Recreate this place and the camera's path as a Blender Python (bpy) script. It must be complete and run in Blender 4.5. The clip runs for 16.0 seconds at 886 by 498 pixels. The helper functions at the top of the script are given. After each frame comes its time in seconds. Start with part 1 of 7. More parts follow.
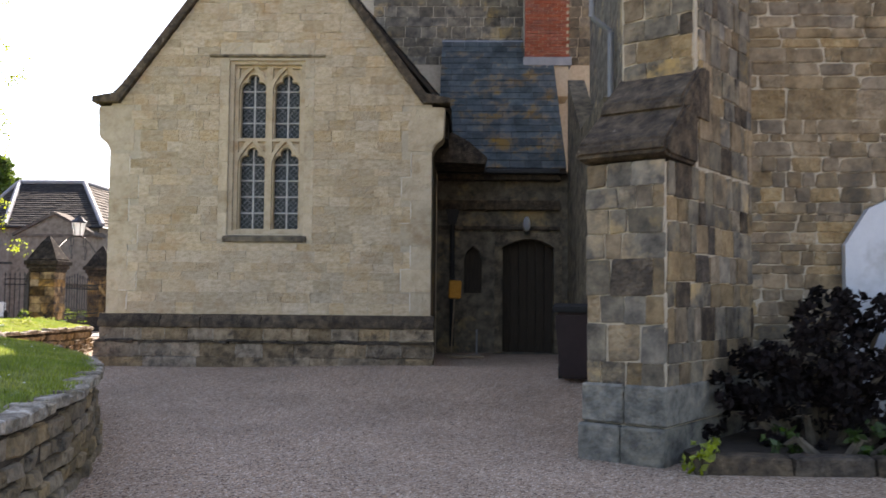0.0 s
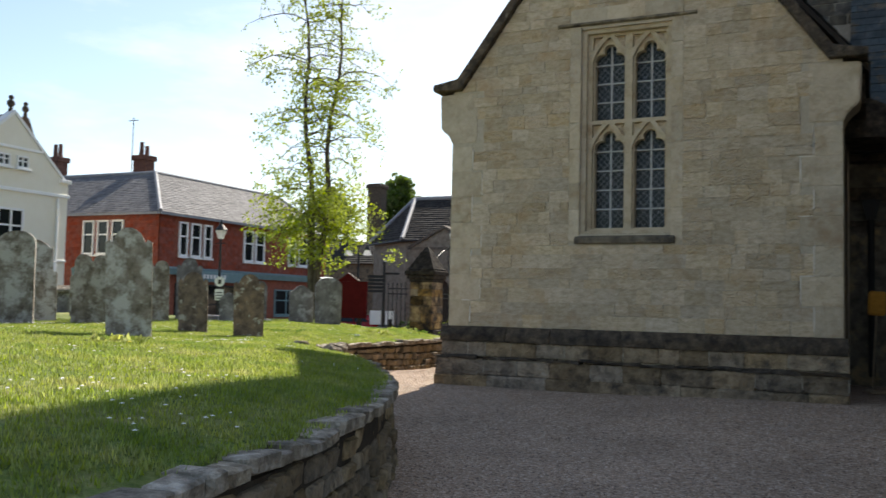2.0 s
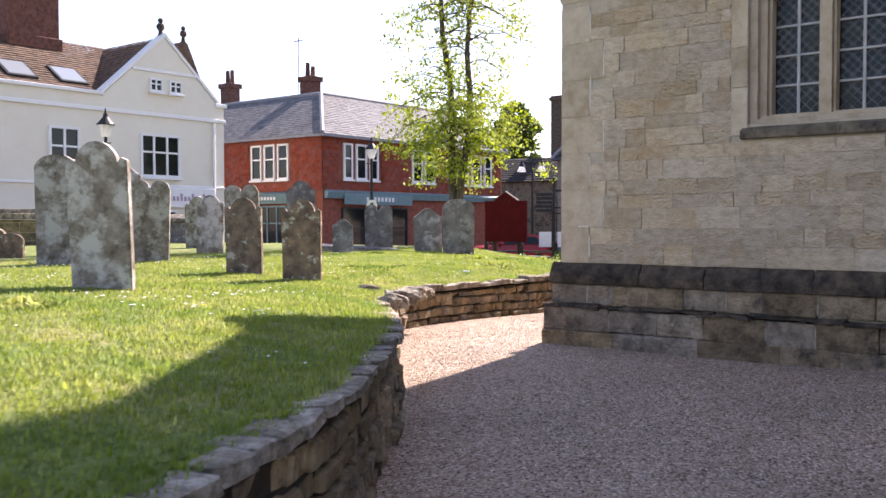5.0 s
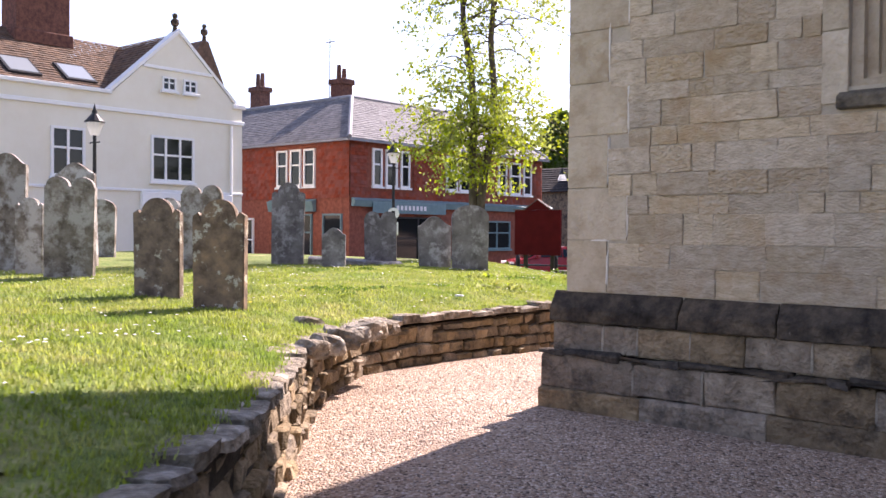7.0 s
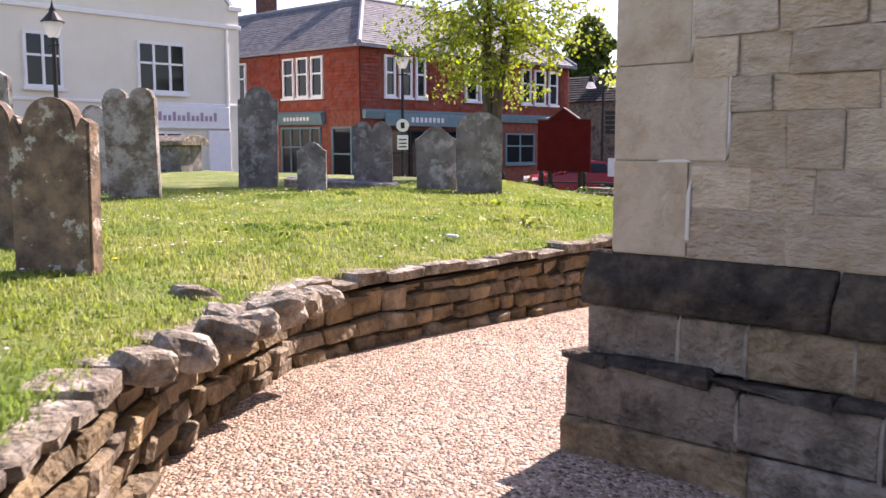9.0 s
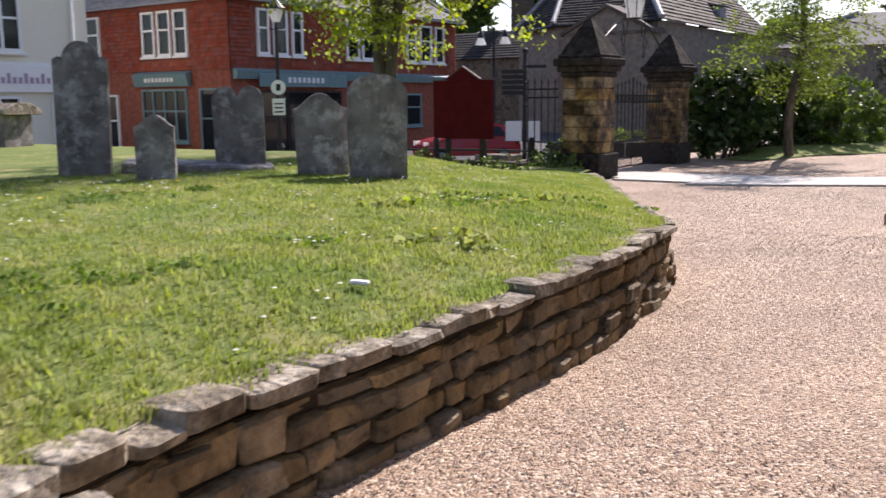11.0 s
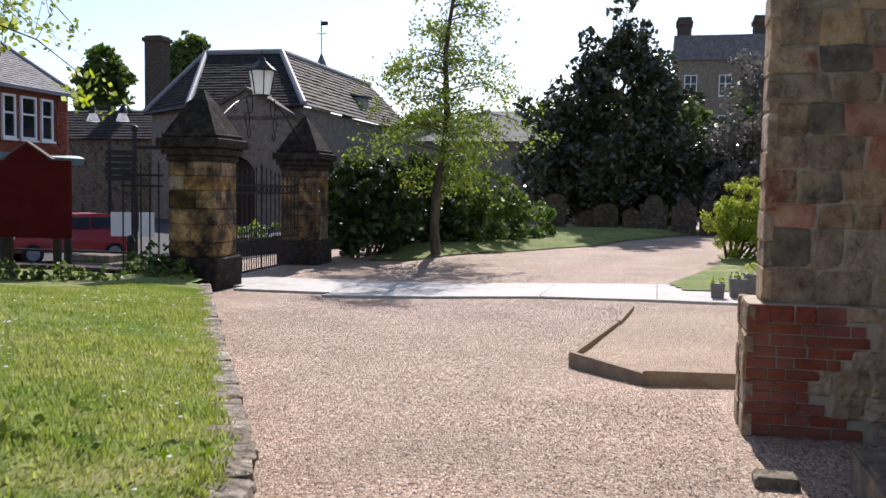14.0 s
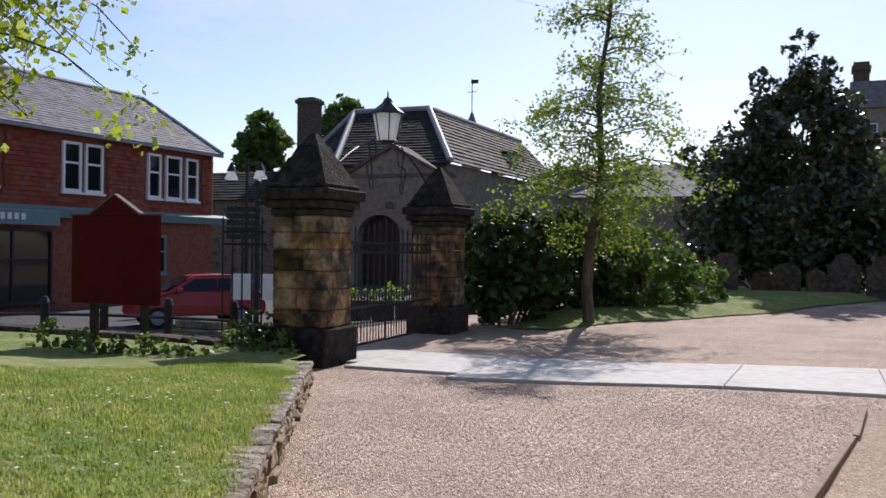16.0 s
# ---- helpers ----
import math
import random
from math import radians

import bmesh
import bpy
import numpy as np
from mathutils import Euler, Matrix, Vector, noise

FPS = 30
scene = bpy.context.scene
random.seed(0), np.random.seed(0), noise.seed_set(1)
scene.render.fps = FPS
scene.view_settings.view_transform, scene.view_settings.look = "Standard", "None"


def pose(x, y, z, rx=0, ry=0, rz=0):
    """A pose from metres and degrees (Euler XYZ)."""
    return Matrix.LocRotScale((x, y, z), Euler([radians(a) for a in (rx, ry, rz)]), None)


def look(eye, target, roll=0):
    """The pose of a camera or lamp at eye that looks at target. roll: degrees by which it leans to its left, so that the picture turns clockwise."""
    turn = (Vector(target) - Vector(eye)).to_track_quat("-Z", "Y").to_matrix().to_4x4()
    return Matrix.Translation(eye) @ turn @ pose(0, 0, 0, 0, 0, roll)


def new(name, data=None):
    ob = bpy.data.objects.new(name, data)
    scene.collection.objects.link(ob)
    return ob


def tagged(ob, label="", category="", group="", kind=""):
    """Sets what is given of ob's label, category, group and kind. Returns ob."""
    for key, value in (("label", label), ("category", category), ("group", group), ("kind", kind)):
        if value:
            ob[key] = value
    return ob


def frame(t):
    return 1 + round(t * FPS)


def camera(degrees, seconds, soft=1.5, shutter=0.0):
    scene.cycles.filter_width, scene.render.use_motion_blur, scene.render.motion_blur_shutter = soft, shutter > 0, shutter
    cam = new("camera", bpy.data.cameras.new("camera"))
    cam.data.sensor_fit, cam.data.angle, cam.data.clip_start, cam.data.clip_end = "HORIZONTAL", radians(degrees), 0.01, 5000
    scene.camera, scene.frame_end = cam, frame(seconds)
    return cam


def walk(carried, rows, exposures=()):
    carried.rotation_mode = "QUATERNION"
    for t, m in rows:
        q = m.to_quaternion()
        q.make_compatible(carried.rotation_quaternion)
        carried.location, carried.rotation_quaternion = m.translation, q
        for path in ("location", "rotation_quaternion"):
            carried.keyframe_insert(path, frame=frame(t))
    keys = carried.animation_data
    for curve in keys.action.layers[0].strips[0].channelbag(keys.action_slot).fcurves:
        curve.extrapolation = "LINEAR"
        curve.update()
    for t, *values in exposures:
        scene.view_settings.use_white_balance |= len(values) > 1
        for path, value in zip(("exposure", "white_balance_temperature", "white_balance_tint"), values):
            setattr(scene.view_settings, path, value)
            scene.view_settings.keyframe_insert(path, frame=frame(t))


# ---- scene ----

# ---------------------------------------------------------------- camera
cam = camera(51.8, 16.0, shutter=0.3)
PATH = [
    (0, (0.338, -0.348, 1.496), (0.294, 1.648, 1.605), 0.5),
    (0.5, (0.27, 0.29, 1.466), (0.082, 2.266, 1.515), 0.1),
    (1, (0.212, 0.903, 1.458), (-0.211, 2.857, 1.512), 0.0),
    (1.5, (0.172, 1.607, 1.51), (-0.475, 3.497, 1.612), 0.6),
    (2, (0.109, 2.355, 1.507), (-0.74, 4.162, 1.63), 1.3),
    (2.5, (-0.004, 3.019, 1.54), (-1.013, 4.745, 1.592), 1.1),
    (3, (-0.05, 3.668, 1.577), (-1.161, 5.331, 1.552), 0.1),
    (3.5, (-0.134, 4.342, 1.588), (-1.324, 5.949, 1.532), 0.1),
    (4, (-0.287, 4.992, 1.619), (-1.497, 6.582, 1.544), -0.1),
    (6.5, (-1.525, 8.345, 1.666), (-2.786, 9.897, 1.637), 0.3),
    (7, (-1.892, 9.034, 1.653), (-3.191, 10.554, 1.614), 0.5),
    (7.5, (-2.23, 9.671, 1.656), (-3.533, 11.185, 1.54), 0.1),
    (8, (-2.675, 10.371, 1.654), (-4.005, 11.854, 1.473), 0.5),
    (10.3, (-4.947, 12.862, 1.731), (-6.244, 14.357, 1.445), 0.1),
    (10.5, (-5.178, 13.089, 1.778), (-6.441, 14.61, 1.477), 0.1),
    (11, (-5.642, 13.665, 1.803), (-6.767, 15.288, 1.486), -0.5),
    (11.5, (-6.04, 14.259, 1.832), (-7.0, 15.982, 1.5), -0.7),
    (12, (-6.314, 14.945, 1.839), (-7.045, 16.781, 1.532), -0.5),
    (12.5, (-6.536, 15.634, 1.86), (-7.115, 17.535, 1.633), -0.5),
    (13, (-6.664, 16.402, 1.866), (-7.12, 18.34, 1.681), -0.2),
    (13.5, (-6.76, 17.137, 1.906), (-7.198, 19.083, 1.754), 0.3),
    (14, (-6.895, 17.892, 1.901), (-7.348, 19.836, 1.773), 0.9),
    (14.5, (-6.982, 18.644, 1.941), (-7.513, 20.569, 1.829), 0.9),
    (15, (-7.166, 19.434, 1.924), (-7.768, 21.339, 1.833), 0.8),
    (15.5, (-7.352, 20.155, 1.938), (-8.029, 22.036, 1.901), 0.5),
    (16, (-7.595, 20.931, 1.876), (-8.369, 22.775, 1.874), 0.7),
]
walk(cam, [(t, look(e, a, r)) for t, e, a, r in PATH],
     exposures=[(0.0, 1.85, 7100, 20), (0.5, 1.95, 7100, 20), (1.0, 1.9, 7050, 20), (1.5, 1.25, 6850, 16), (2.0, 0.93, 6800, 10), (2.5, 1.1, 6750, 10), (3.0, 1.4, 6650, 15), (3.5, 1.52, 6550, 20), (6.5, 1.6, 6600, 30), (8.0, 1.6, 6600, 34), (10.5, 0.92, 6350, 24),
                (11.5, 0.76, 6300, 20), (12.0, 0.72, 6200, 18), (12.5, 0.66, 6200, 19), (14.0, 0.6, 6100, 19), (16.0, 0.3, 6000, 19)])

# ---------------------------------------------------------------- sky and sun
SUN_AZ, SUN_EL = math.atan2(-0.095, 0.99), radians(39.6)      # azimuth from +y towards +x
world = bpy.data.worlds.new("sky_world")
scene.world = world
world.use_nodes = True
wn, wl = world.node_tree.nodes, world.node_tree.links
sky = wn.new("ShaderNodeTexSky")
sky.sky_type, sky.sun_disc = "NISHITA", False
sky.sun_elevation, sky.sun_rotation = SUN_EL, SUN_AZ
sky.air_density, sky.dust_density, sky.ozone_density = 1.0, 0.6, 1.2
veil = wn.new("ShaderNodeTexNoise")          # thin high cloud
veil.inputs["Scale"].default_value, veil.inputs["Detail"].default_value, veil.inputs["Roughness"].default_value = 2.6, 7, 0.6
coord = wn.new("ShaderNodeTexCoord")
flat = wn.new("ShaderNodeMapping")
flat.inputs["Scale"].default_value = (1, 1, 3.2)
wl.new(coord.outputs["Generated"], flat.inputs[0])
wl.new(flat.outputs[0], veil.inputs["Vector"])
thin = wn.new("ShaderNodeMapRange")
thin.inputs["From Min"].default_value, thin.inputs["From Max"].default_value, thin.inputs["To Max"].default_value = 0.52, 0.75, 0.6
wl.new(veil.outputs["Fac"], thin.inputs[0])
over = wn.new("ShaderNodeMix")
over.data_type = "RGBA"
wl.new(thin.outputs[0], over.inputs["Factor"])
wl.new(sky.outputs[0], over.inputs["A"])
over.inputs["B"].default_value = (7.0, 7.2, 7.6, 1)
wl.new(over.outputs["Result"], wn["Background"].inputs[0])
wn["Background"].inputs[1].default_value = 0.10
sun = new("sun", bpy.data.lights.new("sun", "SUN"))
sun.data.energy, sun.data.angle, sun.data.color = 4.6, radians(0.6), (1.0, 0.93, 0.82)
sun_dir = Vector((math.sin(SUN_AZ) * math.cos(SUN_EL), math.cos(SUN_AZ) * math.cos(SUN_EL), math.sin(SUN_EL)))
sun.matrix_world = look(sun_dir * 60, (0, 0, 0))

# ---------------------------------------------------------------- materials
def mat(name, cols, scale=6.0, rough=0.85, bump=0.3, bump_scale=None, vary=0.0, metal=0.0, stain=None, stain_scale=0.9,
        stain_at=(0.52, 0.7), spec=0.3, detail=6, island=False, stretch=None, depth=0.02):
    """Noise between colours, a second larger stain, variation from piece to piece, and fine relief."""
    m = bpy.data.materials.new(name)
    m.use_nodes = True
    n, l = m.node_tree.nodes, m.node_tree.links
    b = n["Principled BSDF"]
    b.inputs["Roughness"].default_value, b.inputs["Metallic"].default_value = rough, metal
    b.inputs["Specular IOR Level"].default_value = spec
    geo = n.new("ShaderNodeNewGeometry")
    src = geo.outputs["Position"]
    if stretch:
        mp = n.new("ShaderNodeMapping")
        mp.inputs["Scale"].default_value = stretch
        l.new(src, mp.inputs[0])
        src = mp.outputs[0]
    t = n.new("ShaderNodeTexNoise")
    t.inputs["Scale"].default_value, t.inputs["Detail"].default_value, t.inputs["Roughness"].default_value = scale, detail, 0.65
    l.new(src, t.inputs["Vector"])
    r = n.new("ShaderNodeValToRGB")
    e = r.color_ramp.elements
    lo, hi = 0.32, 0.68
    while len(e) < len(cols):
        e.new(0.5)
    for i, c in enumerate(cols):
        e[i].position = lo + (hi - lo) * i / max(1, len(cols) - 1)
        e[i].color = (*c, 1)
    l.new(t.outputs["Fac"], r.inputs[0])
    out = r.outputs[0]
    if stain:
        s = n.new("ShaderNodeTexNoise")
        s.inputs["Scale"].default_value, s.inputs["Detail"].default_value = stain_scale, 5
        s.inputs["Roughness"].default_value = 0.7
        l.new(geo.outputs["Position"], s.inputs["Vector"])
        k = n.new("ShaderNodeMapRange")
        k.inputs["From Min"].default_value, k.inputs["From Max"].default_value = stain_at
        l.new(s.outputs["Fac"], k.inputs[0])
        x = n.new("ShaderNodeMix")
        x.data_type = "RGBA"
        l.new(k.outputs[0], x.inputs["Factor"])
        l.new(out, x.inputs["A"])
        x.inputs["B"].default_value = (*stain, 1)
        out = x.outputs["Result"]
    if vary:
        if island:
            rnd = geo.outputs["Random Per Island"]
        else:
            rnd = n.new("ShaderNodeObjectInfo").outputs["Random"]
        h = n.new("ShaderNodeHueSaturation")
        for socket, a, c in (("Value", 1 - vary, 1 + vary), ("Saturation", 1 + vary * 0.7, 1 - vary * 0.7)):
            k = n.new("ShaderNodeMapRange")
            k.inputs["To Min"].default_value, k.inputs["To Max"].default_value = a, c
            if socket == "Saturation":
                w = n.new("ShaderNodeMath")
                w.operation = "MULTIPLY"
                w.inputs[1].default_value = 7.31
                f = n.new("ShaderNodeMath")
                f.operation = "FRACT"
                l.new(rnd, w.inputs[0])
                l.new(w.outputs[0], f.inputs[0])
                l.new(f.outputs[0], k.inputs[0])
            else:
                l.new(rnd, k.inputs[0])
            l.new(k.outputs[0], h.inputs[socket])
        l.new(out, h.inputs["Color"])
        out = h.outputs[0]
    l.new(out, b.inputs["Base Color"])
    if bump:
        t2 = n.new("ShaderNodeTexNoise")
        t2.inputs["Scale"].default_value, t2.inputs["Detail"].default_value = bump_scale or scale * 5, 6
        l.new(src, t2.inputs["Vector"])
        bm_ = n.new("ShaderNodeBump")
        bm_.inputs["Strength"].default_value, bm_.inputs["Distance"].default_value = bump, depth
        l.new(t2.outputs["Fac"], bm_.inputs["Height"])
        l.new(bm_.outputs[0], b.inputs["Normal"])
    return m


def glass_mat(name, tint, rough=0.05, spec=0.35):
    m = bpy.data.materials.new(name)
    m.use_nodes = True
    b = m.node_tree.nodes["Principled BSDF"]
    b.inputs["Base Color"].default_value = (*tint, 1)
    b.inputs["Roughness"].default_value = rough
    b.inputs["Specular IOR Level"].default_value = spec
    return m


ASHLAR = mat("pale_sandstone", [(0.38, 0.30, 0.20), (0.52, 0.425, 0.295), (0.61, 0.52, 0.39)], 9, 0.9, 0.7, 38, 0.15, depth=0.04, stretch=(1, 1, 1.9),
             stain=(0.45, 0.32, 0.19), stain_scale=1.9, stain_at=(0.52, 0.70))
OCHRE = mat("ochre_ashlar", [(0.44, 0.32, 0.19), (0.53, 0.415, 0.27), (0.56, 0.46, 0.33)], 8, 0.9, 1.0, 24, 0.14, depth=0.05, stretch=(1, 1, 1.9))
QUOIN = mat("dressed_sandstone", [(0.40, 0.32, 0.22), (0.49, 0.41, 0.295), (0.55, 0.47, 0.35)], 5, 0.9, 0.7, 18, 0.12, depth=0.04,
            stain=(0.36, 0.26, 0.16), stain_scale=2.6, stain_at=(0.56, 0.74))
MORTAR = mat("lime_mortar", [(0.40, 0.345, 0.26), (0.52, 0.45, 0.345)], 12, 0.95, 0.5)
PLINTH = mat("weathered_plinth_stone", [(0.075, 0.065, 0.05), (0.19, 0.155, 0.105), (0.30, 0.24, 0.16)], 6, 0.92, 0.9, 24, 0.2, depth=0.04,
             stain=(0.05, 0.045, 0.04), stain_scale=2.2, stain_at=(0.5, 0.66))
# sooty stone; the far headstones borrow it as a painted shade tone
BLACKSTONE = mat("soot_and_shade_black_stone", [(0.03, 0.026, 0.022), (0.075, 0.06, 0.046), (0.145, 0.115, 0.082)], 7, 0.95, 1.0, 30, 0.22, depth=0.04, spec=0.15,
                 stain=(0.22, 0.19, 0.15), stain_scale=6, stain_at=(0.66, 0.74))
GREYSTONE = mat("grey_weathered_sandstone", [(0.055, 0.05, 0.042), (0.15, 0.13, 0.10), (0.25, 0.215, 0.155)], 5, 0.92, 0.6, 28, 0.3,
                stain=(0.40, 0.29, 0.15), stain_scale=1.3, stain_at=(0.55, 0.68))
RUBBLE = mat("ochre_rubble_stone", [(0.10, 0.078, 0.05), (0.20, 0.15, 0.095), (0.28, 0.22, 0.145)], 6, 0.92, 1.0, 16, 0.25,
             stain=(0.08, 0.07, 0.055), stain_scale=1.4, stain_at=(0.52, 0.68))
WALLSTONE = mat("dry_wall_sandstone", [(0.10, 0.08, 0.053), (0.255, 0.195, 0.122), (0.41, 0.325, 0.215)], 7, 0.92, 1.0, 22, 0.3, depth=0.04,
                stain=(0.05, 0.042, 0.033), stain_scale=3.5, stain_at=(0.53, 0.69))
CAPSTONE = mat("lichened_cap_stone", [(0.09, 0.075, 0.055), (0.26, 0.22, 0.165), (0.50, 0.45, 0.37)], 9, 0.92, 1.0, 26, 0.22, depth=0.04,
               stain=(0.12, 0.11, 0.08), stain_scale=3, stain_at=(0.55, 0.7))
EARTH = mat("dark_earth", [(0.035, 0.027, 0.02), (0.07, 0.055, 0.04)], 8, 0.95, 0.5)
PEBBLE = mat("loose_pebbles", [(0.34, 0.24, 0.18), (0.50, 0.38, 0.295)], 9, 0.75, 0.1, None, 0.6, island=True)
LAWN = mat("lawn_turf", [(0.07, 0.11, 0.02), (0.15, 0.20, 0.042), (0.29, 0.295, 0.10)], 13, 0.95, 0.9, 70,
           stain=(0.36, 0.31, 0.14), stain_scale=1.3, stain_at=(0.50, 0.74))


def lusher(m, colour, scale, at, amount):
    """Mixes a second, larger growth of one colour into a turf material."""
    n, l = m.node_tree.nodes, m.node_tree.links
    socket = n["Principled BSDF"].inputs["Base Color"]
    was = socket.links[0].from_socket
    users = [k.to_socket for k in was.links]
    geo = n.new("ShaderNodeNewGeometry")
    mp = n.new("ShaderNodeMapping")
    mp.inputs["Location"].default_value = (13.1, 4.7, 0)
    l.new(geo.outputs["Position"], mp.inputs[0])
    t = n.new("ShaderNodeTexNoise")
    t.inputs["Scale"].default_value, t.inputs["Detail"].default_value, t.inputs["Roughness"].default_value = scale, 7, 0.68
    l.new(mp.outputs[0], t.inputs["Vector"])
    k = n.new("ShaderNodeMapRange")
    k.inputs["From Min"].default_value, k.inputs["From Max"].default_value, k.inputs["To Max"].default_value = at[0], at[1], amount
    l.new(t.outputs["Fac"], k.inputs[0])
    x = n.new("ShaderNodeMix")
    x.data_type = "RGBA"
    l.new(k.outputs[0], x.inputs["Factor"])
    l.new(was, x.inputs["A"])
    x.inputs["B"].default_value = (*colour, 1)
    for u in users:
        l.new(x.outputs["Result"], u)
    return m


lusher(LAWN, (0.085, 0.155, 0.025), 0.9, (0.49, 0.66), 0.6)
DAISY = mat("daisy_petals", [(0.75, 0.75, 0.72), (0.8, 0.8, 0.78)], 9, 0.8, 0)
DANDELION = mat("dandelion_yellow", [(0.75, 0.5, 0.02), (0.8, 0.6, 0.03)], 9, 0.8, 0)
ASPHALT = mat("road_asphalt", [(0.04, 0.04, 0.042), (0.075, 0.075, 0.075)], 30, 0.9, 0.4)
PATHSTONE = mat("pale_concrete_path", [(0.42, 0.40, 0.36), (0.55, 0.53, 0.48)], 6, 0.85, 0.25, 40, 0.05, stain=(0.36, 0.34, 0.30))
GRAVE_PALE = mat("lichened_headstone", [(0.10, 0.08, 0.06), (0.20, 0.17, 0.14), (0.32, 0.285, 0.25)], 6, 0.92, 0.8, 30, 0.18,
                 stain=(0.44, 0.42, 0.39), stain_scale=3.6, stain_at=(0.45, 0.58))
GRAVE_BROWN = mat("brown_headstone", [(0.075, 0.055, 0.04), (0.155, 0.115, 0.082), (0.25, 0.175, 0.115)], 8, 0.92, 0.8, 26, 0.22,
                  stain=(0.40, 0.38, 0.31), stain_scale=6, stain_at=(0.57, 0.62))
GRAVE_DARK = mat("dark_slate_headstone", [(0.10, 0.088, 0.085), (0.175, 0.16, 0.152), (0.25, 0.235, 0.225)], 4, 0.9, 0.6, 30, 0.2,
                 stain=(0.38, 0.37, 0.36), stain_scale=5, stain_at=(0.50, 0.64))
RENDERWALL = mat("cream_render", [(0.72, 0.68, 0.56), (0.76, 0.73, 0.62)], 1.5, 0.85, 0.08, 30)
POINTING = mat("pale_pointing", [(0.62, 0.58, 0.50), (0.70, 0.66, 0.58)], 9, 0.9, 0.2)
PLINTHFACE = mat("brown_plinth_stone", [(0.13, 0.10, 0.068), (0.27, 0.205, 0.135), (0.40, 0.315, 0.215)], 6, 0.92, 1.0, 24, 0.32, depth=0.06,
                 stain=(0.06, 0.05, 0.04), stain_scale=2.6, stain_at=(0.54, 0.68))
WHITE = mat("white_paint", [(0.74, 0.74, 0.72), (0.8, 0.8, 0.78)], 5, 0.55, 0.03, 30)
BRICK = mat("red_brick", [(0.16, 0.05, 0.032), (0.25, 0.075, 0.045), (0.31, 0.11, 0.065)], 5, 0.88, 0.3, 40, 0.12)
TILEHUNG = mat("red_hung_tile", [(0.20, 0.05, 0.03), (0.28, 0.072, 0.042)], 3, 0.85, 0.3, 40, 0.16, island=True)
OLDBRICK = mat("old_purple_brick", [(0.06, 0.032, 0.027), (0.12, 0.06, 0.047), (0.17, 0.088, 0.066)], 6, 0.9, 0.5, 30, 0.2)
ROOFTILE = mat("brown_clay_tile", [(0.065, 0.043, 0.03), (0.125, 0.08, 0.054), (0.18, 0.12, 0.08)], 4, 0.9, 0.4, 30, 0.2, island=True)
SLATE = mat("grey_slate", [(0.09, 0.09, 0.095), (0.15, 0.15, 0.155), (0.21, 0.207, 0.205)], 3, 0.78, 0.3, 30, 0.16, island=True, spec=0.2)
MOSSLATE = mat("mossy_dark_slate", [(0.03, 0.04, 0.042), (0.065, 0.08, 0.082), (0.10, 0.11, 0.105)], 3, 0.75, 0.4, 30, 0.3,
               island=True, stain=(0.22, 0.13, 0.04), stain_scale=1.5, stain_at=(0.52, 0.68))
# roof slab darkened in colour for slopes turned away from the sun
SHADESLATE = mat("shade_darkened_slab", [(0.018, 0.017, 0.017), (0.035, 0.033, 0.032), (0.055, 0.05, 0.045)], 3, 0.9, 0.4, 20, 0.25, island=True, spec=0.12)
STONESLATE = mat("stone_roof_slab", [(0.05, 0.042, 0.036), (0.10, 0.085, 0.07), (0.15, 0.13, 0.105)], 2, 0.9, 0.5, 20, 0.25, island=True)
GLAZEBAR = mat("pale_glazing_bar", [(0.42, 0.43, 0.43), (0.55, 0.55, 0.54)], 6, 0.6, 0.1, 30)
LEAD = mat("lead_flashing", [(0.20, 0.21, 0.23), (0.29, 0.30, 0.32)], 4, 0.65, 0.1, 20, metal=0.2)
IRON = mat("black_ironwork", [(0.012, 0.012, 0.013), (0.025, 0.025, 0.026)], 8, 0.5, 0.1, 40)
REDPAINT = mat("dark_red_paint", [(0.07, 0.006, 0.007), (0.10, 0.009, 0.01)], 3, 0.85, 0.05, 20, spec=0.1)
CARPAINT = mat("red_car_paint", [(0.30, 0.012, 0.018), (0.33, 0.015, 0.02)], 3, 0.25, 0, spec=0.6)
TEAL = mat("teal_shopfront_paint", [(0.12, 0.20, 0.21), (0.16, 0.25, 0.26)], 4, 0.6, 0.05, 20)
RUBBER = mat("black_rubber", [(0.012, 0.012, 0.012), (0.022, 0.022, 0.022)], 8, 0.8, 0.1)
BINPLASTIC = mat("maroon_black_plastic", [(0.02, 0.012, 0.014), (0.035, 0.02, 0.022)], 4, 0.5, 0.05, 30)
GLASS = glass_mat("dark_window_glass", (0.012, 0.014, 0.016))
LEADED = glass_mat("old_leaded_glass", (0.016, 0.026, 0.029), 0.35, 0.22)
BARK = mat("grey_brown_bark", [(0.04, 0.033, 0.024), (0.085, 0.07, 0.05), (0.14, 0.12, 0.09)], 9, 0.95, 0.8, 30, stretch=(1, 1, 0.3))
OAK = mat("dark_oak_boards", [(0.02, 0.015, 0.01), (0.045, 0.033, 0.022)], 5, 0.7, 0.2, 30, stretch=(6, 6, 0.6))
TIMBER = mat("weathered_timber_edging", [(0.20, 0.15, 0.10), (0.33, 0.26, 0.185)], 6, 0.9, 0.4, 30)
PLASTER = mat("pale_plaster", [(0.46, 0.49, 0.53), (0.58, 0.60, 0.63)], 2, 0.9, 0.15, 25, stain=(0.30, 0.31, 0.31))
HALLWALL = mat("grey_buff_hall_stone", [(0.13, 0.113, 0.09), (0.20, 0.175, 0.14), (0.27, 0.24, 0.19)], 3, 0.92, 0.5, 12)
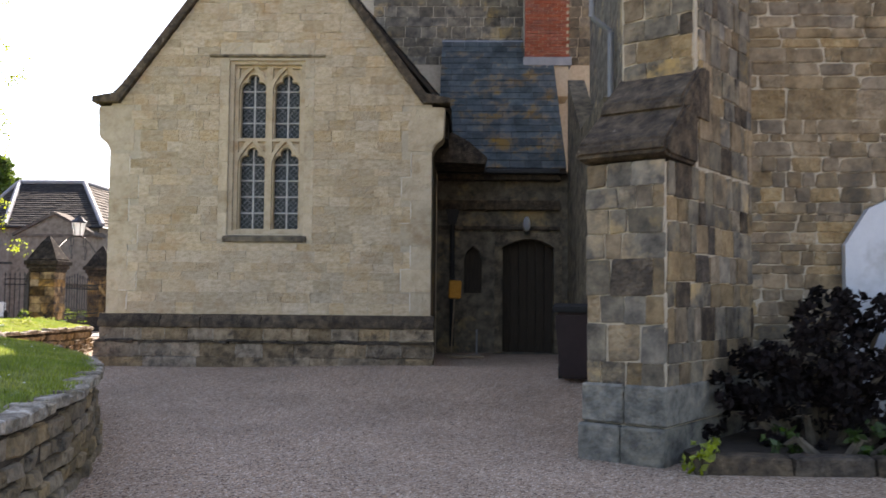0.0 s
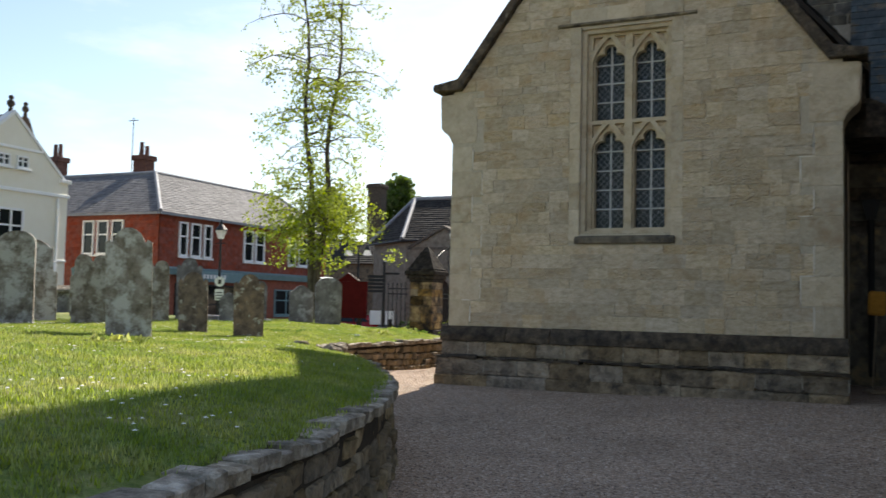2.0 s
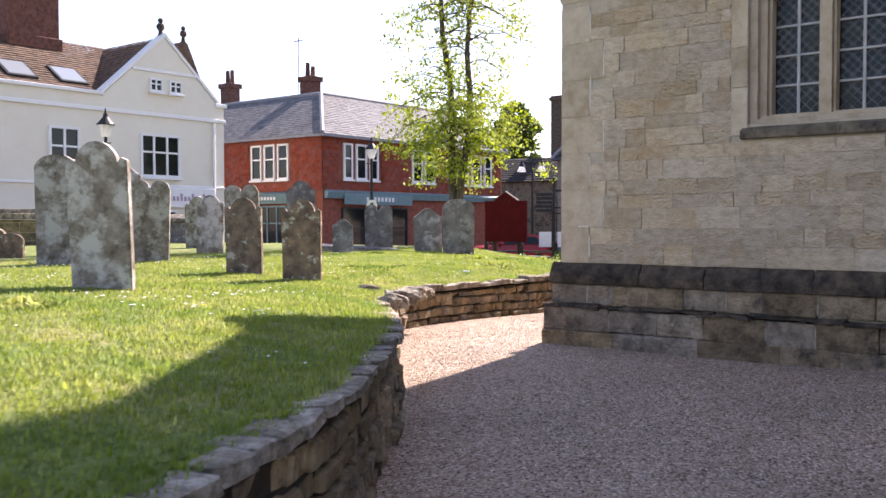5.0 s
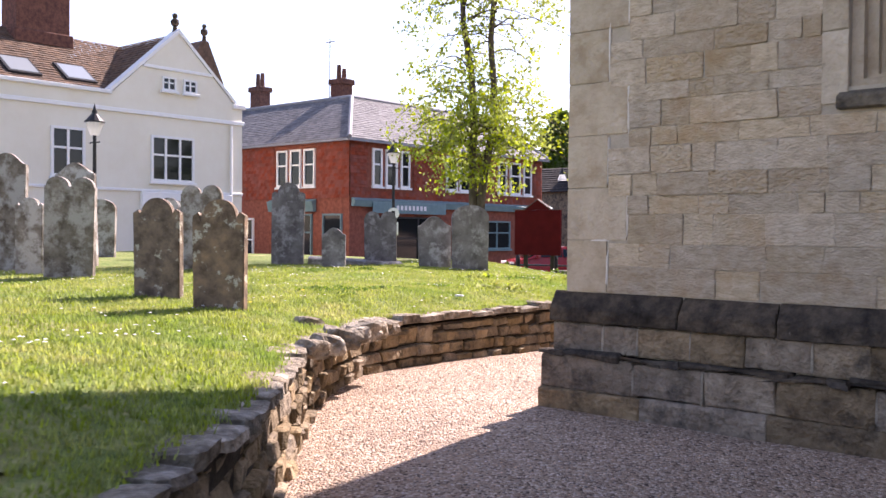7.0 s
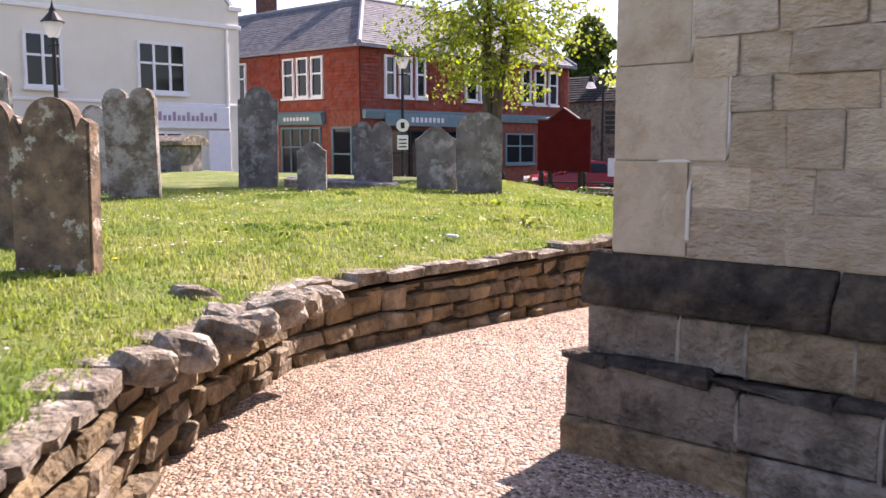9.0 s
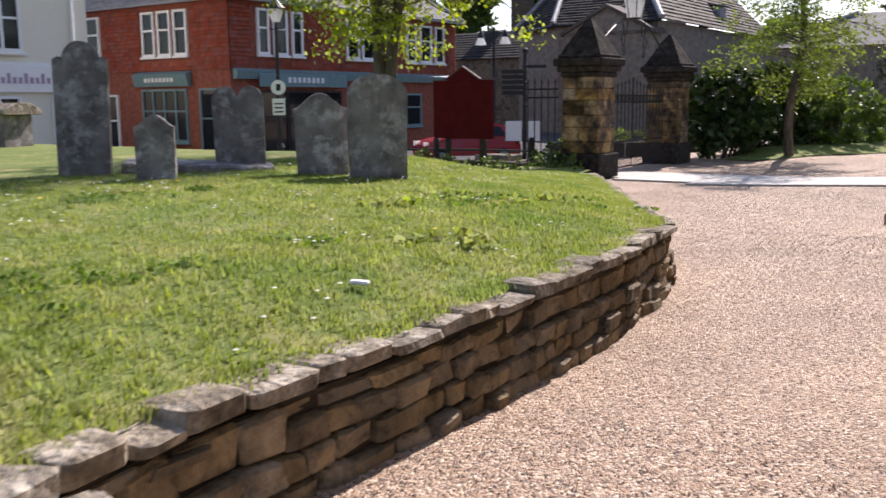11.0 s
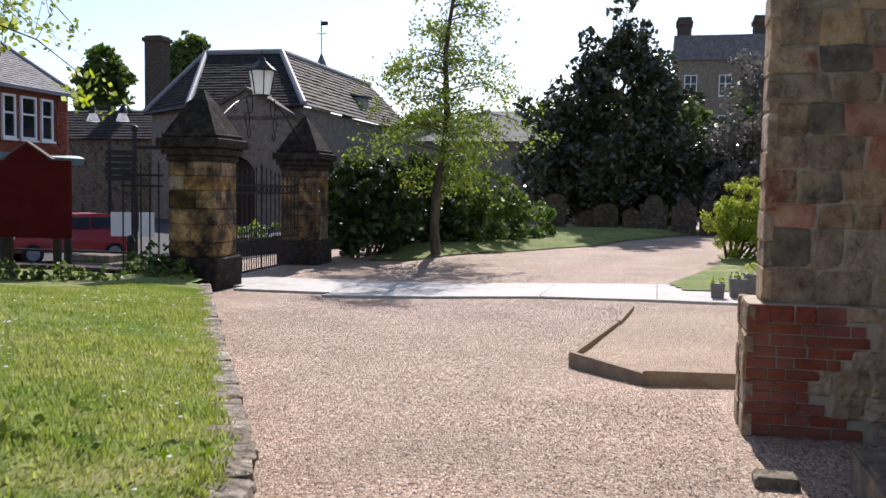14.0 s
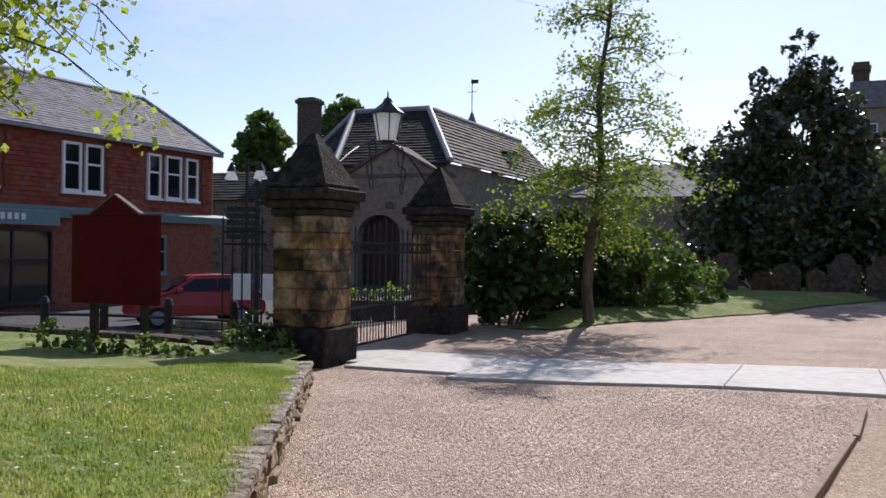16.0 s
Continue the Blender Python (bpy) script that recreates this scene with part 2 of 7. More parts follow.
POT = mat("grey_planter", [(0.12, 0.12, 0.12), (0.2, 0.2, 0.2)], 6, 0.8, 0.2)
SIGNWHITE = mat("white_sign_panel", [(0.68, 0.69, 0.69), (0.75, 0.75, 0.74)], 3, 0.6, 0)
BROOM = mat("orange_broom_bristle", [(0.45, 0.20, 0.03), (0.6, 0.30, 0.05)], 20, 0.85, 0.4)


def leaf_mat(name, cols, gloss=0.5, trans=0.5, spec=0.35):
    m = mat(name, cols, 2.2, gloss, 0, None, 0.32, island=True, spec=spec)
    n, l = m.node_tree.nodes, m.node_tree.links
    b = n["Principled BSDF"]
    col = b.inputs["Base Color"].links[0].from_socket
    tr = n.new("ShaderNodeBsdfTranslucent")
    l.new(col, tr.inputs[0])
    mx = n.new("ShaderNodeMixShader")
    mx.inputs[0].default_value = trans
    l.new(b.outputs[0], mx.inputs[1])
    l.new(tr.outputs[0], mx.inputs[2])
    l.new(mx.outputs[0], n["Material Output"].inputs[0])
    return m


LEAF_LIME = leaf_mat("fresh_lime_leaf", [(0.22, 0.29, 0.03), (0.36, 0.42, 0.06)], 0.5, 0.6)
LEAF_GREEN = leaf_mat("mid_green_leaf", [(0.07, 0.12, 0.02), (0.13, 0.19, 0.04)])
LEAF_DARK = leaf_mat("glossy_dark_leaf", [(0.024, 0.038, 0.016), (0.055, 0.07, 0.03)], 0.36, 0.2, 0.7)
CLOVER = leaf_mat("clover_green", [(0.11, 0.19, 0.03), (0.17, 0.26, 0.045)], 0.7, 0.55, 0.15)
LEAF_SPRING = leaf_mat("spring_green_leaf", [(0.13, 0.19, 0.025), (0.25, 0.32, 0.05)], 0.5, 0.6)
LEAF_HEDGE = leaf_mat("hedge_leaf", [(0.022, 0.05, 0.012), (0.05, 0.085, 0.02)], 0.45, 0.25)
LEAF_PURPLE = leaf_mat("dark_purple_leaf", [(0.008, 0.007, 0.007), (0.02, 0.014, 0.014)], 0.7, 0.12, 0.15)

LAMPGLASS = leaf_mat("frosted_lamp_glass", [(0.84, 0.85, 0.85), (0.88, 0.89, 0.88)], 0.3, 0.85)
BLADE = lusher(leaf_mat("grass_blades", [(0.19, 0.255, 0.05), (0.29, 0.345, 0.078), (0.41, 0.41, 0.15)], 0.75, 0.62, 0.15), (0.14, 0.25, 0.042), 0.9, (0.49, 0.66), 0.6)


def gravel_mat(name, cols, scale):
    """Packed rounded stones: a colour from cell to cell, dark gaps in relief, and drifts of tone."""
    m = bpy.data.materials.new(name)
    m.use_nodes = True
    n, l = m.node_tree.nodes, m.node_tree.links
    b = n["Principled BSDF"]
    b.inputs["Roughness"].default_value, b.inputs["Specular IOR Level"].default_value = 0.8, 0.3
    geo = n.new("ShaderNodeNewGeometry")
    v = n.new("ShaderNodeTexVoronoi")
    v.inputs["Scale"].default_value = scale
    l.new(geo.outputs["Position"], v.inputs["Vector"])
    sep = n.new("ShaderNodeSeparateColor")
    l.new(v.outputs["Color"], sep.inputs[0])
    r = n.new("ShaderNodeValToRGB")
    e = r.color_ramp.elements
    while len(e) < len(cols):
        e.new(0.5)
    for i, c in enumerate(cols):
        e[i].position, e[i].color = i / (len(cols) - 1), (*c, 1)
    l.new(sep.outputs[0], r.inputs[0])
    big = n.new("ShaderNodeTexNoise")
    big.inputs["Scale"].default_value, big.inputs["Detail"].default_value = 0.8, 6
    l.new(geo.outputs["Position"], big.inputs["Vector"])
    k = n.new("ShaderNodeMapRange")
    k.inputs["From Min"].default_value, k.inputs["From Max"].default_value = 0.3, 0.7
    k.inputs["To Min"].default_value, k.inputs["To Max"].default_value = 0.82, 1.12
    l.new(big.outputs["Fac"], k.inputs[0])
    h = n.new("ShaderNodeHueSaturation")
    l.new(r.outputs[0], h.inputs["Color"])
    l.new(k.outputs[0], h.inputs["Value"])
    l.new(h.outputs[0], b.inputs["Base Color"])
    bp = n.new("ShaderNodeBump")
    bp.invert = True
    bp.inputs["Strength"].default_value, bp.inputs["Distance"].default_value = 1.0, 0.017
    l.new(v.outputs["Distance"], bp.inputs["Height"])
    l.new(bp.outputs[0], b.inputs["Normal"])
    return m


GRAVEL = gravel_mat("pea_gravel", [(0.06, 0.038, 0.028), (0.36, 0.248, 0.172), (0.49, 0.358, 0.256), (0.35, 0.233, 0.155), (0.73, 0.60, 0.47), (0.16, 0.10, 0.068)], 60)

# ---------------------------------------------------------------- mesh helpers
def part(name, bm, material, parent=None, label="", smooth=False):
    me = bpy.data.meshes.new(name)
    bm.to_mesh(me)
    bm.free()
    me.materials.append(material)
    if smooth:
        for p in me.polygons:
            p.use_smooth = True
    ob = new(name, me)
    ob.parent = parent
    if label:
        tagged(ob, label)
    return ob


def raw(name, verts, faces, material, parent=None, label=""):
    me = bpy.data.meshes.new(name)
    me.from_pydata(verts, [], faces)
    me.materials.append(material)
    ob = new(name, me)
    ob.parent = parent
    if label:
        tagged(ob, label)
    return ob


def thing(name, m, label, category, group="", kind=""):
    ob = new(name)
    ob.matrix_world = m
    return tagged(ob, label, category, group, kind)


def box(bm, x0, x1, y0, y1, z0, z1, bev=0.0, m=None):
    r = bmesh.ops.create_cube(bm, size=1)
    for v in r["verts"]:
        v.co = Vector(((x0 + x1) / 2 + v.co.x * (x1 - x0), (y0 + y1) / 2 + v.co.y * (y1 - y0), (z0 + z1) / 2 + v.co.z * (z1 - z0)))
    vs = r["verts"]
    if bev:
        es = list({e for v in vs for e in v.link_edges})
        g = bmesh.ops.bevel(bm, geom=es, offset=bev, segments=1, affect="EDGES", profile=0.5)
        vs = list({v for f in g["faces"] for v in f.verts})
    if m:
        bmesh.ops.transform(bm, matrix=m, verts=vs)
    return vs


def cyl(bm, a, b, r0, r1=None, seg=10):
    a, b = Vector(a), Vector(b)
    r1 = r0 if r1 is None else r1
    d = b - a
    q = d.to_track_quat("Z", "Y").to_matrix().to_4x4()
    return bmesh.ops.create_cone(bm, cap_ends=True, segments=seg, radius1=r0, radius2=max(r1, 0.0005), depth=d.length,
                                 matrix=Matrix.Translation((a + b) / 2) @ q)["verts"]


def prism(bm, pts, axis, a, b):
    """A polygon in a plane, drawn out along axis ('x', 'y' or 'z') from a to b."""
    def at(p, w):
        return {"x": (w, p[0], p[1]), "y": (p[0], w, p[1]), "z": (p[0], p[1], w)}[axis]
    lo = [bm.verts.new(at(p, a)) for p in pts]
    hi = [bm.verts.new(at(p, b)) for p in pts]
    fs = [bm.faces.new(lo), bm.faces.new(hi)]
    n = len(pts)
    for i in range(n):
        fs.append(bm.faces.new((lo[i], lo[(i + 1) % n], hi[(i + 1) % n], hi[i])))
    bmesh.ops.recalc_face_normals(bm, faces=fs)
    return lo + hi


def plate(bm, outer, holes, axis, a, b):
    """A flat plate with holes, from polygons, with thickness from a to b along axis."""
    def at(p, w):
        return {"x": (w, p[0], p[1]), "y": (p[0], w, p[1]), "z": (p[0], p[1], w)}[axis]
    es = []
    for ring in [outer] + holes:
        vs = [bm.verts.new(at(p, a)) for p in ring]
        es += [bm.edges.new((vs[i], vs[(i + 1) % len(vs)])) for i in range(len(vs))]
    g = bmesh.ops.triangle_fill(bm, edges=es, use_beauty=True)
    fs = [f for f in g["geom"] if isinstance(f, bmesh.types.BMFace)]
    ex = bmesh.ops.extrude_face_region(bm, geom=fs)
    vs = [v for v in ex["geom"] if isinstance(v, bmesh.types.BMVert)]
    off = Vector(at((0, 0), b)) - Vector(at((0, 0), a))
    bmesh.ops.translate(bm, verts=vs, vec=off)
    bmesh.ops.recalc_face_normals(bm, faces=bm.faces)


def rough_block(seed, jag=0.05, chamfer=0.06):
    """A worn unit block whose edges are broken, to be scaled to a stone."""
    rng = random.Random(seed)
    bm = bmesh.new()
    bmesh.ops.create_cube(bm, size=1)
    for v in bm.verts:
        v.co += Vector([rng.uniform(-jag, jag) for _ in range(3)])
    bmesh.ops.bevel(bm, geom=list(bm.edges), offset=chamfer, segments=1, affect="EDGES")
    me = bpy.data.meshes.new("stone_block")
    bm.to_mesh(me)
    bm.free()
    return me


BLOCKS, BLOCK_COUNT = {}, 6


def stone(name, size, m, material, parent, jag=0.03, chamfer=0.05, pick=None):
    """One stone: an object on a shared worn block."""
    key = (material.name, jag, chamfer)
    if key not in BLOCKS:
        BLOCKS[key] = [rough_block(i * 7 + 3, jag, chamfer) for i in range(BLOCK_COUNT)]
        for me in BLOCKS[key]:
            me.materials.append(material)
    ob = new(name, BLOCKS[key][random.randrange(BLOCK_COUNT) if pick is None else pick])
    ob.parent = parent
    ob.matrix_local = m @ Matrix.Diagonal((*size, 1))
    return ob


def smoothstep(a, b, v):
    v = min(1, max(0, (v - a) / (b - a)))
    return v * v * (3 - 2 * v)


# ---------------------------------------------------------------- ground
HEIGHTS = [(1.4, 7.9, 0.06), (0, 0, -0.03), (-5.8, 15, 0.34), (-0.1, 15, 0.40), (-2.3, 9.4, 0.15), (1.7, 18, 0.42), (-7.1, 21, 0.2),
           (-6.3, 24.3, 0.24), (-7.7, 27.4, 0.1), (-14.8, 34.3, -0.06), (-6, 32.3, 0.12), (-14, 37.3, -0.08), (-25, 43, -0.55),
           (-34, 45, -0.65), (-33, 25, -0.4), (-12, 45, 0.05), (-8, 57, 0.25), (4, 45, 0.2), (-2, -14, -0.1), (12, 2, 0.0), (-20, 60, -0.6)]


def ground_z(x, y):
    s = w = 0.0
    for a, b, c in HEIGHTS:
        k = 1.0 / ((x - a) ** 2 + (y - b) ** 2 + 2.5) ** 1.7
        s, w = s + k * c, w + k
    return s / w


def curve_through(pts, per=8):
    """Catmull-Rom through the points."""
    out = []
    p = [Vector(q) for q in pts]
    for i in range(len(p) - 1):
        a, b, c, d = p[max(i - 1, 0)], p[i], p[i + 1], p[min(i + 2, len(p) - 1)]
        for k in range(per):
            t = k / per
            out.append(0.5 * (2 * b + (c - a) * t + (2 * a - 5 * b + 4 * c - d) * t * t + (3 * b - a - 3 * c + d) * t ** 3))
    return out + [p[-1]]


# edge of the raised churchyard lawn: x, y, height of the wall's top
EDGE = curve_through([(-4.2, -9, 0.6), (-2.45, 0, 0.7), (-2.2, 4.0, 0.76), (-2.34, 5.7, 0.79), (-2.62, 6.95, 0.81), (-3.05, 8.2, 0.83), (-3.65, 9.45, 0.84), (-4.45, 10.65, 0.85), (-5.02, 11.45, 0.85),
                      (-5.9, 12.42, 0.85), (-6.87, 13.42, 0.83), (-7.62, 14.5, 0.81), (-7.9, 15.3, 0.80), (-7.95, 17.0, 0.80), (-8.08, 19.1, 0.79), (-8.22, 20.1, 0.78),
                      (-8.45, 21.2, 0.76), (-9.25, 22.8, 0.62), (-11.1, 26.2, 0.48), (-12.4, 28.6, 0.38), (-14.45, 32.4, 0.2)], 8)


EA = np.array([tuple(p) for p in EDGE[:-1]])
EU = np.array([tuple(p) for p in EDGE[1:]]) - EA
EL = EU[:, 0] ** 2 + EU[:, 1] ** 2


def edge_near(x, y):
    """Signed distance to the lawn's edge (positive on the lawn) and the wall's height there."""
    dx, dy = x - EA[:, 0], y - EA[:, 1]
    t = np.clip((dx * EU[:, 0] + dy * EU[:, 1]) / EL, 0, 1)
    d2 = (dx - EU[:, 0] * t) ** 2 + (dy - EU[:, 1] * t) ** 2
    i = int(d2.argmin())
    side = EU[i, 0] * dy[i] - EU[i, 1] * dx[i]
    return math.sqrt(d2[i]) * (1 if side > 0 else -1), EA[i, 2] + EU[i, 2] * t[i]


def lawn_z(x, y):
    d, h = edge_near(x, y)
    h += (0.77 - h) * smoothstep(0, 4, d) * (1 - smoothstep(24, 31, y)) * (h < 0.77)
    rise = 0.13 * smoothstep(0, 1.2, d) + 0.10 * smoothstep(1, 4, d)
    far = smoothstep(15, 24, d)
    bump = 0.03 * noise.noise((x * 0.6, y * 0.6, 0)) + 0.012 * noise.noise((x * 2, y * 2, 3))
    z = h + 0.01 + rise + bump * smoothstep(0.1, 0.8, d)
    north = smoothstep(25, 33, y)
    return (z * (1 - far) + 0.55 * far) * (1 - 0.35 * north * smoothstep(0, 3, d)) - 0.0


def sheet(name, xs, ys, zf, material, keep=None, label="", category="", kind="structure"):
    verts, faces, idx = [], [], {}
    for j, y in enumerate(ys):
        for i, x in enumerate(xs):
            if keep is None or keep(x, y):
                idx[i, j] = len(verts)
                verts.append((x, y, zf(x, y)))
    for j in range(len(ys) - 1):
        for i in range(len(xs) - 1):
            q = [(i, j), (i + 1, j), (i + 1, j + 1), (i, j + 1)]
            if all(k in idx for k in q):
                faces.append([idx[k] for k in q])
    ob = raw(name, verts, faces, material)
    for p in ob.data.polygons:
        p.use_smooth = True
    return tagged(ob, label, category, kind=kind)


def steps(*spans):
    out = []
    for a, b, s in spans:
        n = max(1, round((b - a) / s))
        out += [a + (b - a) * k / n for k in range(n)]
    return out + [spans[-1][1]]


ground = sheet("ground", steps((-900, -120, 130), (-120, -40, 8), (-40, 14, 0.7), (14, 60, 6), (60, 900, 140)),
               steps((-900, -60, 140), (-60, -16, 6), (-16, 62, 0.7), (62, 130, 8), (130, 900, 128)), ground_z, GRAVEL,
               label="pinkish-brown pea gravel forecourt around the church", category="gravel")

lawn = sheet("lawn", steps((-25, -2, 0.25)), steps((-9, 33, 0.25)), lawn_z, LAWN, lambda x, y: edge_near(x, y)[0] > 0.16,
             "sunlit mown churchyard lawn with daisies and dry patches", "lawn")
verts, faces = [], []
for i in range(len(EDGE) * 2 - 1):
    p = EDGE[i // 2] if i % 2 == 0 else (EDGE[i // 2] + EDGE[i // 2 + 1]) / 2
    q, o = EDGE[min(len(EDGE) - 1, i // 2 + 1)], EDGE[max(0, i // 2 - 1)]
    a = math.atan2(q.y - o.y, q.x - o.x)
    for off in (0.08, 0.2, 0.34, 0.5):
        x, y = p.x - math.sin(a) * off, p.y + math.cos(a) * off
        verts.append((x, y, lawn_z(x, y) + {0.08: -0.06, 0.2: -0.004, 0.34: 0.003, 0.5: -0.02}[off]))
for i in range(len(EDGE) * 2 - 2):
    for k in range(3):
        faces.append((i * 4 + k, i * 4 + k + 1, i * 4 + k + 5, i * 4 + k + 4))
raw("turf_edge", verts, faces, LAWN, lawn)
road = sheet("road", steps((-120, -60, 10), (-60, -18.5, 2)), steps((-60, 0, 10), (0, 80, 2), (80, 130, 10)),
             lambda x, y: ground_z(x, y) + 0.02, ASPHALT, lambda x, y: x < -24.9 or y > 33.5, "grey asphalt town street beyond the churchyard", "road")


def fill_courses(parent, frame_m, z0, z1, spans, material, heights, lengths, depth=0.07, gap=0.012, name="stone", jag=0.03, chamfer=0.05,
                 special=None):
    """Coursed stones on a wall plane: frame_m takes (along, outwards, up); spans(za, zb) gives the free stretches of a course."""
    z, row = z0, 0
    while z < z1 - 0.05:
        h = min(random.uniform(*heights), z1 - z)
        if z1 - z - h < 0.07:
            h = z1 - z
        for a, b in spans(z, z + h):
            u = a
            while u < b - 0.04:
                w = random.uniform(*lengths)
                if b - u - w < lengths[0] * 0.6:
                    w = b - u
                out = random.uniform(-0.006, 0.008)
                mt = special(u + w / 2, z + h / 2, row) if special else material
                stone(name, (w - gap, depth, h - gap), frame_m @ pose(u + w / 2, out - depth / 2 + 0.012, z + h / 2, 0, random.uniform(-0.7, 0.7), 0), mt or material, parent, jag, chamfer)
                u += w
        z += h
        row += 1


# ---------------------------------------------------------------- vestry with the gable
GX0, GX1, GY = -5.66, -0.2, 14.9
GMID, EAVE_Z, APEX_Z, PLINTH_Z = -2.93, 4.75, 8.3, 1.21
vestry = thing("vestry", pose(0, 0, 0), "pale sandstone gabled vestry with dark weathered plinth", "building", kind="structure")
bm = bmesh.new()
WX0, WX1, WZ0, WZ1 = -3.65, -2.36, 2.56, 5.52
plate(bm, [(GX0, 0.1), (GX1, 0.1), (GX1, EAVE_Z), (GMID, APEX_Z), (GX0, EAVE_Z)],
      [[(WX0, WZ0), (WX1, WZ0), (WX1, WZ1), (WX0, WZ1)]], "y", GY + 0.0, GY + 0.6)
part("gable_wall", bm, MORTAR, vestry)
bm = bmesh.new()
box(bm, GX0 + 0.02, GX0 + 0.6, GY + 0.61, 21.6, 0.0, EAVE_Z)
part("west_wall", bm, MORTAR, vestry)
bm = bmesh.new()
box(bm, GX1 - 0.6, GX1 - 0.02, GY + 0.61, 18.2, 0.0, EAVE_Z - 0.3)
part("east_wall", bm, GREYSTONE, vestry)


def gable_spans(za, zb):
    far_ = 0.34 + 0.16 * (int((za - PLINTH_Z) / 0.386 + 0.3) % 2)
    lo, hi = GX0 + far_ + 0.01, GX1 - far_ - 0.01
    if zb > EAVE_Z:
        k = (zb - EAVE_Z) / (APEX_Z - EAVE_Z)
        lo, hi = GX0 + (GMID - GX0) * k + 0.02, GX1 + (GMID - GX1) * k - 0.02
    if zb > WZ0 - 0.1 and za < WZ1 + 0.1:
        return [(lo, WX0 - 0.16), (WX1 + 0.16, hi)]
    return [(lo, hi)]


front = Matrix(((1, 0, 0, 0), (0, -1, 0, GY), (0, 0, 1, 0), (0, 0, 0, 1)))
fill_courses(vestry, front, PLINTH_Z, EAVE_Z, gable_spans, ASHLAR, (0.12, 0.21), (0.16, 0.46), name="ashlar_block", chamfer=0.025, jag=0.03, gap=0.006,
             special=lambda u, z, r: OCHRE if random.random() < 0.28 else None)
fill_courses(vestry, front, EAVE_Z, APEX_Z - 0.25, gable_spans, ASHLAR, (0.12, 0.21), (0.16, 0.46), name="gable_block", chamfer=0.025, jag=0.03, gap=0.006,
             special=lambda u, z, r: OCHRE if random.random() < 0.1 else None)
west_front = Matrix(((0, -1, 0, GX0), (1, 0, 0, 0), (0, 0, 1, 0), (0, 0, 0, 1)))
fill_courses(vestry, west_front, PLINTH_Z, EAVE_Z, lambda a, b: [(GY + 0.06, 21.6)], ASHLAR, (0.19, 0.3), (0.45, 1.0), name="west_block", chamfer=0.025, jag=0.012, gap=0.007)
# alternating corner stones
for k in range(7):
    w = 0.34 + 0.16 * (k % 2)
    for x in (GX0 + w / 2, GX1 - w / 2):
        stone("quoin", (w - 0.004, 0.09, 0.38), pose(x, GY + 0.031, PLINTH_Z + 0.386 * (k + 0.5)), QUOIN, vestry, 0.004, 0.015)
        s_ = 1 if x < GMID else -1
        if random.random() < 0.75:
            stone("pointing", (0.014, 0.02, random.uniform(0.2, 0.37)), pose(x + s_ * (w / 2 + 0.006), GY - 0.006, PLINTH_Z + 0.386 * (k + 0.5)), POINTING, vestry, 0.2, 0.1)
        if random.random() < 0.5:
            stone("pointing", (random.uniform(0.1, 0.2), 0.02, 0.012), pose(x + s_ * (w / 2 - 0.06), GY - 0.006, PLINTH_Z + 0.386 * (k + 1)), POINTING, vestry, 0.2, 0.1)
# window surround stones
for x in (WX0 - 0.08, WX1 + 0.08):
    z = WZ0 - 0.1
    while z < WZ1 + 0.1:
        h = min(random.uniform(0.35, 0.6), WZ1 + 0.1 - z)
        stone("jamb_stone", (0.155, 0.09, h - 0.006), pose(x, GY + 0.03, z + h / 2), QUOIN, vestry, 0.004, 0.02)
        z += h
for i in range(3):
    w = (WX1 - WX0 + 0.32) / 3
    stone("lintel_stone", (w - 0.006, 0.09, 0.2), pose(WX0 - 0.16 + w * (i + 0.5), GY + 0.03, WZ1 + 0.2), QUOIN, vestry, 0.004, 0.02)
LIMEJOINT = mat("dirty_lime_pointing", [(0.20, 0.17, 0.13), (0.40, 0.35, 0.27)], 14, 0.95, 0.4)
# plinth: chamfered dark top course, face course and footing
for k, (z0, z1, outw, mt) in enumerate(((0.985, PLINTH_Z, 0.11, BLACKSTONE), (0.775, 0.985, 0.085, PLINTHFACE), (0.735, 0.775, 0.17, BLACKSTONE), (0.5, 0.735, 0.15, PLINTHFACE), (0.2, 0.5, 0.165, PLINTHFACE))):
    for axis in "xy":
        u = GX0 - outw if axis == "x" else GY + 0.06
        end = GX1 + 0.06 if axis == "x" else 19.4
        while u < end - 0.05:
            w = min(random.uniform(*((0.6, 1.2), (0.28, 0.62), (0.15, 0.5), (0.35, 0.8), (0.4, 0.9))[k]), end - u)
            if end - u - w < 0.3:
                w = end - u
            bm = bmesh.new()
            a, b = -w / 2 + 0.003, w / 2 - 0.003
            cut = 0.12 if k == 0 else 0.02
            vs = prism(bm, [(0.0, 0), (-outw, 0), (-outw, z1 - z0 - cut), (-outw + (0.085 if k == 0 else 0.015), z1 - z0), (0.0, z1 - z0)], "x", a, b)
            for v in vs:
                v.co += Vector((random.uniform(-1, 1), random.uniform(-1, 1), random.uniform(-1, 1))) * (0.008, 0.010, 0.026, 0.012, 0.012)[k]
            bmesh.ops.bevel(bm, geom=list(bm.edges), offset=0.008, segments=1, affect="EDGES")
            ob = part("plinth_stone", bm, mt, vestry)
            if axis == "x":
                ob.matrix_local = pose(u + w / 2, GY + 0.02, z0)
                if k in (1, 3) and random.random() < 0.75:
                    stone("pointing", (0.014, 0.02, (z1 - z0) * random.uniform(0.6, 0.95)), pose(u + w, GY + 0.026 - outw, (z0 + z1) / 2), LIMEJOINT, vestry, 0.2, 0.1)
            else:
                ob.matrix_local = pose(GX0 + 0.02, u + w / 2, z0, 0, 0, -90)
            u += w
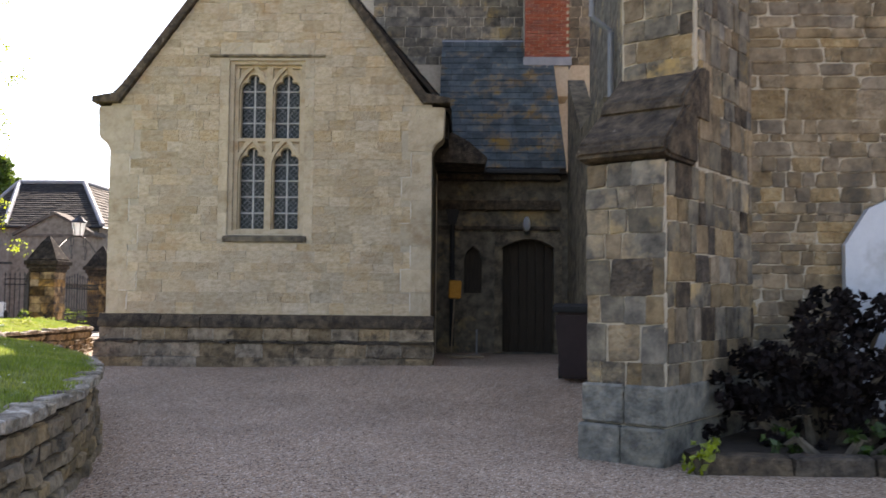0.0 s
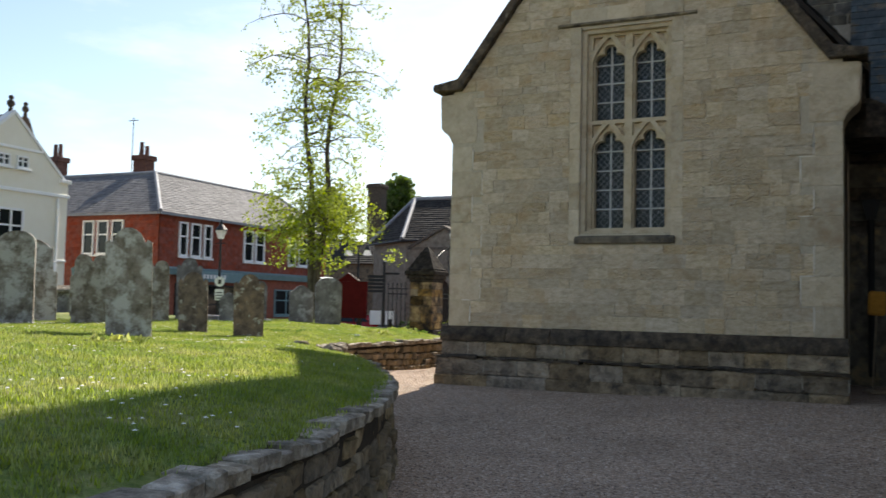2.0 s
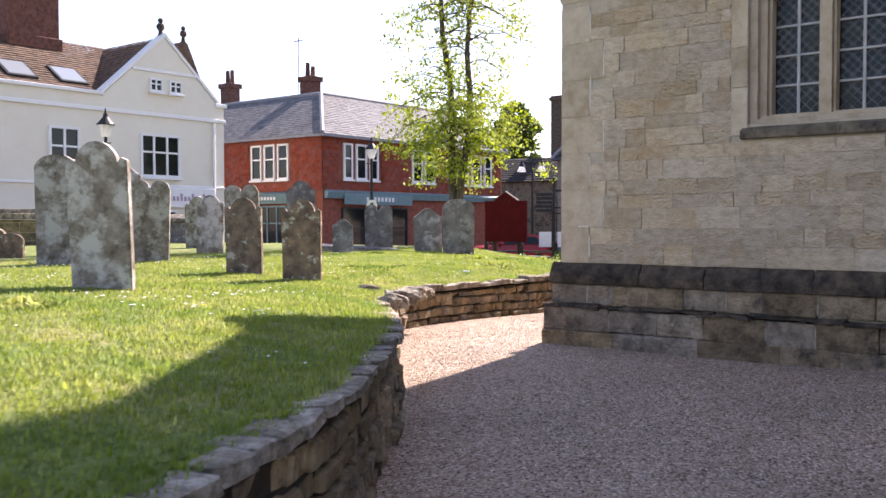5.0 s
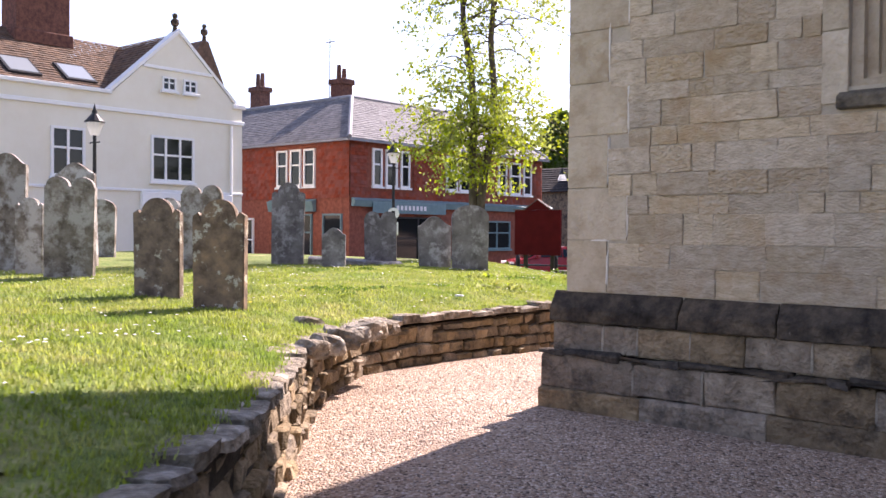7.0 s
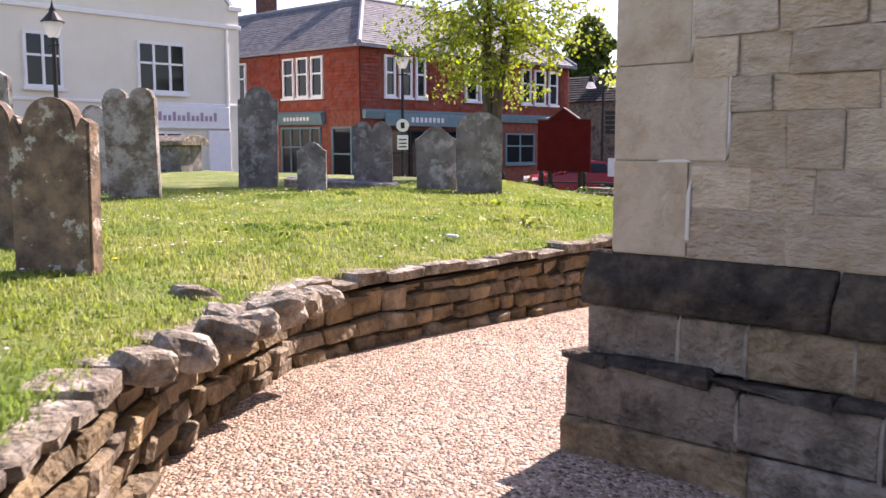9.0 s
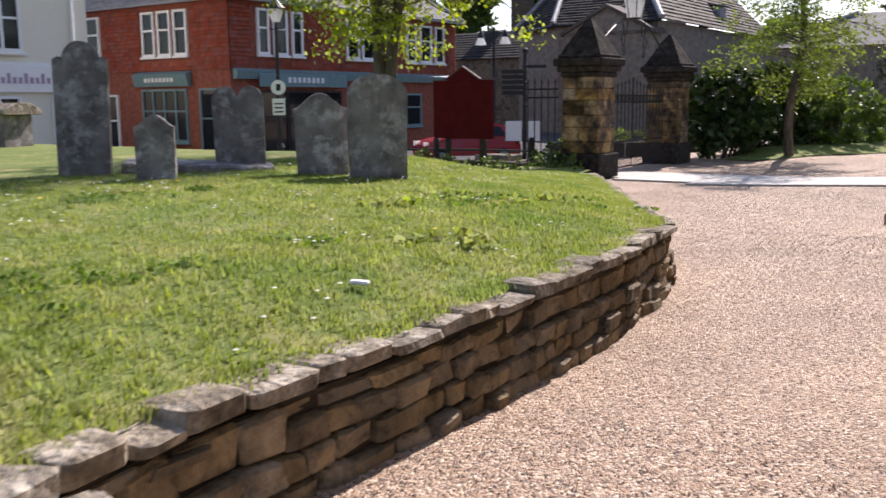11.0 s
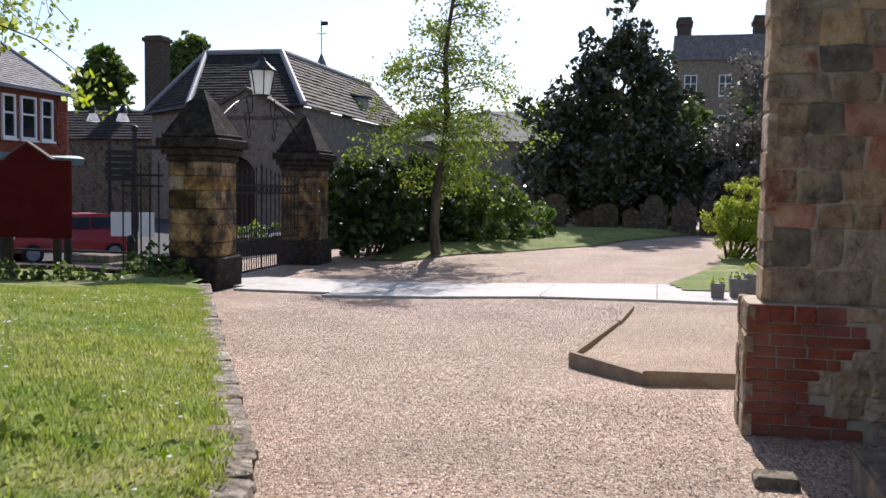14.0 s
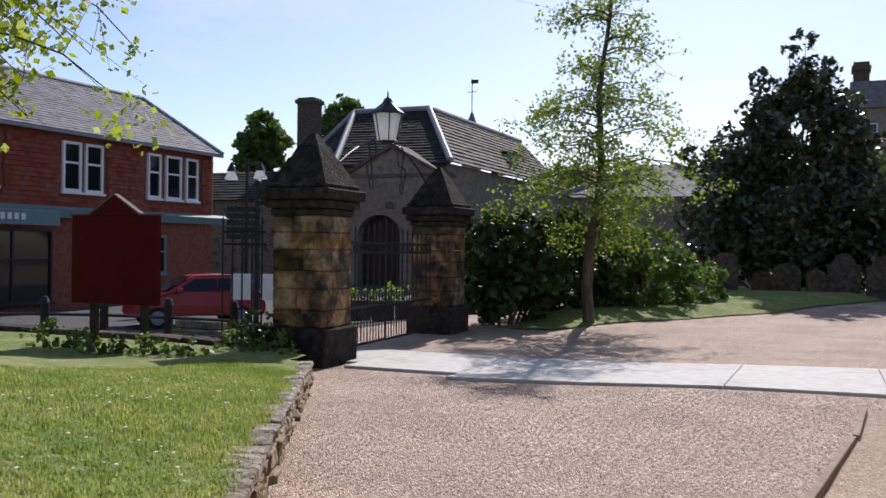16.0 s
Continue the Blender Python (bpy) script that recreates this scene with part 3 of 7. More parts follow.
# plain low base and moulded corner at the vestry's far end
u = 19.4
for w in (0.62, 0.5, 0.7, 0.4):
    stone("base_stone", (w - 0.008, 0.16, 0.66), pose(GX0 + 0.01, u + w / 2, 0.33, 0, 0, 90), PLINTHFACE, vestry, 0.012, 0.03)
    u += w
for y0, y1, outw, mt in ((21.56, 21.66, 0.05, QUOIN), (21.67, 21.72, 0.0, PLINTH), (21.73, 21.85, 0.03, QUOIN)):
    bm = bmesh.new()
    box(bm, GX0 - outw, GX0 + 0.4, y0, y1, 0.2, EAVE_Z, 0.012)
    part("corner_shaft", bm, mt, vestry)
# kneelers
for x, s in ((GX0, 1), (GX1, -1)):
    bm = bmesh.new()
    prism(bm, [(x + 0.42 * s, 3.95), (x, 3.95), (x - 0.06 * s, 4.08), (x - 0.2 * s, 4.2), (x - 0.22 * s, 4.72), (x + 0.42 * s, 4.75)], "y", GY - 0.012, GY + 0.58)
    bmesh.ops.bevel(bm, geom=list(bm.edges), offset=0.02, segments=2, affect="EDGES")
    part("kneeler", bm, QUOIN, vestry)
# verges and roof
for s, xe in ((1, GX0), (-1, GX1)):
    x_e, z_e = xe - 0.3 * s, EAVE_Z + 0.02
    bm = bmesh.new()
    prism(bm, [(x_e, z_e), (xe + 0.16 * s, z_e), (GMID, APEX_Z + 0.02), (GMID, APEX_Z + 0.19), (xe + 0.1 * s, z_e + 0.17), (x_e, z_e + 0.1)], "y", GY - 0.12, GY + 0.3)
    bmesh.ops.bevel(bm, geom=list(bm.edges), offset=0.015, segments=1, affect="EDGES")
    part("verge_coping", bm, BLACKSTONE, vestry)


def slates(bm, origin, along, up, width, length, course, piece, thick, rng, wave=0.0):
    """Overlapping slates on a slope, from the eave upwards."""
    along, up = Vector(along).normalized(), Vector(up).normalized()
    nrm = along.cross(up)
    if nrm.z < 0:
        nrm = -nrm
    rows = max(1, round(length / course))
    step = length / rows
    for r in range(rows):
        u = -rng.uniform(0, piece * 0.6)
        while u < width:
            w = piece * rng.uniform(0.8, 1.2)
            a, b = max(0, u), min(width, u + w - 0.008)
            u += w
            if b - a < 0.03:
                continue
            j = rng.uniform(0, 0.012) + wave * noise.noise((a, r * step, 0))
            base = Vector(origin) + up * (r * step)
            lo, hi = thick + j, 0.004 + j * 0.3
            q = [base + along * a + nrm * lo, base + along * b + nrm * lo, base + along * b + up * (step * 1.25) + nrm * hi, base + along * a + up * (step * 1.25) + nrm * hi]
            q += [base + along * a + nrm * (lo - thick), base + along * b + nrm * (lo - thick)]
            v = [bm.verts.new(p) for p in q]
            bm.faces.new((v[0], v[1], v[2], v[3]))
            bm.faces.new((v[4], v[5], v[1], v[0]))


rng = random.Random(5)
for s, xe in ((1, GX0), (-1, GX1)):
    bm = bmesh.new()
    dx, dz = GMID - (xe - 0.3 * s), APEX_Z + 0.05 - EAVE_Z
    L = math.hypot(dx, dz)
    slates(bm, (xe - 0.3 * s, GY + 0.3, EAVE_Z), (0, 1, 0), (dx, 0, dz), 7.5, L, 0.3, 0.35, 0.02, rng)
    ob = part("slate_covering", bm, MOSSLATE, vestry)
    tagged(ob, "dark mossy slates", kind="stuff")
    bm = bmesh.new()
    prism(bm, [(xe - 0.3 * s, EAVE_Z - 0.1), (GMID, APEX_Z - 0.08), (GMID, APEX_Z + 0.02), (xe - 0.3 * s, EAVE_Z - 0.01)], "y", GY + 0.31, GY + 7.8)
    part("roof_deck", bm, OAK, vestry)
bm = bmesh.new()
prism(bm, [(GX1, 4.3), (GX1 + 0.26, 4.3), (GX1 + 0.26, 4.7), (GX1, 4.7)], "y", GY + 0.6, 18.2)
part("east_eave_board", bm, BLACKSTONE, vestry)
bm = bmesh.new()
prism(bm, [(GX1, 4.35), (0.1, 4.62), (0.42, 4.45), (0.78, 4.14), (0.74, 4.02), (GX1, 4.05)], "y", 16.6, 17.84)
part("swept_eave", bm, BLACKSTONE, vestry)


# ---------------------------------------------------------------- tracery window
def foil_light(cx, z0, zs, w):
    """Outline of a light with a three-lobed cusped head: half width w, sill z0, springing zs."""
    pts = [(cx - w, z0), (cx + w, z0), (cx + w, zs)]
    for ox, oz, r, a0, a1 in ((0.50, 0.30, 0.50, -40, 105), (0.0, 0.98, 0.44, -25, 205), (-0.50, 0.30, 0.50, 75, 220)):
        for k in range(9):
            a = radians(a0 + (a1 - a0) * k / 8)
            pts.append((cx + w * (ox + r * math.cos(a)), zs + w * (oz + r * math.sin(a))))
    pts.append((cx - w, zs))
    return pts


window = thing("window_1", pose(0, 0, 0), "tall four-light stone mullioned window with cusped heads and leaded glass", "window", kind="structure")
bm = bmesh.new()
fx0, fx1 = WX0 + 0.07, WX1 - 0.07
lw, mid = 0.215, -2.99
rows_ = ((2.66, 3.75), (4.22, 5.02))
holes = [foil_light(mid + sgn * 0.29, a, b, lw) for a, b in rows_ for sgn in (-1, 1)]
spandrels = []
for a, b in rows_:
    for sgn in (-1, 1):
        for e in (-1, 1):
            c = mid + sgn * 0.29
            spandrels.append([(c + e * 0.235, b + 0.40), (c + e * 0.235, b + 0.20), (c + e * 0.09, b + 0.40)])
plate(bm, [(WX0, WZ0), (WX1, WZ0), (WX1, WZ1), (WX0, WZ1)], holes, "y", GY + 0.20, GY + 0.32)
part("tracery", bm, QUOIN, window)
bm = bmesh.new()
big = []
for a, b in rows_:
    for sgn in (-1, 1):
        c, hw = mid + sgn * 0.29, lw * 1.1
        rise = [(hw * (1 - (k / 10) ** 1.7), b + 0.02 + lw * 1.75 * k / 10) for k in range(11)]
        big.append([(c - hw, a - 0.02), (c + hw, a - 0.02)] + [(c + x, z) for x, z in rise] + [(c - x, z) for x, z in rise[-2::-1]])
plate(bm, [(WX0, WZ0), (WX1, WZ0), (WX1, WZ1), (WX0, WZ1)], big + spandrels, "y", GY + 0.13, GY + 0.199)
part("tracery_moulding", bm, QUOIN, window)
bm = bmesh.new()
plate(bm, [(WX0 - 0.0, WZ0), (WX1, WZ0), (WX1, WZ1), (WX0, WZ1)], [[(fx0, WZ0 + 0.05), (fx1, WZ0 + 0.05), (fx1, WZ1 - 0.06), (fx0, WZ1 - 0.06)]], "y", GY + 0.05, GY + 0.129)
part("frame_moulding", bm, QUOIN, window)
bm = bmesh.new()
prism(bm, [(GY + 0.14, WZ0 + 0.06), (GY - 0.06, WZ0 - 0.06), (GY - 0.06, WZ0 - 0.14), (GY + 0.0, WZ0 - 0.14), (GY + 0.14, WZ0 - 0.12)], "x", WX0 - 0.06, WX1 + 0.06)
bmesh.ops.bevel(bm, geom=list(bm.edges), offset=0.01, segments=1, affect="EDGES")
part("window_sill", bm, PLINTH, window)
bm = bmesh.new()
prism(bm, [(GY - 0.015, WZ1 + 0.04), (GY - 0.05, WZ1 + 0.06), (GY - 0.05, WZ1 + 0.09), (GY + 0.02, WZ1 + 0.11)], "x", WX0 - 0.34, WX1 + 0.34)
part("label_mould", bm, PLINTH, window)
for (a, b), sash in zip(rows_, (4, 3)):
    for sgn in (-1, 1):
        c = mid + sgn * 0.29
        top = b + 0.3
        for hx in (-1, 1):
            n = 5 if sash == 4 else 4
            for k in range(n):
                za, zb = a + (top - a) * k / n, a + (top - a) * (k + 1) / n
                bm = bmesh.new()
                box(bm, -0.1, 0.1, -0.004, 0.004, -(zb - za) / 2 + 0.008, (zb - za) / 2 - 0.008)
                ob = part("leaded_pane", bm, LEADED, window)
                ob.matrix_local = pose(c + hx * 0.107, GY + 0.345, (za + zb) / 2, random.uniform(-2.5, 2.5), 0, random.uniform(-2.5, 2.5))
                bm = bmesh.new()
                for q in range(-2, 3):
                    cyl(bm, (c + hx * 0.107 - 0.1, GY + 0.337, za + (zb - za) * 0.5 + q * 0.1 - 0.1), (c + hx * 0.107 + 0.1, GY + 0.337, za + (zb - za) * 0.5 + q * 0.1 + 0.1), 0.003, seg=4)
                    cyl(bm, (c + hx * 0.107 - 0.1, GY + 0.337, za + (zb - za) * 0.5 + q * 0.1 + 0.1), (c + hx * 0.107 + 0.1, GY + 0.337, za + (zb - za) * 0.5 + q * 0.1 - 0.1), 0.003, seg=4)
                part("lead_came", bm, LEAD, window)
        bm = bmesh.new()
        cyl(bm, (c, GY + 0.315, a), (c, GY + 0.315, top), 0.016, seg=6)
        part("saddle_bar", bm, GLAZEBAR, window)
        for k in range(1, sash + 1):
            bm = bmesh.new()
            z = a + (b - a) * k / (sash - 0.1)
            cyl(bm, (c - lw, GY + 0.318, z), (c + lw, GY + 0.318, z), 0.013, seg=6)
            part("saddle_bar", bm, GLAZEBAR, window)
# added dark sheet stands in for the unlit room behind the panes
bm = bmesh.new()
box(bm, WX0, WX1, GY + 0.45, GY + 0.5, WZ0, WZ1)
part("unlit_room_sheet", bm, OAK, window)

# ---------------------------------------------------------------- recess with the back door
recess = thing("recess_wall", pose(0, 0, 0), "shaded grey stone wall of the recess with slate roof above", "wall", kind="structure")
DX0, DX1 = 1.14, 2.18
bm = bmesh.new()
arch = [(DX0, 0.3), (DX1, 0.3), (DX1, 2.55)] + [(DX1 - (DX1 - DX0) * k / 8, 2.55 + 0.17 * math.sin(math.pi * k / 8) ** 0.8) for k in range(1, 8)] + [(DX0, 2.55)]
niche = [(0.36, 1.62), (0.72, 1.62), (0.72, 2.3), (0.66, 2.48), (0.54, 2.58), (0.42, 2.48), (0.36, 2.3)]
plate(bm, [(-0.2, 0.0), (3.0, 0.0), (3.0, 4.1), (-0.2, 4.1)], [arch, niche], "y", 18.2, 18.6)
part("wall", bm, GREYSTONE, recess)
bm = bmesh.new()
plate(bm, [(DX0 - 0.16, 0.3), (DX1 + 0.16, 0.3), (DX1 + 0.16, 2.86), (DX0 - 0.16, 2.86)], [[(x, z + 0.001) if z > 0.5 else (x, 0.32) for x, z in arch]], "y", 18.12, 18.199)
part("door_surround", bm, PLINTH, recess)
for z0, z1, y0 in ((2.9, 2.98, 18.1), (3.3, 3.5, 18.02), (3.9, 4.1, 17.9)):
    bm = bmesh.new()
    box(bm, -0.18, 2.3, y0, 18.199, z0, z1, 0.015)
    part("string_course", bm, BLACKSTONE, recess)
bm = bmesh.new()
rngs = random.Random(8)
slates(bm, (-0.2, 17.85, 4.12), (1, 0, 0), (0, 3.4, 3.55), 2.6, 4.9, 0.24, 0.3, 0.015, rngs)
tagged(part("slate_covering", bm, MOSSLATE, recess), "dark mossy slates", kind="stuff")
bm = bmesh.new()
prism(bm, [(17.86, 4.03), (21.5, 7.75), (21.5, 7.6), (17.95, 4.0)], "x", -0.2, 2.4)
part("roof_deck", bm, OAK, recess)
bm = bmesh.new()
cyl(bm, (-0.2, 21.3, 7.62), (2.0, 21.3, 7.62), 0.09, seg=10)
part("lead_ridge", bm, LEAD, recess)
bm = bmesh.new()
box(bm, -0.18, 2.25, 17.76, 17.86, 4.0, 4.1, 0.02)
part("gutter", bm, IRON, recess)

door = thing("door_1", pose(0, 0, 0), "dark oak plank door standing deep in the arched doorway", "door", kind="structure")
for i in range(6):
    bm = bmesh.new()
    w = (DX1 - DX0) / 6
    box(bm, DX0 + w * i + 0.004, DX0 + w * (i + 1) - 0.004, 18.5, 18.55, 0.32, 2.74, 0.006)
    part("plank", bm, OAK, door)
bm = bmesh.new()
box(bm, DX0 - 0.1, DX1 + 0.1, 18.7, 18.8, 0.0, 3.0)
part("backing", bm, OAK, door)
bm = bmesh.new()
box(bm, DX0 - 0.2, DX1 + 0.1, 17.75, 18.48, 0.2, 0.42, 0.015)
part("door_step", bm, PLINTH, door)
bm = bmesh.new()
box(bm, 0.3, 0.78, 18.42, 18.44, 1.6, 2.6)
tagged(part("window_2", bm, OAK), "small dark pointed recess window beside the door", "window", kind="structure")

# wall behind and chimney
nave = thing("nave_wall", pose(0, 0, 0), "grey rubble stone church wall rising behind the roofs", "wall", kind="structure")
bm = bmesh.new()
box(bm, -5.2, 8, 21.65, 22.4, 0.0, 16.5)
part("wall_core", bm, MORTAR, nave)
nfront = Matrix(((1, 0, 0, 0), (0, -1, 0, 21.65), (0, 0, 1, 0), (0, 0, 0, 1)))
fill_courses(nave, nfront, 7.2, 12.2, lambda a, b: [(-1.9, 3.4)], GREYSTONE, (0.16, 0.3), (0.25, 0.6), name="rubble_stone")
chimney = thing("chimney_stack", pose(2.25, 21.0, 0), "red brick chimney stack with grey lead flashing", "chimney", kind="structure")
bm = bmesh.new()
box(bm, -0.5, 0.5, -0.42, 0.42, 6.2, 12.0)
part("core", bm, MORTAR, chimney)
for k in range(38):
    z = 7.15 + k * 0.078
    for i in range(5):
        a = -0.52 + i * 0.215 - (0.1 if k % 2 else 0)
        a0, a1 = max(-0.515, a), min(0.515, a + 0.205)
        if a1 - a0 > 0.04:
            stone("brick", (a1 - a0, 0.05, 0.066), pose((a0 + a1) / 2, -0.42, z), BRICK, chimney, 0.015, 0.03)
bm = bmesh.new()
box(bm, -0.56, 0.56, -0.5, 0.4, 6.9, 7.1, 0.01)
part("flashing", bm, LEAD, chimney)

# ---------------------------------------------------------------- nearer church corner with the stepped buttress
OCHREBLOCK = mat("golden_sandstone_block", [(0.16, 0.115, 0.065), (0.26, 0.19, 0.11), (0.35, 0.27, 0.165)], 6, 0.92, 1.0, 22, 0.2, depth=0.04,
                 stain=(0.09, 0.075, 0.055), stain_scale=1.8, stain_at=(0.52, 0.68))
aisle = thing("aisle_wall", pose(0.16, 0, 0), "brown rubble sandstone church wall with drainpipe", "wall", kind="structure")
bm = bmesh.new()
box(bm, 2.65, 14, 9.455, 10.3, 0, 11)
part("wall_core", bm, MORTAR, aisle)
bm = bmesh.new()
box(bm, 2.65, 3.4, 10.31, 17.5, 0, 11)
part("wall_core", bm, GREYSTONE, aisle)
aw = Matrix(((1, 0, 0, 0), (0, -1, 0, 9.45), (0, 0, 1, 0), (0, 0, 0, 1)))
fill_courses(aisle, aw, 0.15, 3.45, lambda a, b: [(2.62, 5.6)], RUBBLE, (0.08, 0.17), (0.12, 0.42), name="rubble_stone", jag=0.10, chamfer=0.10, gap=0.012,
             special=lambda u, z, r: GREYSTONE if u < 2.95 + 0.25 * (r % 2) or z < 1.2 else (OCHREBLOCK if random.random() < 0.2 else None))
fill_courses(aisle, aw, 3.45, 3.78, lambda a, b: [(2.62, 5.6)], OCHREBLOCK, (0.33, 0.33), (0.4, 0.75), name="ashlar_block", jag=0.03, chamfer=0.04, gap=0.012,
             special=lambda u, z, r: GREYSTONE if u < 3.0 else None)
fill_courses(aisle, aw, 3.78, 5.6, lambda a, b: [(2.62, 5.6)], RUBBLE, (0.09, 0.2), (0.12, 0.45), name="rubble_stone", jag=0.10, chamfer=0.10, gap=0.012,
             special=lambda u, z, r: GREYSTONE if u < 2.95 + 0.25 * (r % 2) else (OCHREBLOCK if random.random() < 0.3 else None))
bm = bmesh.new()
box(bm, 2.3, 2.64, 13.5, 18.2, 0, 4.6)
prism(bm, [(16.2, 4.6), (18.2, 4.6), (18.2, 6.0)], "x", 2.3, 2.64)
part("return_wall", bm, PLINTH, aisle)
pipe = thing("drainpipe", pose(2.72, 14.4, 0.02), "grey cast iron rainwater pipe on the church corner", "pipe")
for a, b in (((-0.3, 0.0, 7.0), (-0.3, 0.0, 6.1)), ((-0.3, 0, 6.1), (0.0, 0, 5.85)), ((0.0, 0, 5.85), (0.0, 0, 4.0))):
    bm = bmesh.new()
    cyl(bm, a, b, 0.05, seg=10)
    part("pipe_length", bm, LEAD, pipe)

FOOTING = mat("greenish_footing", [(0.07, 0.07, 0.062), (0.17, 0.165, 0.14), (0.27, 0.25, 0.20)], 6, 0.92, 1.0, 18, 0.2, depth=0.05)
buttress = thing("buttress", pose(1.79, 7.86, 0.02, 0, 0, -36), "grey weathered sandstone corner buttress with dark sloping cap", "buttress", kind="structure")
bm = bmesh.new()
box(bm, -0.376, 0.376, 0.004, 2.6, 0, 2.7)
box(bm, -0.376, 0.376, 0.724, 2.6, 2.7, 7.5)
part("core", bm, MORTAR, buttress)
bl = Matrix(((1, 0, 0, 0), (0, -1, 0, 0.0), (0, 0, 1, 0), (0, 0, 0, 1)))
br = Matrix(((0, 1, 0, 0.38), (1, 0, 0, 0), (0, 0, 1, 0), (0, 0, 0, 1)))
bl2 = Matrix(((0, -1, 0, -0.38), (1, 0, 0, 0), (0, 0, 1, 0), (0, 0, 0, 1)))
for fm, a, b in ((bl, -0.38, 0.38), (br, 0.05, 2.3), (bl2, 0.05, 2.3)):
    fill_courses(buttress, fm, 0.72, 2.72, lambda p, q, a=a, b=b: [(a, b)], GREYSTONE, (0.17, 0.34), (0.13, 0.40), name="buttress_stone", jag=0.06, chamfer=0.05, gap=0.014,
                 special=lambda u, z, r: random.choice((RUBBLE, RUBBLE, OCHREBLOCK, None, None, None, PLINTH, BLACKSTONE)))
for fm, a, b in ((bl @ pose(0, -0.72, 0), -0.36, 0.36), (br, 0.78, 2.3)):
    fill_courses(buttress, fm, 2.74, 6.4, lambda p, q, a=a, b=b: [(a, b)], GREYSTONE, (0.17, 0.31), (0.12, 0.36), name="buttress_stone", jag=0.06, chamfer=0.05, gap=0.014,
                 special=lambda u, z, r: random.choice((RUBBLE, RUBBLE, OCHREBLOCK, None, None, None, PLINTH, BLACKSTONE)))
for x0, x1, y0, z0, z1 in ((-0.42, 0.42, -0.05, 0.38, 0.74), (-0.44, 0.40, -0.09, -0.05, 0.38)):
    for i in range(2):
        w = (x1 - x0) / 2
        bm = bmesh.new()
        box(bm, x0 + w * i + 0.005, x0 + w * (i + 1) - 0.005, y0, 2.3, z0, z1 - 0.01, 0.02)
        part("footing_stone", bm, FOOTING, buttress)
for k, (y0, y1, z0, z1, e) in enumerate(((-0.12, 0.42, 2.78, 3.3, 0.45), (0.30, 0.80, 3.22, 3.72, 0.42))):
    bm = bmesh.new()
    prism(bm, [(y0, z0), (y0 + 0.03, z0 + 0.12), (y1, z1), (y1 + 0.2, z1), (y1 + 0.2, z0 - 0.05), (y0 + 0.1, z0 - 0.04)], "x", -e, e)
    bmesh.ops.bevel(bm, geom=list(bm.edges), offset=0.03, segments=2, affect="EDGES")
    part("weathering_slab", bm, BLACKSTONE, buttress)
planter = thing("planter_kerb", pose(0.12, -0.1, 0), "low mossy stone kerb of the planting bed", "kerb", kind="structure")
x = 2.15
while x < 6.4:
    w = random.uniform(0.45, 0.8)
    stone("kerb_stone", (w - 0.015, 0.22, 0.24), pose(x + w / 2, 7.5 - 0.05 * (x - 2), 0.1, 0, 0, random.uniform(-4, 0)), BLACKSTONE, planter, 0.05, 0.08)
    x += w
bm = bmesh.new()
box(bm, 2.2, 6.5, 7.55, 9.4, -0.1, 0.17)
part("soil", bm, EARTH, planter)
bm = bmesh.new()
pts = [(4.2, 0.3), (6.2, 0.3), (6.2, 2.6)] + [(6.2 - 2 * k / 8, 2.35 + 0.35 * math.sin(math.pi * k / 8)) for k in range(1, 8)] + [(4.2, 2.1)]
prism(bm, pts, "y", 9.33, 9.42)
tagged(part("blocked_arch", bm, PLASTER, aisle), "pale plastered blocked arch")

# ---------------------------------------------------------------- north buttress with downpipe
nb = thing("brick_patched_buttress", pose(0.07, 0, 0), "patched stone and red brick church buttress", "buttress", kind="structure")
bm = bmesh.new()
box(bm, -6.215, -5.0, 24.625, 25.0, 0, 9)
box(bm, -6.325, -5.0, 24.525, 25.1, 0, 1.15)
box(bm, -5.2, -4.6, 22.41, 31, 0, 16.5)
part("core", bm, MORTAR, nb)
NBMAT = mat("patched_buff_stone", [(0.20, 0.145, 0.095), (0.40, 0.30, 0.195), (0.52, 0.41, 0.28)], 6, 0.92, 1.0, 14, 0.25, stain=(0.26, 0.12, 0.08), stain_scale=2.2, stain_at=(0.56, 0.66), depth=0.07)
REDSTONE = mat("reddish_patch_stone", [(0.24, 0.11, 0.075), (0.36, 0.20, 0.14), (0.44, 0.31, 0.22)], 6, 0.92, 0.7, 24, 0.25)
PIPEPAINT = mat("brown_grey_pipe_paint", [(0.10, 0.085, 0.08), (0.16, 0.14, 0.13)], 5, 0.55, 0.15, 24, 0.2)
f1 = Matrix(((1, 0, 0, 0), (0, -1, 0, 24.52), (0, 0, 1, 0), (0, 0, 0, 1)))
f2 = Matrix(((1, 0, 0, 0), (0, -1, 0, 24.62), (0, 0, 1, 0), (0, 0, 0, 1)))
f3 = Matrix(((0, -1, 0, -6.22), (1, 0, 0, 0), (0, 0, 1, 0), (0, 0, 0, 1)))
f4 = Matrix(((0, -1, 0, -6.33), (1, 0, 0, 0), (0, 0, 1, 0), (0, 0, 0, 1)))
fill_courses(nb, f1, 0.15, 1.15, lambda a, b: [(-6.33, -5.72 + 0.2 * math.sin(a * 9))], BRICK, (0.076, 0.082), (0.11, 0.23), depth=0.05, name="brick", gap=0.012)
fill_courses(nb, f1, 0.15, 1.15, lambda a, b: [(-5.7 + 0.22 * math.sin(a * 9), -5.25)], NBMAT, (0.12, 0.24), (0.14, 0.34), name="buttress_stone", jag=0.1, chamfer=0.1)
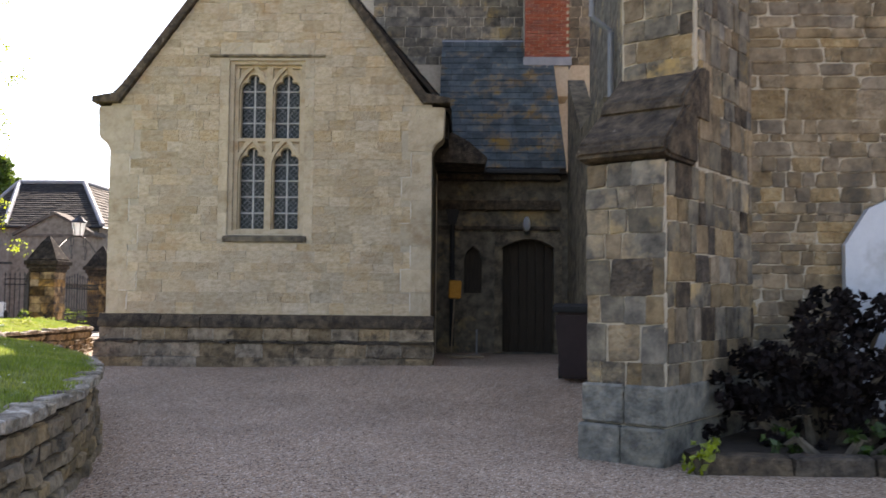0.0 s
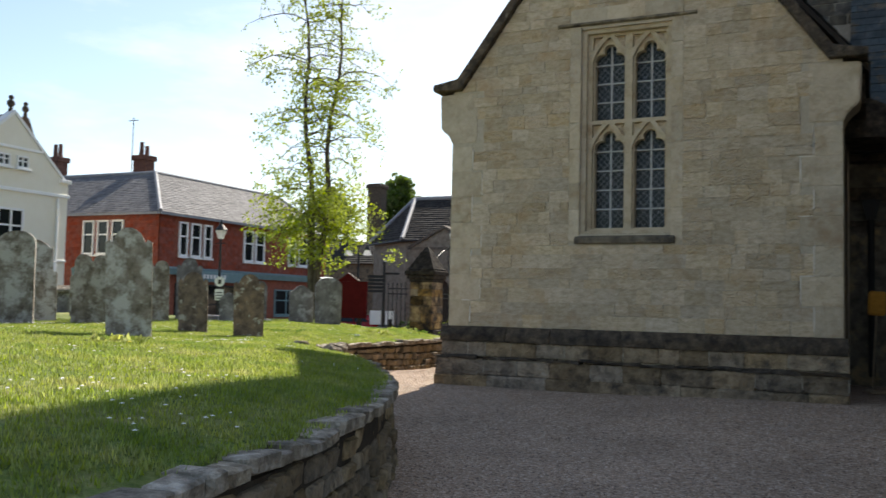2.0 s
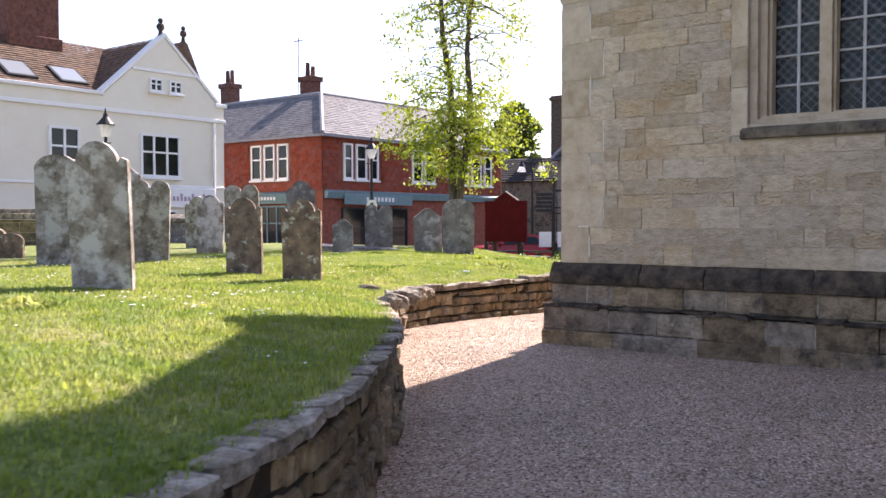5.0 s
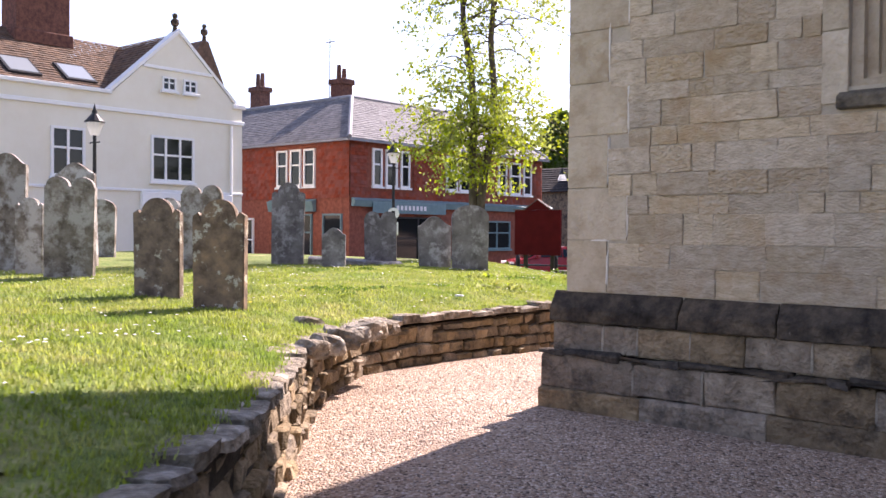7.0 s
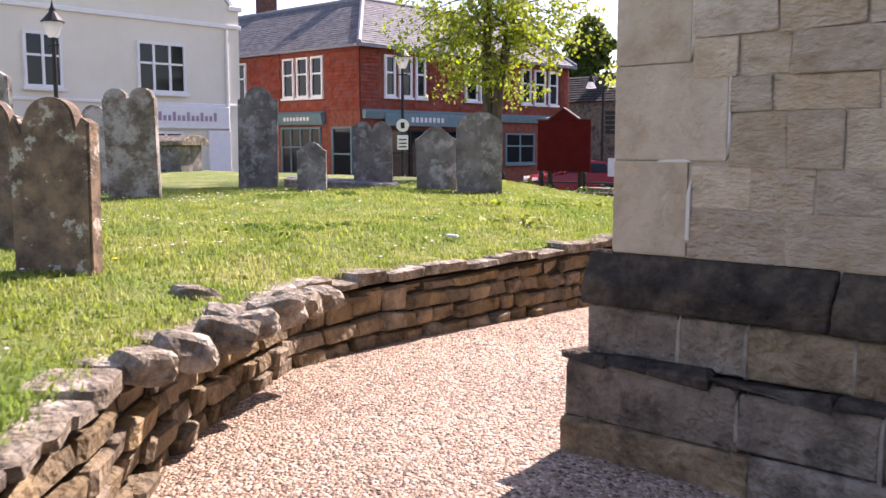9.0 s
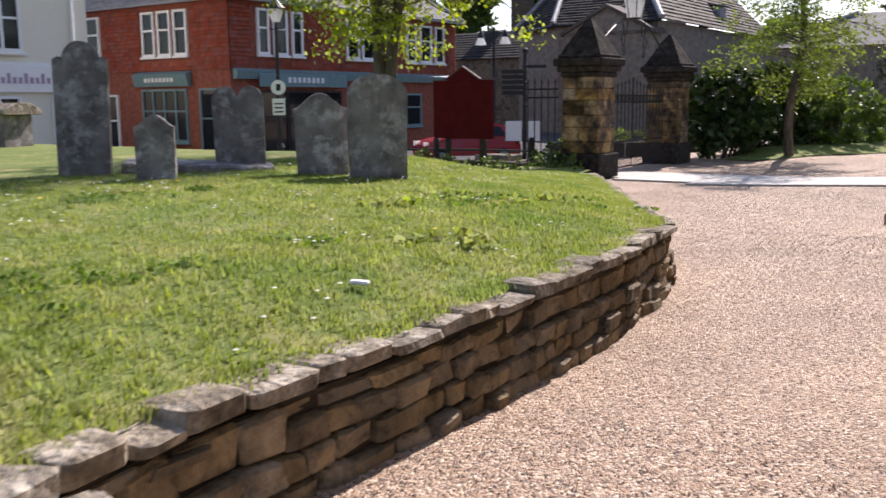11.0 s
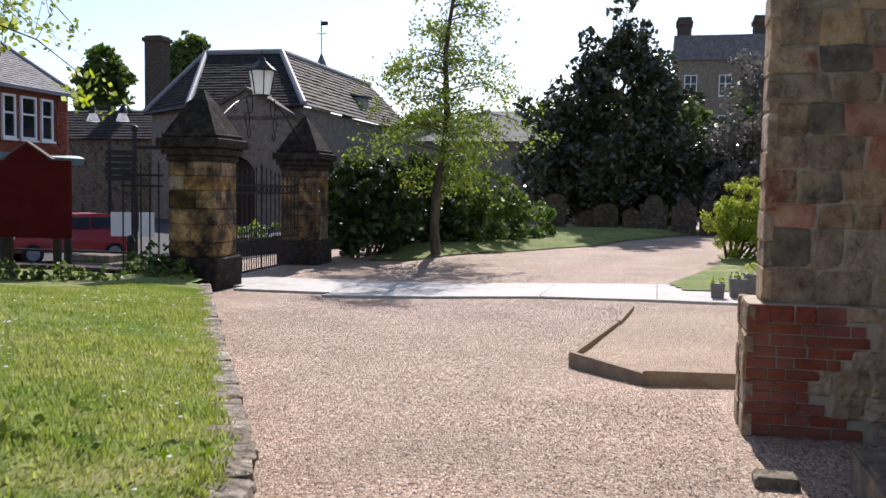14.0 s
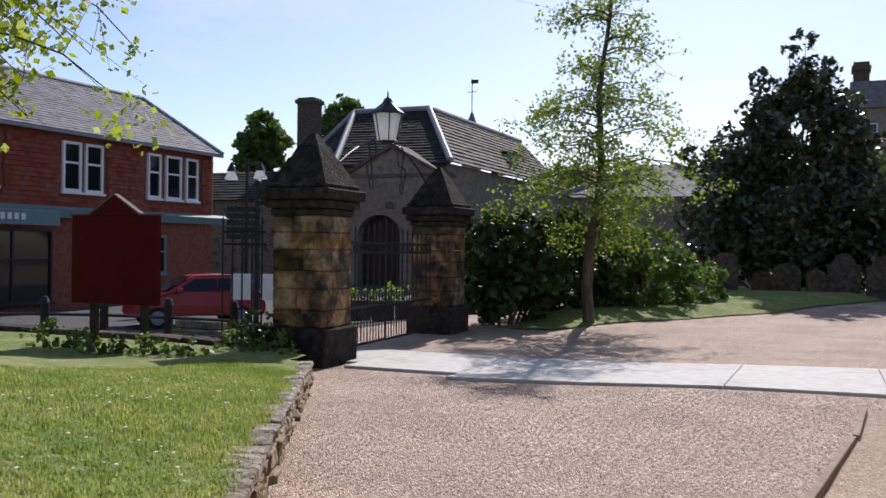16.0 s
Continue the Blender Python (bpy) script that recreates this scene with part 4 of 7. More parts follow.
fill_courses(nb, f2, 1.16, 6.5, lambda a, b: [(-6.22, -5.25)], NBMAT, (0.12, 0.3), (0.14, 0.42), name="buttress_stone", jag=0.1, chamfer=0.1,
             special=lambda u, z, r: REDSTONE if random.random() < 0.16 else (GREYSTONE if random.random() < 0.12 else None))
fill_courses(nb, f3, 1.16, 6.5, lambda a, b: [(24.6, 25.0)], NBMAT, (0.12, 0.3), (0.18, 0.45), name="buttress_stone", jag=0.05, chamfer=0.07)
fill_courses(nb, f4, 0.15, 1.15, lambda a, b: [(24.5, 25.1)], NBMAT, (0.12, 0.28), (0.15, 0.4), name="buttress_stone", jag=0.09, chamfer=0.1)
dp = thing("downpipe", pose(-5.5, 23.2, -0.12), "brown-grey painted round rainwater downpipe with brackets", "pipe")
for z0, z1 in ((0.55, 1.55), (1.55, 4.4), (4.4, 7.4)):
    bm = bmesh.new()
    cyl(bm, (0, 0, z0), (0, 0, z1), 0.06, seg=14)
    cyl(bm, (0, 0, z1 - 0.16), (0, 0, z1), 0.08, seg=14)
    part("pipe_length", bm, PIPEPAINT, dp, smooth=False)
for z in (1.75, 4.5):
    bm = bmesh.new()
    box(bm, -0.09, 0.25, -0.02, 0.02, z - 0.025, z + 0.025)
    part("bracket", bm, IRON, dp)
GRATE = mat("dusty_drain_iron", [(0.24, 0.20, 0.17), (0.36, 0.30, 0.25)], 8, 0.8, 0.2, 40, 0.2)
block = thing("pipe_block", pose(0, 0, 0), "worn sandstone block at the foot of the downpipe", "stone block", kind="structure")
bm = bmesh.new()
prism(bm, [(22.2, 0.05), (22.2, 0.38), (22.75, 0.46), (23.5, 0.46), (23.5, 0.05)], "x", -5.76, -5.14)
bmesh.ops.bevel(bm, geom=list(bm.edges), offset=0.02, segments=2, affect="EDGES")
part("sloped_block", bm, PLINTH, block)
bm = bmesh.new()
for k in range(9):
    box(bm, -6.5, -6.05, 22.6 + k * 0.06, 22.645 + k * 0.06, 0.2, 0.224)
box(bm, -6.53, -6.5, 22.57, 23.16, 0.2, 0.225)
box(bm, -6.05, -6.02, 22.57, 23.16, 0.2, 0.225)
tagged(part("drain_grate", bm, GRATE), "small grey drain grate set in the gravel", "drain")
bm = bmesh.new()
box(bm, -6.3, -6.05, 23.3, 23.5, 0.2, 0.29, 0.02)
tagged(part("loose_stone", bm, CAPSTONE), "loose grey stone beside the drain grate", "stone")

# ---------------------------------------------------------------- retaining wall of the lawn
def along_edge():
    """Points of the lawn's edge with running length."""
    out, s = [], 0.0
    for i, p in enumerate(EDGE):
        if i:
            s += math.hypot(p[0] - EDGE[i - 1][0], p[1] - EDGE[i - 1][1])
        out.append((s, p))
    return out


RUN = along_edge()


def edge_at(s):
    for (a, p), (b, q) in zip(RUN, RUN[1:]):
        if a <= s <= b:
            k = (s - a) / max(1e-6, b - a)
            d = q - p
            return p + d * k, math.atan2(d.y, d.x)
    return RUN[-1][1], math.atan2(RUN[-1][1].y - RUN[-2][1].y, RUN[-1][1].x - RUN[-2][1].x)


def s_of_y(y):
    return min(RUN, key=lambda r: abs(r[1].y - y))[0]


S0, S1, S2 = s_of_y(3.5), s_of_y(15.4), RUN[-1][0]
for nm, sa, sb, lab, hs, ls, rough in (
        ("retaining_wall_south", S0, S1, "low dry-laid rubble wall holding up the lawn, loose worn top stones", (0.085, 0.15), (0.13, 0.34), 0.11),
        ("retaining_wall_north", S1, S2, "low coursed sandstone wall curving round the lawn", (0.09, 0.15), (0.12, 0.32), 0.11)):
    rw = thing(nm, pose(0, 0, 0), lab, "wall", kind="structure")
    verts, faces = [], []
    n = max(2, int((sb - sa) / 0.3))
    for i in range(n + 1):
        p, a = edge_at(sa + (sb - sa) * i / n)
        nx, ny = -math.sin(a), math.cos(a)
        for o, z in ((0.06, -0.3), (0.06, p.z - 0.09), (0.4, p.z - 0.03), (0.4, -0.3)):
            verts.append((p.x + nx * o, p.y + ny * o, z))
    for i in range(n):
        for k in range(3):
            a = i * 4 + k
            faces.append((a, a + 1, a + 5, a + 4))
    raw("wall_core", verts, faces, EARTH, rw)
    level = 0
    while True:
        s, any_ = sa, False
        zoff = level * (sum(hs) / 2)
        while s < sb:
            w = random.uniform(*ls)
            p, a = edge_at(s + w / 2)
            g = ground_z(p.x, p.y) - 0.04
            top = p.z - 0.1
            z = g + zoff
            if z < top - 0.05:
                h = min(sum(hs) / 2 * random.uniform(0.92, 1.08), top - z + 0.02)
                if top - z - h < 0.06:
                    h = top - z
                out = random.uniform(-0.02, 0.03) - 0.05 * level * 0.3
                nx, ny = -math.sin(a), math.cos(a)
                dpt = random.uniform(0.2, 0.26)
                stone("wall_stone", (w - 0.012, dpt, h - 0.012),
                      pose(p.x + nx * (dpt / 2 - out - 0.01), p.y + ny * (dpt / 2 - out - 0.01), z + h / 2, random.uniform(-3, 3), random.uniform(-3, 3) * (rough > 0.05), math.degrees(a) + random.uniform(-3, 3)),
                      WALLSTONE, rw, rough, 0.10 if rough > 0.05 else 0.07)
                any_ = True
            s += w
        level += 1
        if not any_ or level > 12:
            break
    s = sa
    while s < sb:
        w = random.uniform(0.15, 0.36)
        p, a = edge_at(s + w / 2)
        nx, ny = -math.sin(a), math.cos(a)
        d = random.uniform(0.16, 0.27)
        h = random.uniform(0.05, 0.1)
        stone("cap_stone", (w - 0.01, d, h), pose(p.x + nx * (d / 2 - 0.015), p.y + ny * (d / 2 - 0.015), p.z - 0.1 + h / 2 + 0.035, random.uniform(-4, 4), random.uniform(-3, 3), math.degrees(a) + random.uniform(-6, 6)),
              CAPSTONE, rw, 0.08, 0.12)
        s += w
# tumbled boulders where the two walls meet
for i, (x, y, sz) in enumerate(((-6.85, 13.55, 0.34), (-7.0, 13.85, 0.36), (-7.12, 14.08, 0.33), (-7.32, 14.38, 0.38), (-7.46, 14.62, 0.34), (-7.52, 14.86, 0.3), (-7.85, 14.25, 0.36), (-7.4, 14.12, 0.26), (-7.72, 15.1, 0.16), (-6.72, 13.3, 0.3))):
    z = lawn_z(x, y) if i != 8 else ground_z(x, y)
    bm = bmesh.new()
    bmesh.ops.create_icosphere(bm, subdivisions=3, radius=1)
    sh = Vector((i * 7.3, i * 2.1, 0))
    for v in bm.verts:
        c = v.co.copy()
        k = noise.noise(c * 0.9 + sh) * 0.35 + noise.noise(c * 2.3 + sh) * 0.16 + noise.noise(c * 6 + sh) * 0.05
        q = max(abs(c.x), abs(c.y), abs(c.z))
        c = c * (0.3 + 0.7 / (q * 1.28)) * (1 + k * 0.75)
        v.co = Vector((c.x * sz * 0.44, c.y * sz * 0.34, c.z * sz * 0.26))
    ob = part("boulder", bm, CAPSTONE)
    ob.matrix_world = pose(x, y, z + sz * 0.06 - 0.04, random.uniform(-10, 10), random.uniform(-10, 10), random.uniform(30, 100))
    tagged(ob, "rough pale sandstone boulder on the lawn's edge", "boulder", "boulders on the wall")

# ---------------------------------------------------------------- path through the gate
slabs = thing("path", pose(0, 0, 0), "pale grey concrete path leading through the gate", "path", kind="structure")
for i in range(16):
    x0 = -18.6 + i * 1.96
    if x0 > -4:
        break
    bm = bmesh.new()
    vs = box(bm, x0 + 0.004, x0 + 1.956, 33.25 + 0.25 * max(0.0, -12.6 - x0), 36.25, -0.08, 0.0, 0.01)
    for v in vs:
        v.co.z += ground_z(v.co.x, v.co.y) + 0.045
    part("path_slab", bm, PATHSTONE, slabs)

# ---------------------------------------------------------------- gate piers, gates, overthrow lamp
def pier(x, y, m_label):
    g = ground_z(x, y)
    p = thing("gate_pier", pose(x, y, g, 0, 0, 0), m_label, "gate pier", "pair of gate piers")
    bm = bmesh.new()
    box(bm, -0.56, 0.56, -0.56, 0.56, -0.2, 0.62, 0.03)
    part("pier_base", bm, SOOT, p)
    z = 0.62
    while z < 2.42:
        h = min(random.uniform(0.26, 0.36), 2.44 - z)
        k = random.randrange(2)
        sp = random.uniform(-0.15, 0.15)
        for i in range(2):
            bm = bmesh.new()
            a, b = (-0.475, 0.475)
            if k:
                box(bm, a if i == 0 else sp + 0.003, sp - 0.003 if i == 0 else b, a, b, z + 0.003, z + h - 0.003, 0.02)
            else:
                box(bm, a, b, a if i == 0 else sp + 0.003, sp - 0.003 if i == 0 else b, z + 0.003, z + h - 0.003, 0.02)
            part("pier_block", bm, PIERSTONE, p)
        z += h
    for e, z0, z1 in ((0.51, 2.44, 2.56), (0.58, 2.56, 2.70), (0.65, 2.70, 2.88), (0.57, 2.88, 2.97)):
        bm = bmesh.new()
        box(bm, -e, e, -e, e, z0, z1 - 0.004, 0.025)
        part("cornice", bm, SOOT, p)
    for k in range(4):
        e = 0.52 - k * 0.115
        bm = bmesh.new()
        vs = bmesh.ops.create_cone(bm, cap_ends=True, segments=4, radius1=e * 1.414, radius2=(e - 0.10 if k < 3 else 0.04) * 1.414, depth=0.215, matrix=Matrix.Rotation(radians(45), 4, "Z"))["verts"]
        bmesh.ops.translate(bm, verts=vs, vec=(0, 0, 2.97 + k * 0.21 + 0.1075))
        part("cap_tier", bm, SOOT, p)
    return p


SOOT = mat("soot_crusted_stone", [(0.014, 0.012, 0.011), (0.035, 0.03, 0.026), (0.075, 0.062, 0.05)], 6, 0.95, 1.0, 20, 0.2, depth=0.05, spec=0.15)
PIERSTONE = mat("sooty_buff_pier_stone", [(0.05, 0.037, 0.024), (0.19, 0.13, 0.072), (0.42, 0.31, 0.17)], 2.4, 0.92, 0.9, 18, 0.5,
                stain=(0.028, 0.023, 0.02), stain_scale=2.2, stain_at=(0.44, 0.6), depth=0.04)
PLX, PLY, PRX, PRY = -15.47, 34.1, -15.88, 40.4
GATE_RZ = math.degrees(math.atan2(PLX - PRX, PRY - PLY))
pier(PLX, PLY, "sooty buff sandstone gate pier with stepped pyramid cap beside the lawn")
pier(PRX, PRY, "sooty buff sandstone gate pier with stepped pyramid cap beside the hedge")


def rail_bar(bm, x, y, z0, z1, r=0.014, spear=True):
    cyl(bm, (x, y, z0), (x, y, z1), r, seg=6)
    if spear:
        cyl(bm, (x, y, z1), (x, y, z1 + 0.05), r * 2.2, r * 1.2, seg=6)
        cyl(bm, (x, y, z1 + 0.05), (x, y, z1 + 0.13), r * 1.2, 0.001, seg=6)


def leaf_gate(name, foot, L, label):
    gate = thing(name, pose(foot.x, foot.y, ground_z(foot.x, foot.y), 0, 0, GATE_RZ), label, "gate", "pair of iron gates")
    n = 9
    for k in range(n + 1):
        bm = bmesh.new()
        y = L * k / n
        rail_bar(bm, 0, y, 0.1, 2.15 + 0.25 * (k / n) ** 2)
        part("bar", bm, IRON, gate)
        if k < n:
            bm = bmesh.new()
            rail_bar(bm, 0, y + L / n / 2, 0.1, 0.95, 0.011)
            part("dog_bar", bm, IRON, gate)
            bm = bmesh.new()
            bmesh.ops.create_cone(bm, cap_ends=False, segments=12, radius1=0.075, radius2=0.075, depth=0.025, matrix=pose(0, y + L / n / 2, 1.93, 0, 90, 0))
            part("ring", bm, IRON, gate)
    for z in (0.12, 0.8, 1.84, 2.02):
        bm = bmesh.new()
        box(bm, -0.018, 0.018, min(0, L), max(0, L), z - 0.02, z + 0.02)
        part("rail", bm, IRON, gate)
    return gate


gate_l, gate_r = Vector((PLX, PLY)), Vector((PRX, PRY))
gate_run = (gate_r - gate_l).normalized()
leaf_len = (gate_r - gate_l).length / 2 - 0.58
for foot, L in ((gate_l + gate_run * 0.55, leaf_len), (gate_r - gate_run * 0.55, -leaf_len)):
    leaf_gate("iron_gate", foot, L, "black wrought iron gate leaf with spear-headed bars")


def lantern(bm_parent, x, y, z, s=1.0):
    """Four-sided glazed lantern with a peaked roof, hung under parent at (x, y, z)."""
    bm = bmesh.new()
    vs = bmesh.ops.create_cone(bm, cap_ends=True, segments=6, radius1=0.19 * s, radius2=0.28 * s, depth=0.5 * s, matrix=pose(x, y, z + 0.25 * s, 0, 0, 0))["verts"]
    part("lantern_glass", bm, LAMPGLASS, bm_parent, "frosted glass panes")
    for a in range(6):
        q = radians(60 * a)
        bm = bmesh.new()
        cyl(bm, (x + 0.19 * s * math.cos(q), y + 0.19 * s * math.sin(q), z), (x + 0.285 * s * math.cos(q), y + 0.285 * s * math.sin(q), z + 0.5 * s), 0.014 * s, seg=6)
        part("lantern_bar", bm, IRON, bm_parent)
    for z0, z1, r0, r1 in ((0.5, 0.53, 0.34, 0.34), (0.53, 0.72, 0.33, 0.10), (0.72, 0.80, 0.10, 0.07), (0.80, 0.95, 0.03, 0.005), (-0.05, 0.0, 0.10, 0.18)):
        bm = bmesh.new()
        bmesh.ops.create_cone(bm, cap_ends=True, segments=6 if r0 > 0.05 else 8, radius1=r0 * s, radius2=r1 * s, depth=(z1 - z0) * s, matrix=pose(x, y, z + (z0 + z1) / 2 * s, 0, 0, 0))
        part("lantern_cap", bm, IRON, bm_parent)


gl = thing("overthrow_lantern", pose((PLX + PRX) / 2, (PLY + PRY) / 2, 0, 0, 0, GATE_RZ), "black iron scrolled overthrow carrying a large glazed lantern", "lantern")
half = (PRY - PLY) / 2 - 0.25
for sg in (-1, 1):
    prev = None
    bm = bmesh.new()
    for k in range(13):
        t = k / 12
        q = Vector((0, sg * half * (1 - t), 2.85 + 1.12 * math.sin(t * math.pi / 2) ** 0.8))
        if prev:
            cyl(bm, prev, q, 0.022, seg=6)
        prev = q
    part("arch_bar", bm, IRON, gl)
    for cy, cz, r in ((0.25, 3.72, 0.2), (0.30, 3.36, 0.15), (0.27, 3.08, 0.10)):
        bm = bmesh.new()
        prev = None
        for k in range(17):
            a = k / 16 * math.tau * 1.05
            rr = r * (1 - 0.35 * k / 16)
            q = Vector((0, sg * (half * cy + rr * math.cos(a)), cz + rr * math.sin(a) * 1.3))
            if prev:
                cyl(bm, prev, q, 0.014, seg=5)
            prev = q
        part("scroll", bm, IRON, gl)
lantern(gl, 0, 0, 4.0, 1.05)

rails = thing("churchyard_railing", pose(PLX - 0.05, PLY - 0.5, 0), "black iron spear-topped railing beside the gate pier", "railing")
for k in range(5):
    bm = bmesh.new()
    rail_bar(bm, -0.55 - 0.17 * k, -0.1 - 0.03 * k, -0.1, 2.25, 0.015)
    part("bar", bm, IRON, rails)
for z in (0.3, 1.9, 2.1):
    bm = bmesh.new()
    box(bm, -1.3, -0.45, -0.16, -0.12, z - 0.02, z + 0.02)
    part("rail", bm, IRON, rails)


# ---------------------------------------------------------------- headstones
def headstone(x, y, w, h, style, material, label, rz=40, lean=0.0, tilt=0.0, t=0.13, zbase=None):
    """Outline in the stone's plane: shoulders and an arched, ogee, flat or double head."""
    hw = w / 2
    if style == "round":
        sh = h - w * 0.34
        top = [(hw * math.cos(a), sh + (h - sh) * math.sin(a)) for a in [math.pi * k / 14 for k in range(15)]]
    elif style == "shoulder":
        sh = h - w * 0.42
        r = hw * 0.68
        top = [(hw, sh), (hw, sh + 0.05), (hw * 0.80, sh + 0.08), (r, sh + 0.03)] + [(r * math.cos(a), sh + 0.02 + (h - sh - 0.02) * math.sin(a)) for a in [math.pi * (k + 1) / 14 for k in range(13)]] + [(-r, sh + 0.03), (-hw * 0.80, sh + 0.08), (-hw, sh + 0.05), (-hw, sh)]
    elif style == "ogee":
        sh = h - w * 0.3
        top = [(hw, sh)] + [(hw * c, sh + (h - sh) * (0.5 - 0.5 * math.cos(math.pi * (1 - abs(c)) * 1.0)) ** 0.8) for c in [1 - k / 8 for k in range(1, 16)]] + [(-hw, sh)]
    elif style == "double":
        sh = h - w * 0.2
        top = [(hw, sh)] + [(hw * 0.5 + hw * 0.45 * math.cos(a), sh + (h - sh) * math.sin(a)) for a in [math.pi * k / 8 for k in range(9)]] + [(-hw * 0.5 + hw * 0.45 * math.cos(a), sh + (h - sh) * math.sin(a)) for a in [math.pi * k / 8 for k in range(9)]] + [(-hw, sh)]
    else:
        top = [(hw, h - 0.1), (hw * 0.85, h), (-hw * 0.85, h), (-hw, h - 0.1)]
    pts = [(-hw * 0.97, -0.25), (hw * 0.97, -0.25)] + top
    bm = bmesh.new()
    prism(bm, pts, "y", -t / 2, t / 2)
    bmesh.ops.remove_doubles(bm, verts=bm.verts, dist=0.004)
    bmesh.ops.bevel(bm, geom=[e for e in bm.edges if abs(e.verts[0].co.y - e.verts[1].co.y) < 1e-5], offset=0.012, segments=2, affect="EDGES")
    for v in bm.verts:
        v.co += Vector((1, 1, 1)) * 0.006 * noise.noise(v.co * 6 + Vector((x * 3, y * 3, 0)))
    ob = part("headstone", bm, material)
    z = lawn_z(x, y) if zbase is None else zbase
    ob.matrix_world = pose(x, y, z, lean, tilt, rz)
    return tagged(ob, label, "headstone", "churchyard headstones")


PALE, BRN, DRK = GRAVE_PALE, GRAVE_BROWN, GRAVE_DARK
STONES = [
    (-8.33, 11.1, 0.56, 1.36, "shoulder", PALE, "tall grey headstone blotched with white lichen"),
    (-8.56, 13.84, 0.46, 0.95, "shoulder", BRN, "brown weathered headstone with arched head and pale lichen spots"),
    (-9.78, 14.0, 0.46, 0.97, "shoulder", BRN, "brown headstone with carved round head and lichen rings"),
    (-13.04, 13.33, 0.6, 1.58, "round", PALE, "tall pale lichened headstone with rounded head"),
    (-12.66, 14.57, 0.60, 1.24, "double", PALE, "double-headed headstone streaked with white lichen"),
    (-13.75, 14.6, 0.36, 1.0, "shoulder", PALE, "small pale headstone with arched head"),
    (-14.3, 17.0, 0.48, 1.08, "shoulder", PALE, "lichened headstone with arched head in the churchyard"),
    (-14.85, 14.78, 0.55, 1.66, "ogee", PALE, "tall lichened headstone with curved shoulders"),
    (-15.05, 20.0, 0.6, 1.52, "shoulder", DRK, "tall dark headstone with rounded arched head"),
    (-13.9, 20.1, 0.42, 0.7, "ogee", DRK, "small dark headstone with pointed curved head"),
    (-14.4, 21.8, 0.63, 1.02, "double", DRK, "dark headstone with scalloped head and pale stains"),
    (-12.78, 21.55, 0.60, 0.93, "ogee", DRK, "wide dark headstone with curved head and white lichen below"),
    (-12.15, 21.78, 0.66, 1.16, "round", DRK, "wide tall slate-grey headstone with arched head"),
    (-13.35, 17.0, 0.6, 1.25, "double", PALE, "broad double-headed headstone with pale lichen"),
    (-16.3, 16.6, 0.65, 1.7, "ogee", PALE, "large grey lichened headstone with curved head"),
    (-18.8, 20.2, 0.6, 1.25, "shoulder", PALE, "pale grey headstone with arched head"),
    (-21.0, 19.6, 0.65, 1.3, "round", PALE, "grey rounded headstone near the boundary wall"),
    (-15.9, 14.1, 0.42, 0.42, "round", BRN, "small low rounded headstone"),
    (-17.6, 14.0, 0.44, 0.55, "shoulder", BRN, "low brown headstone near the boundary wall"),
    (-17.5, 14.6, 0.44, 0.5, "round", BRN, "low brown rounded headstone near the boundary wall"),
]
for x, y, w, h, st, mt, lb in STONES:
    headstone(x, y, w, h, st, mt, lb, rz=random.uniform(36, 46), lean=random.uniform(-3, 3), tilt=random.uniform(-2, 2))
# far row: black stone colour stands in for the magnolia's shade
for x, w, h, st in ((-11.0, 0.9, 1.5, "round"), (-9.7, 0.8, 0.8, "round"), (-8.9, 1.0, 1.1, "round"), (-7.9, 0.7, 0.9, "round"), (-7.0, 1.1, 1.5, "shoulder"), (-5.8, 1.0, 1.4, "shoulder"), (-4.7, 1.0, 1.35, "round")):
    headstone(x, 56.0, w, h, st, BLACKSTONE, "old headstone under the trees, tree shade put into its dark colour", rz=random.uniform(-6, 6), lean=random.uniform(-3, 3), zbase=ground_z(x, 56) + 0.12)

slab_ = thing("ledger_slab", pose(-14.6, 21.3, lawn_z(-14.6, 21.3), 2, 3, 48), "flat worn grey ledger slab lying in the grass", "grave slab")
bm = bmesh.new()
box(bm, -0.9, 0.9, -0.35, 0.35, -0.05, 0.1, 0.02)
part("slab", bm, GRAVE_DARK, slab_)
tomb = thing("chest_tomb", pose(-23.9, 23.6, lawn_z(-23.9, 23.6), 0, 0, 20), "low grey stone chest tomb with overhanging lid", "tomb")
bm = bmesh.new()
box(bm, -0.95, 0.95, -0.42, 0.42, -0.2, 0.62, 0.02)
part("chest", bm, GRAVE_DARK, tomb)
bm = bmesh.new()
prism(bm, [(-0.55, 0.62), (0.55, 0.62), (0.55, 0.72), (0.2, 0.86), (-0.2, 0.86), (-0.55, 0.72)], "x", -1.1, 1.1)
bmesh.ops.bevel(bm, geom=list(bm.edges), offset=0.015, segments=1, affect="EDGES")
part("lid", bm, CAPSTONE, tomb)
bm = bmesh.new()
box(bm, -0.05, 0.05, -0.03, 0.03, 0, 0.02, 0.008)
ob = part("white_scrap", bm, SIGNWHITE)
ob.matrix_world = pose(-8.55, 17.12, lawn_z(-8.55, 17.12) + 0.03, 0, 4, 30)
tagged(ob, "small white scrap lying on the lawn", "litter")

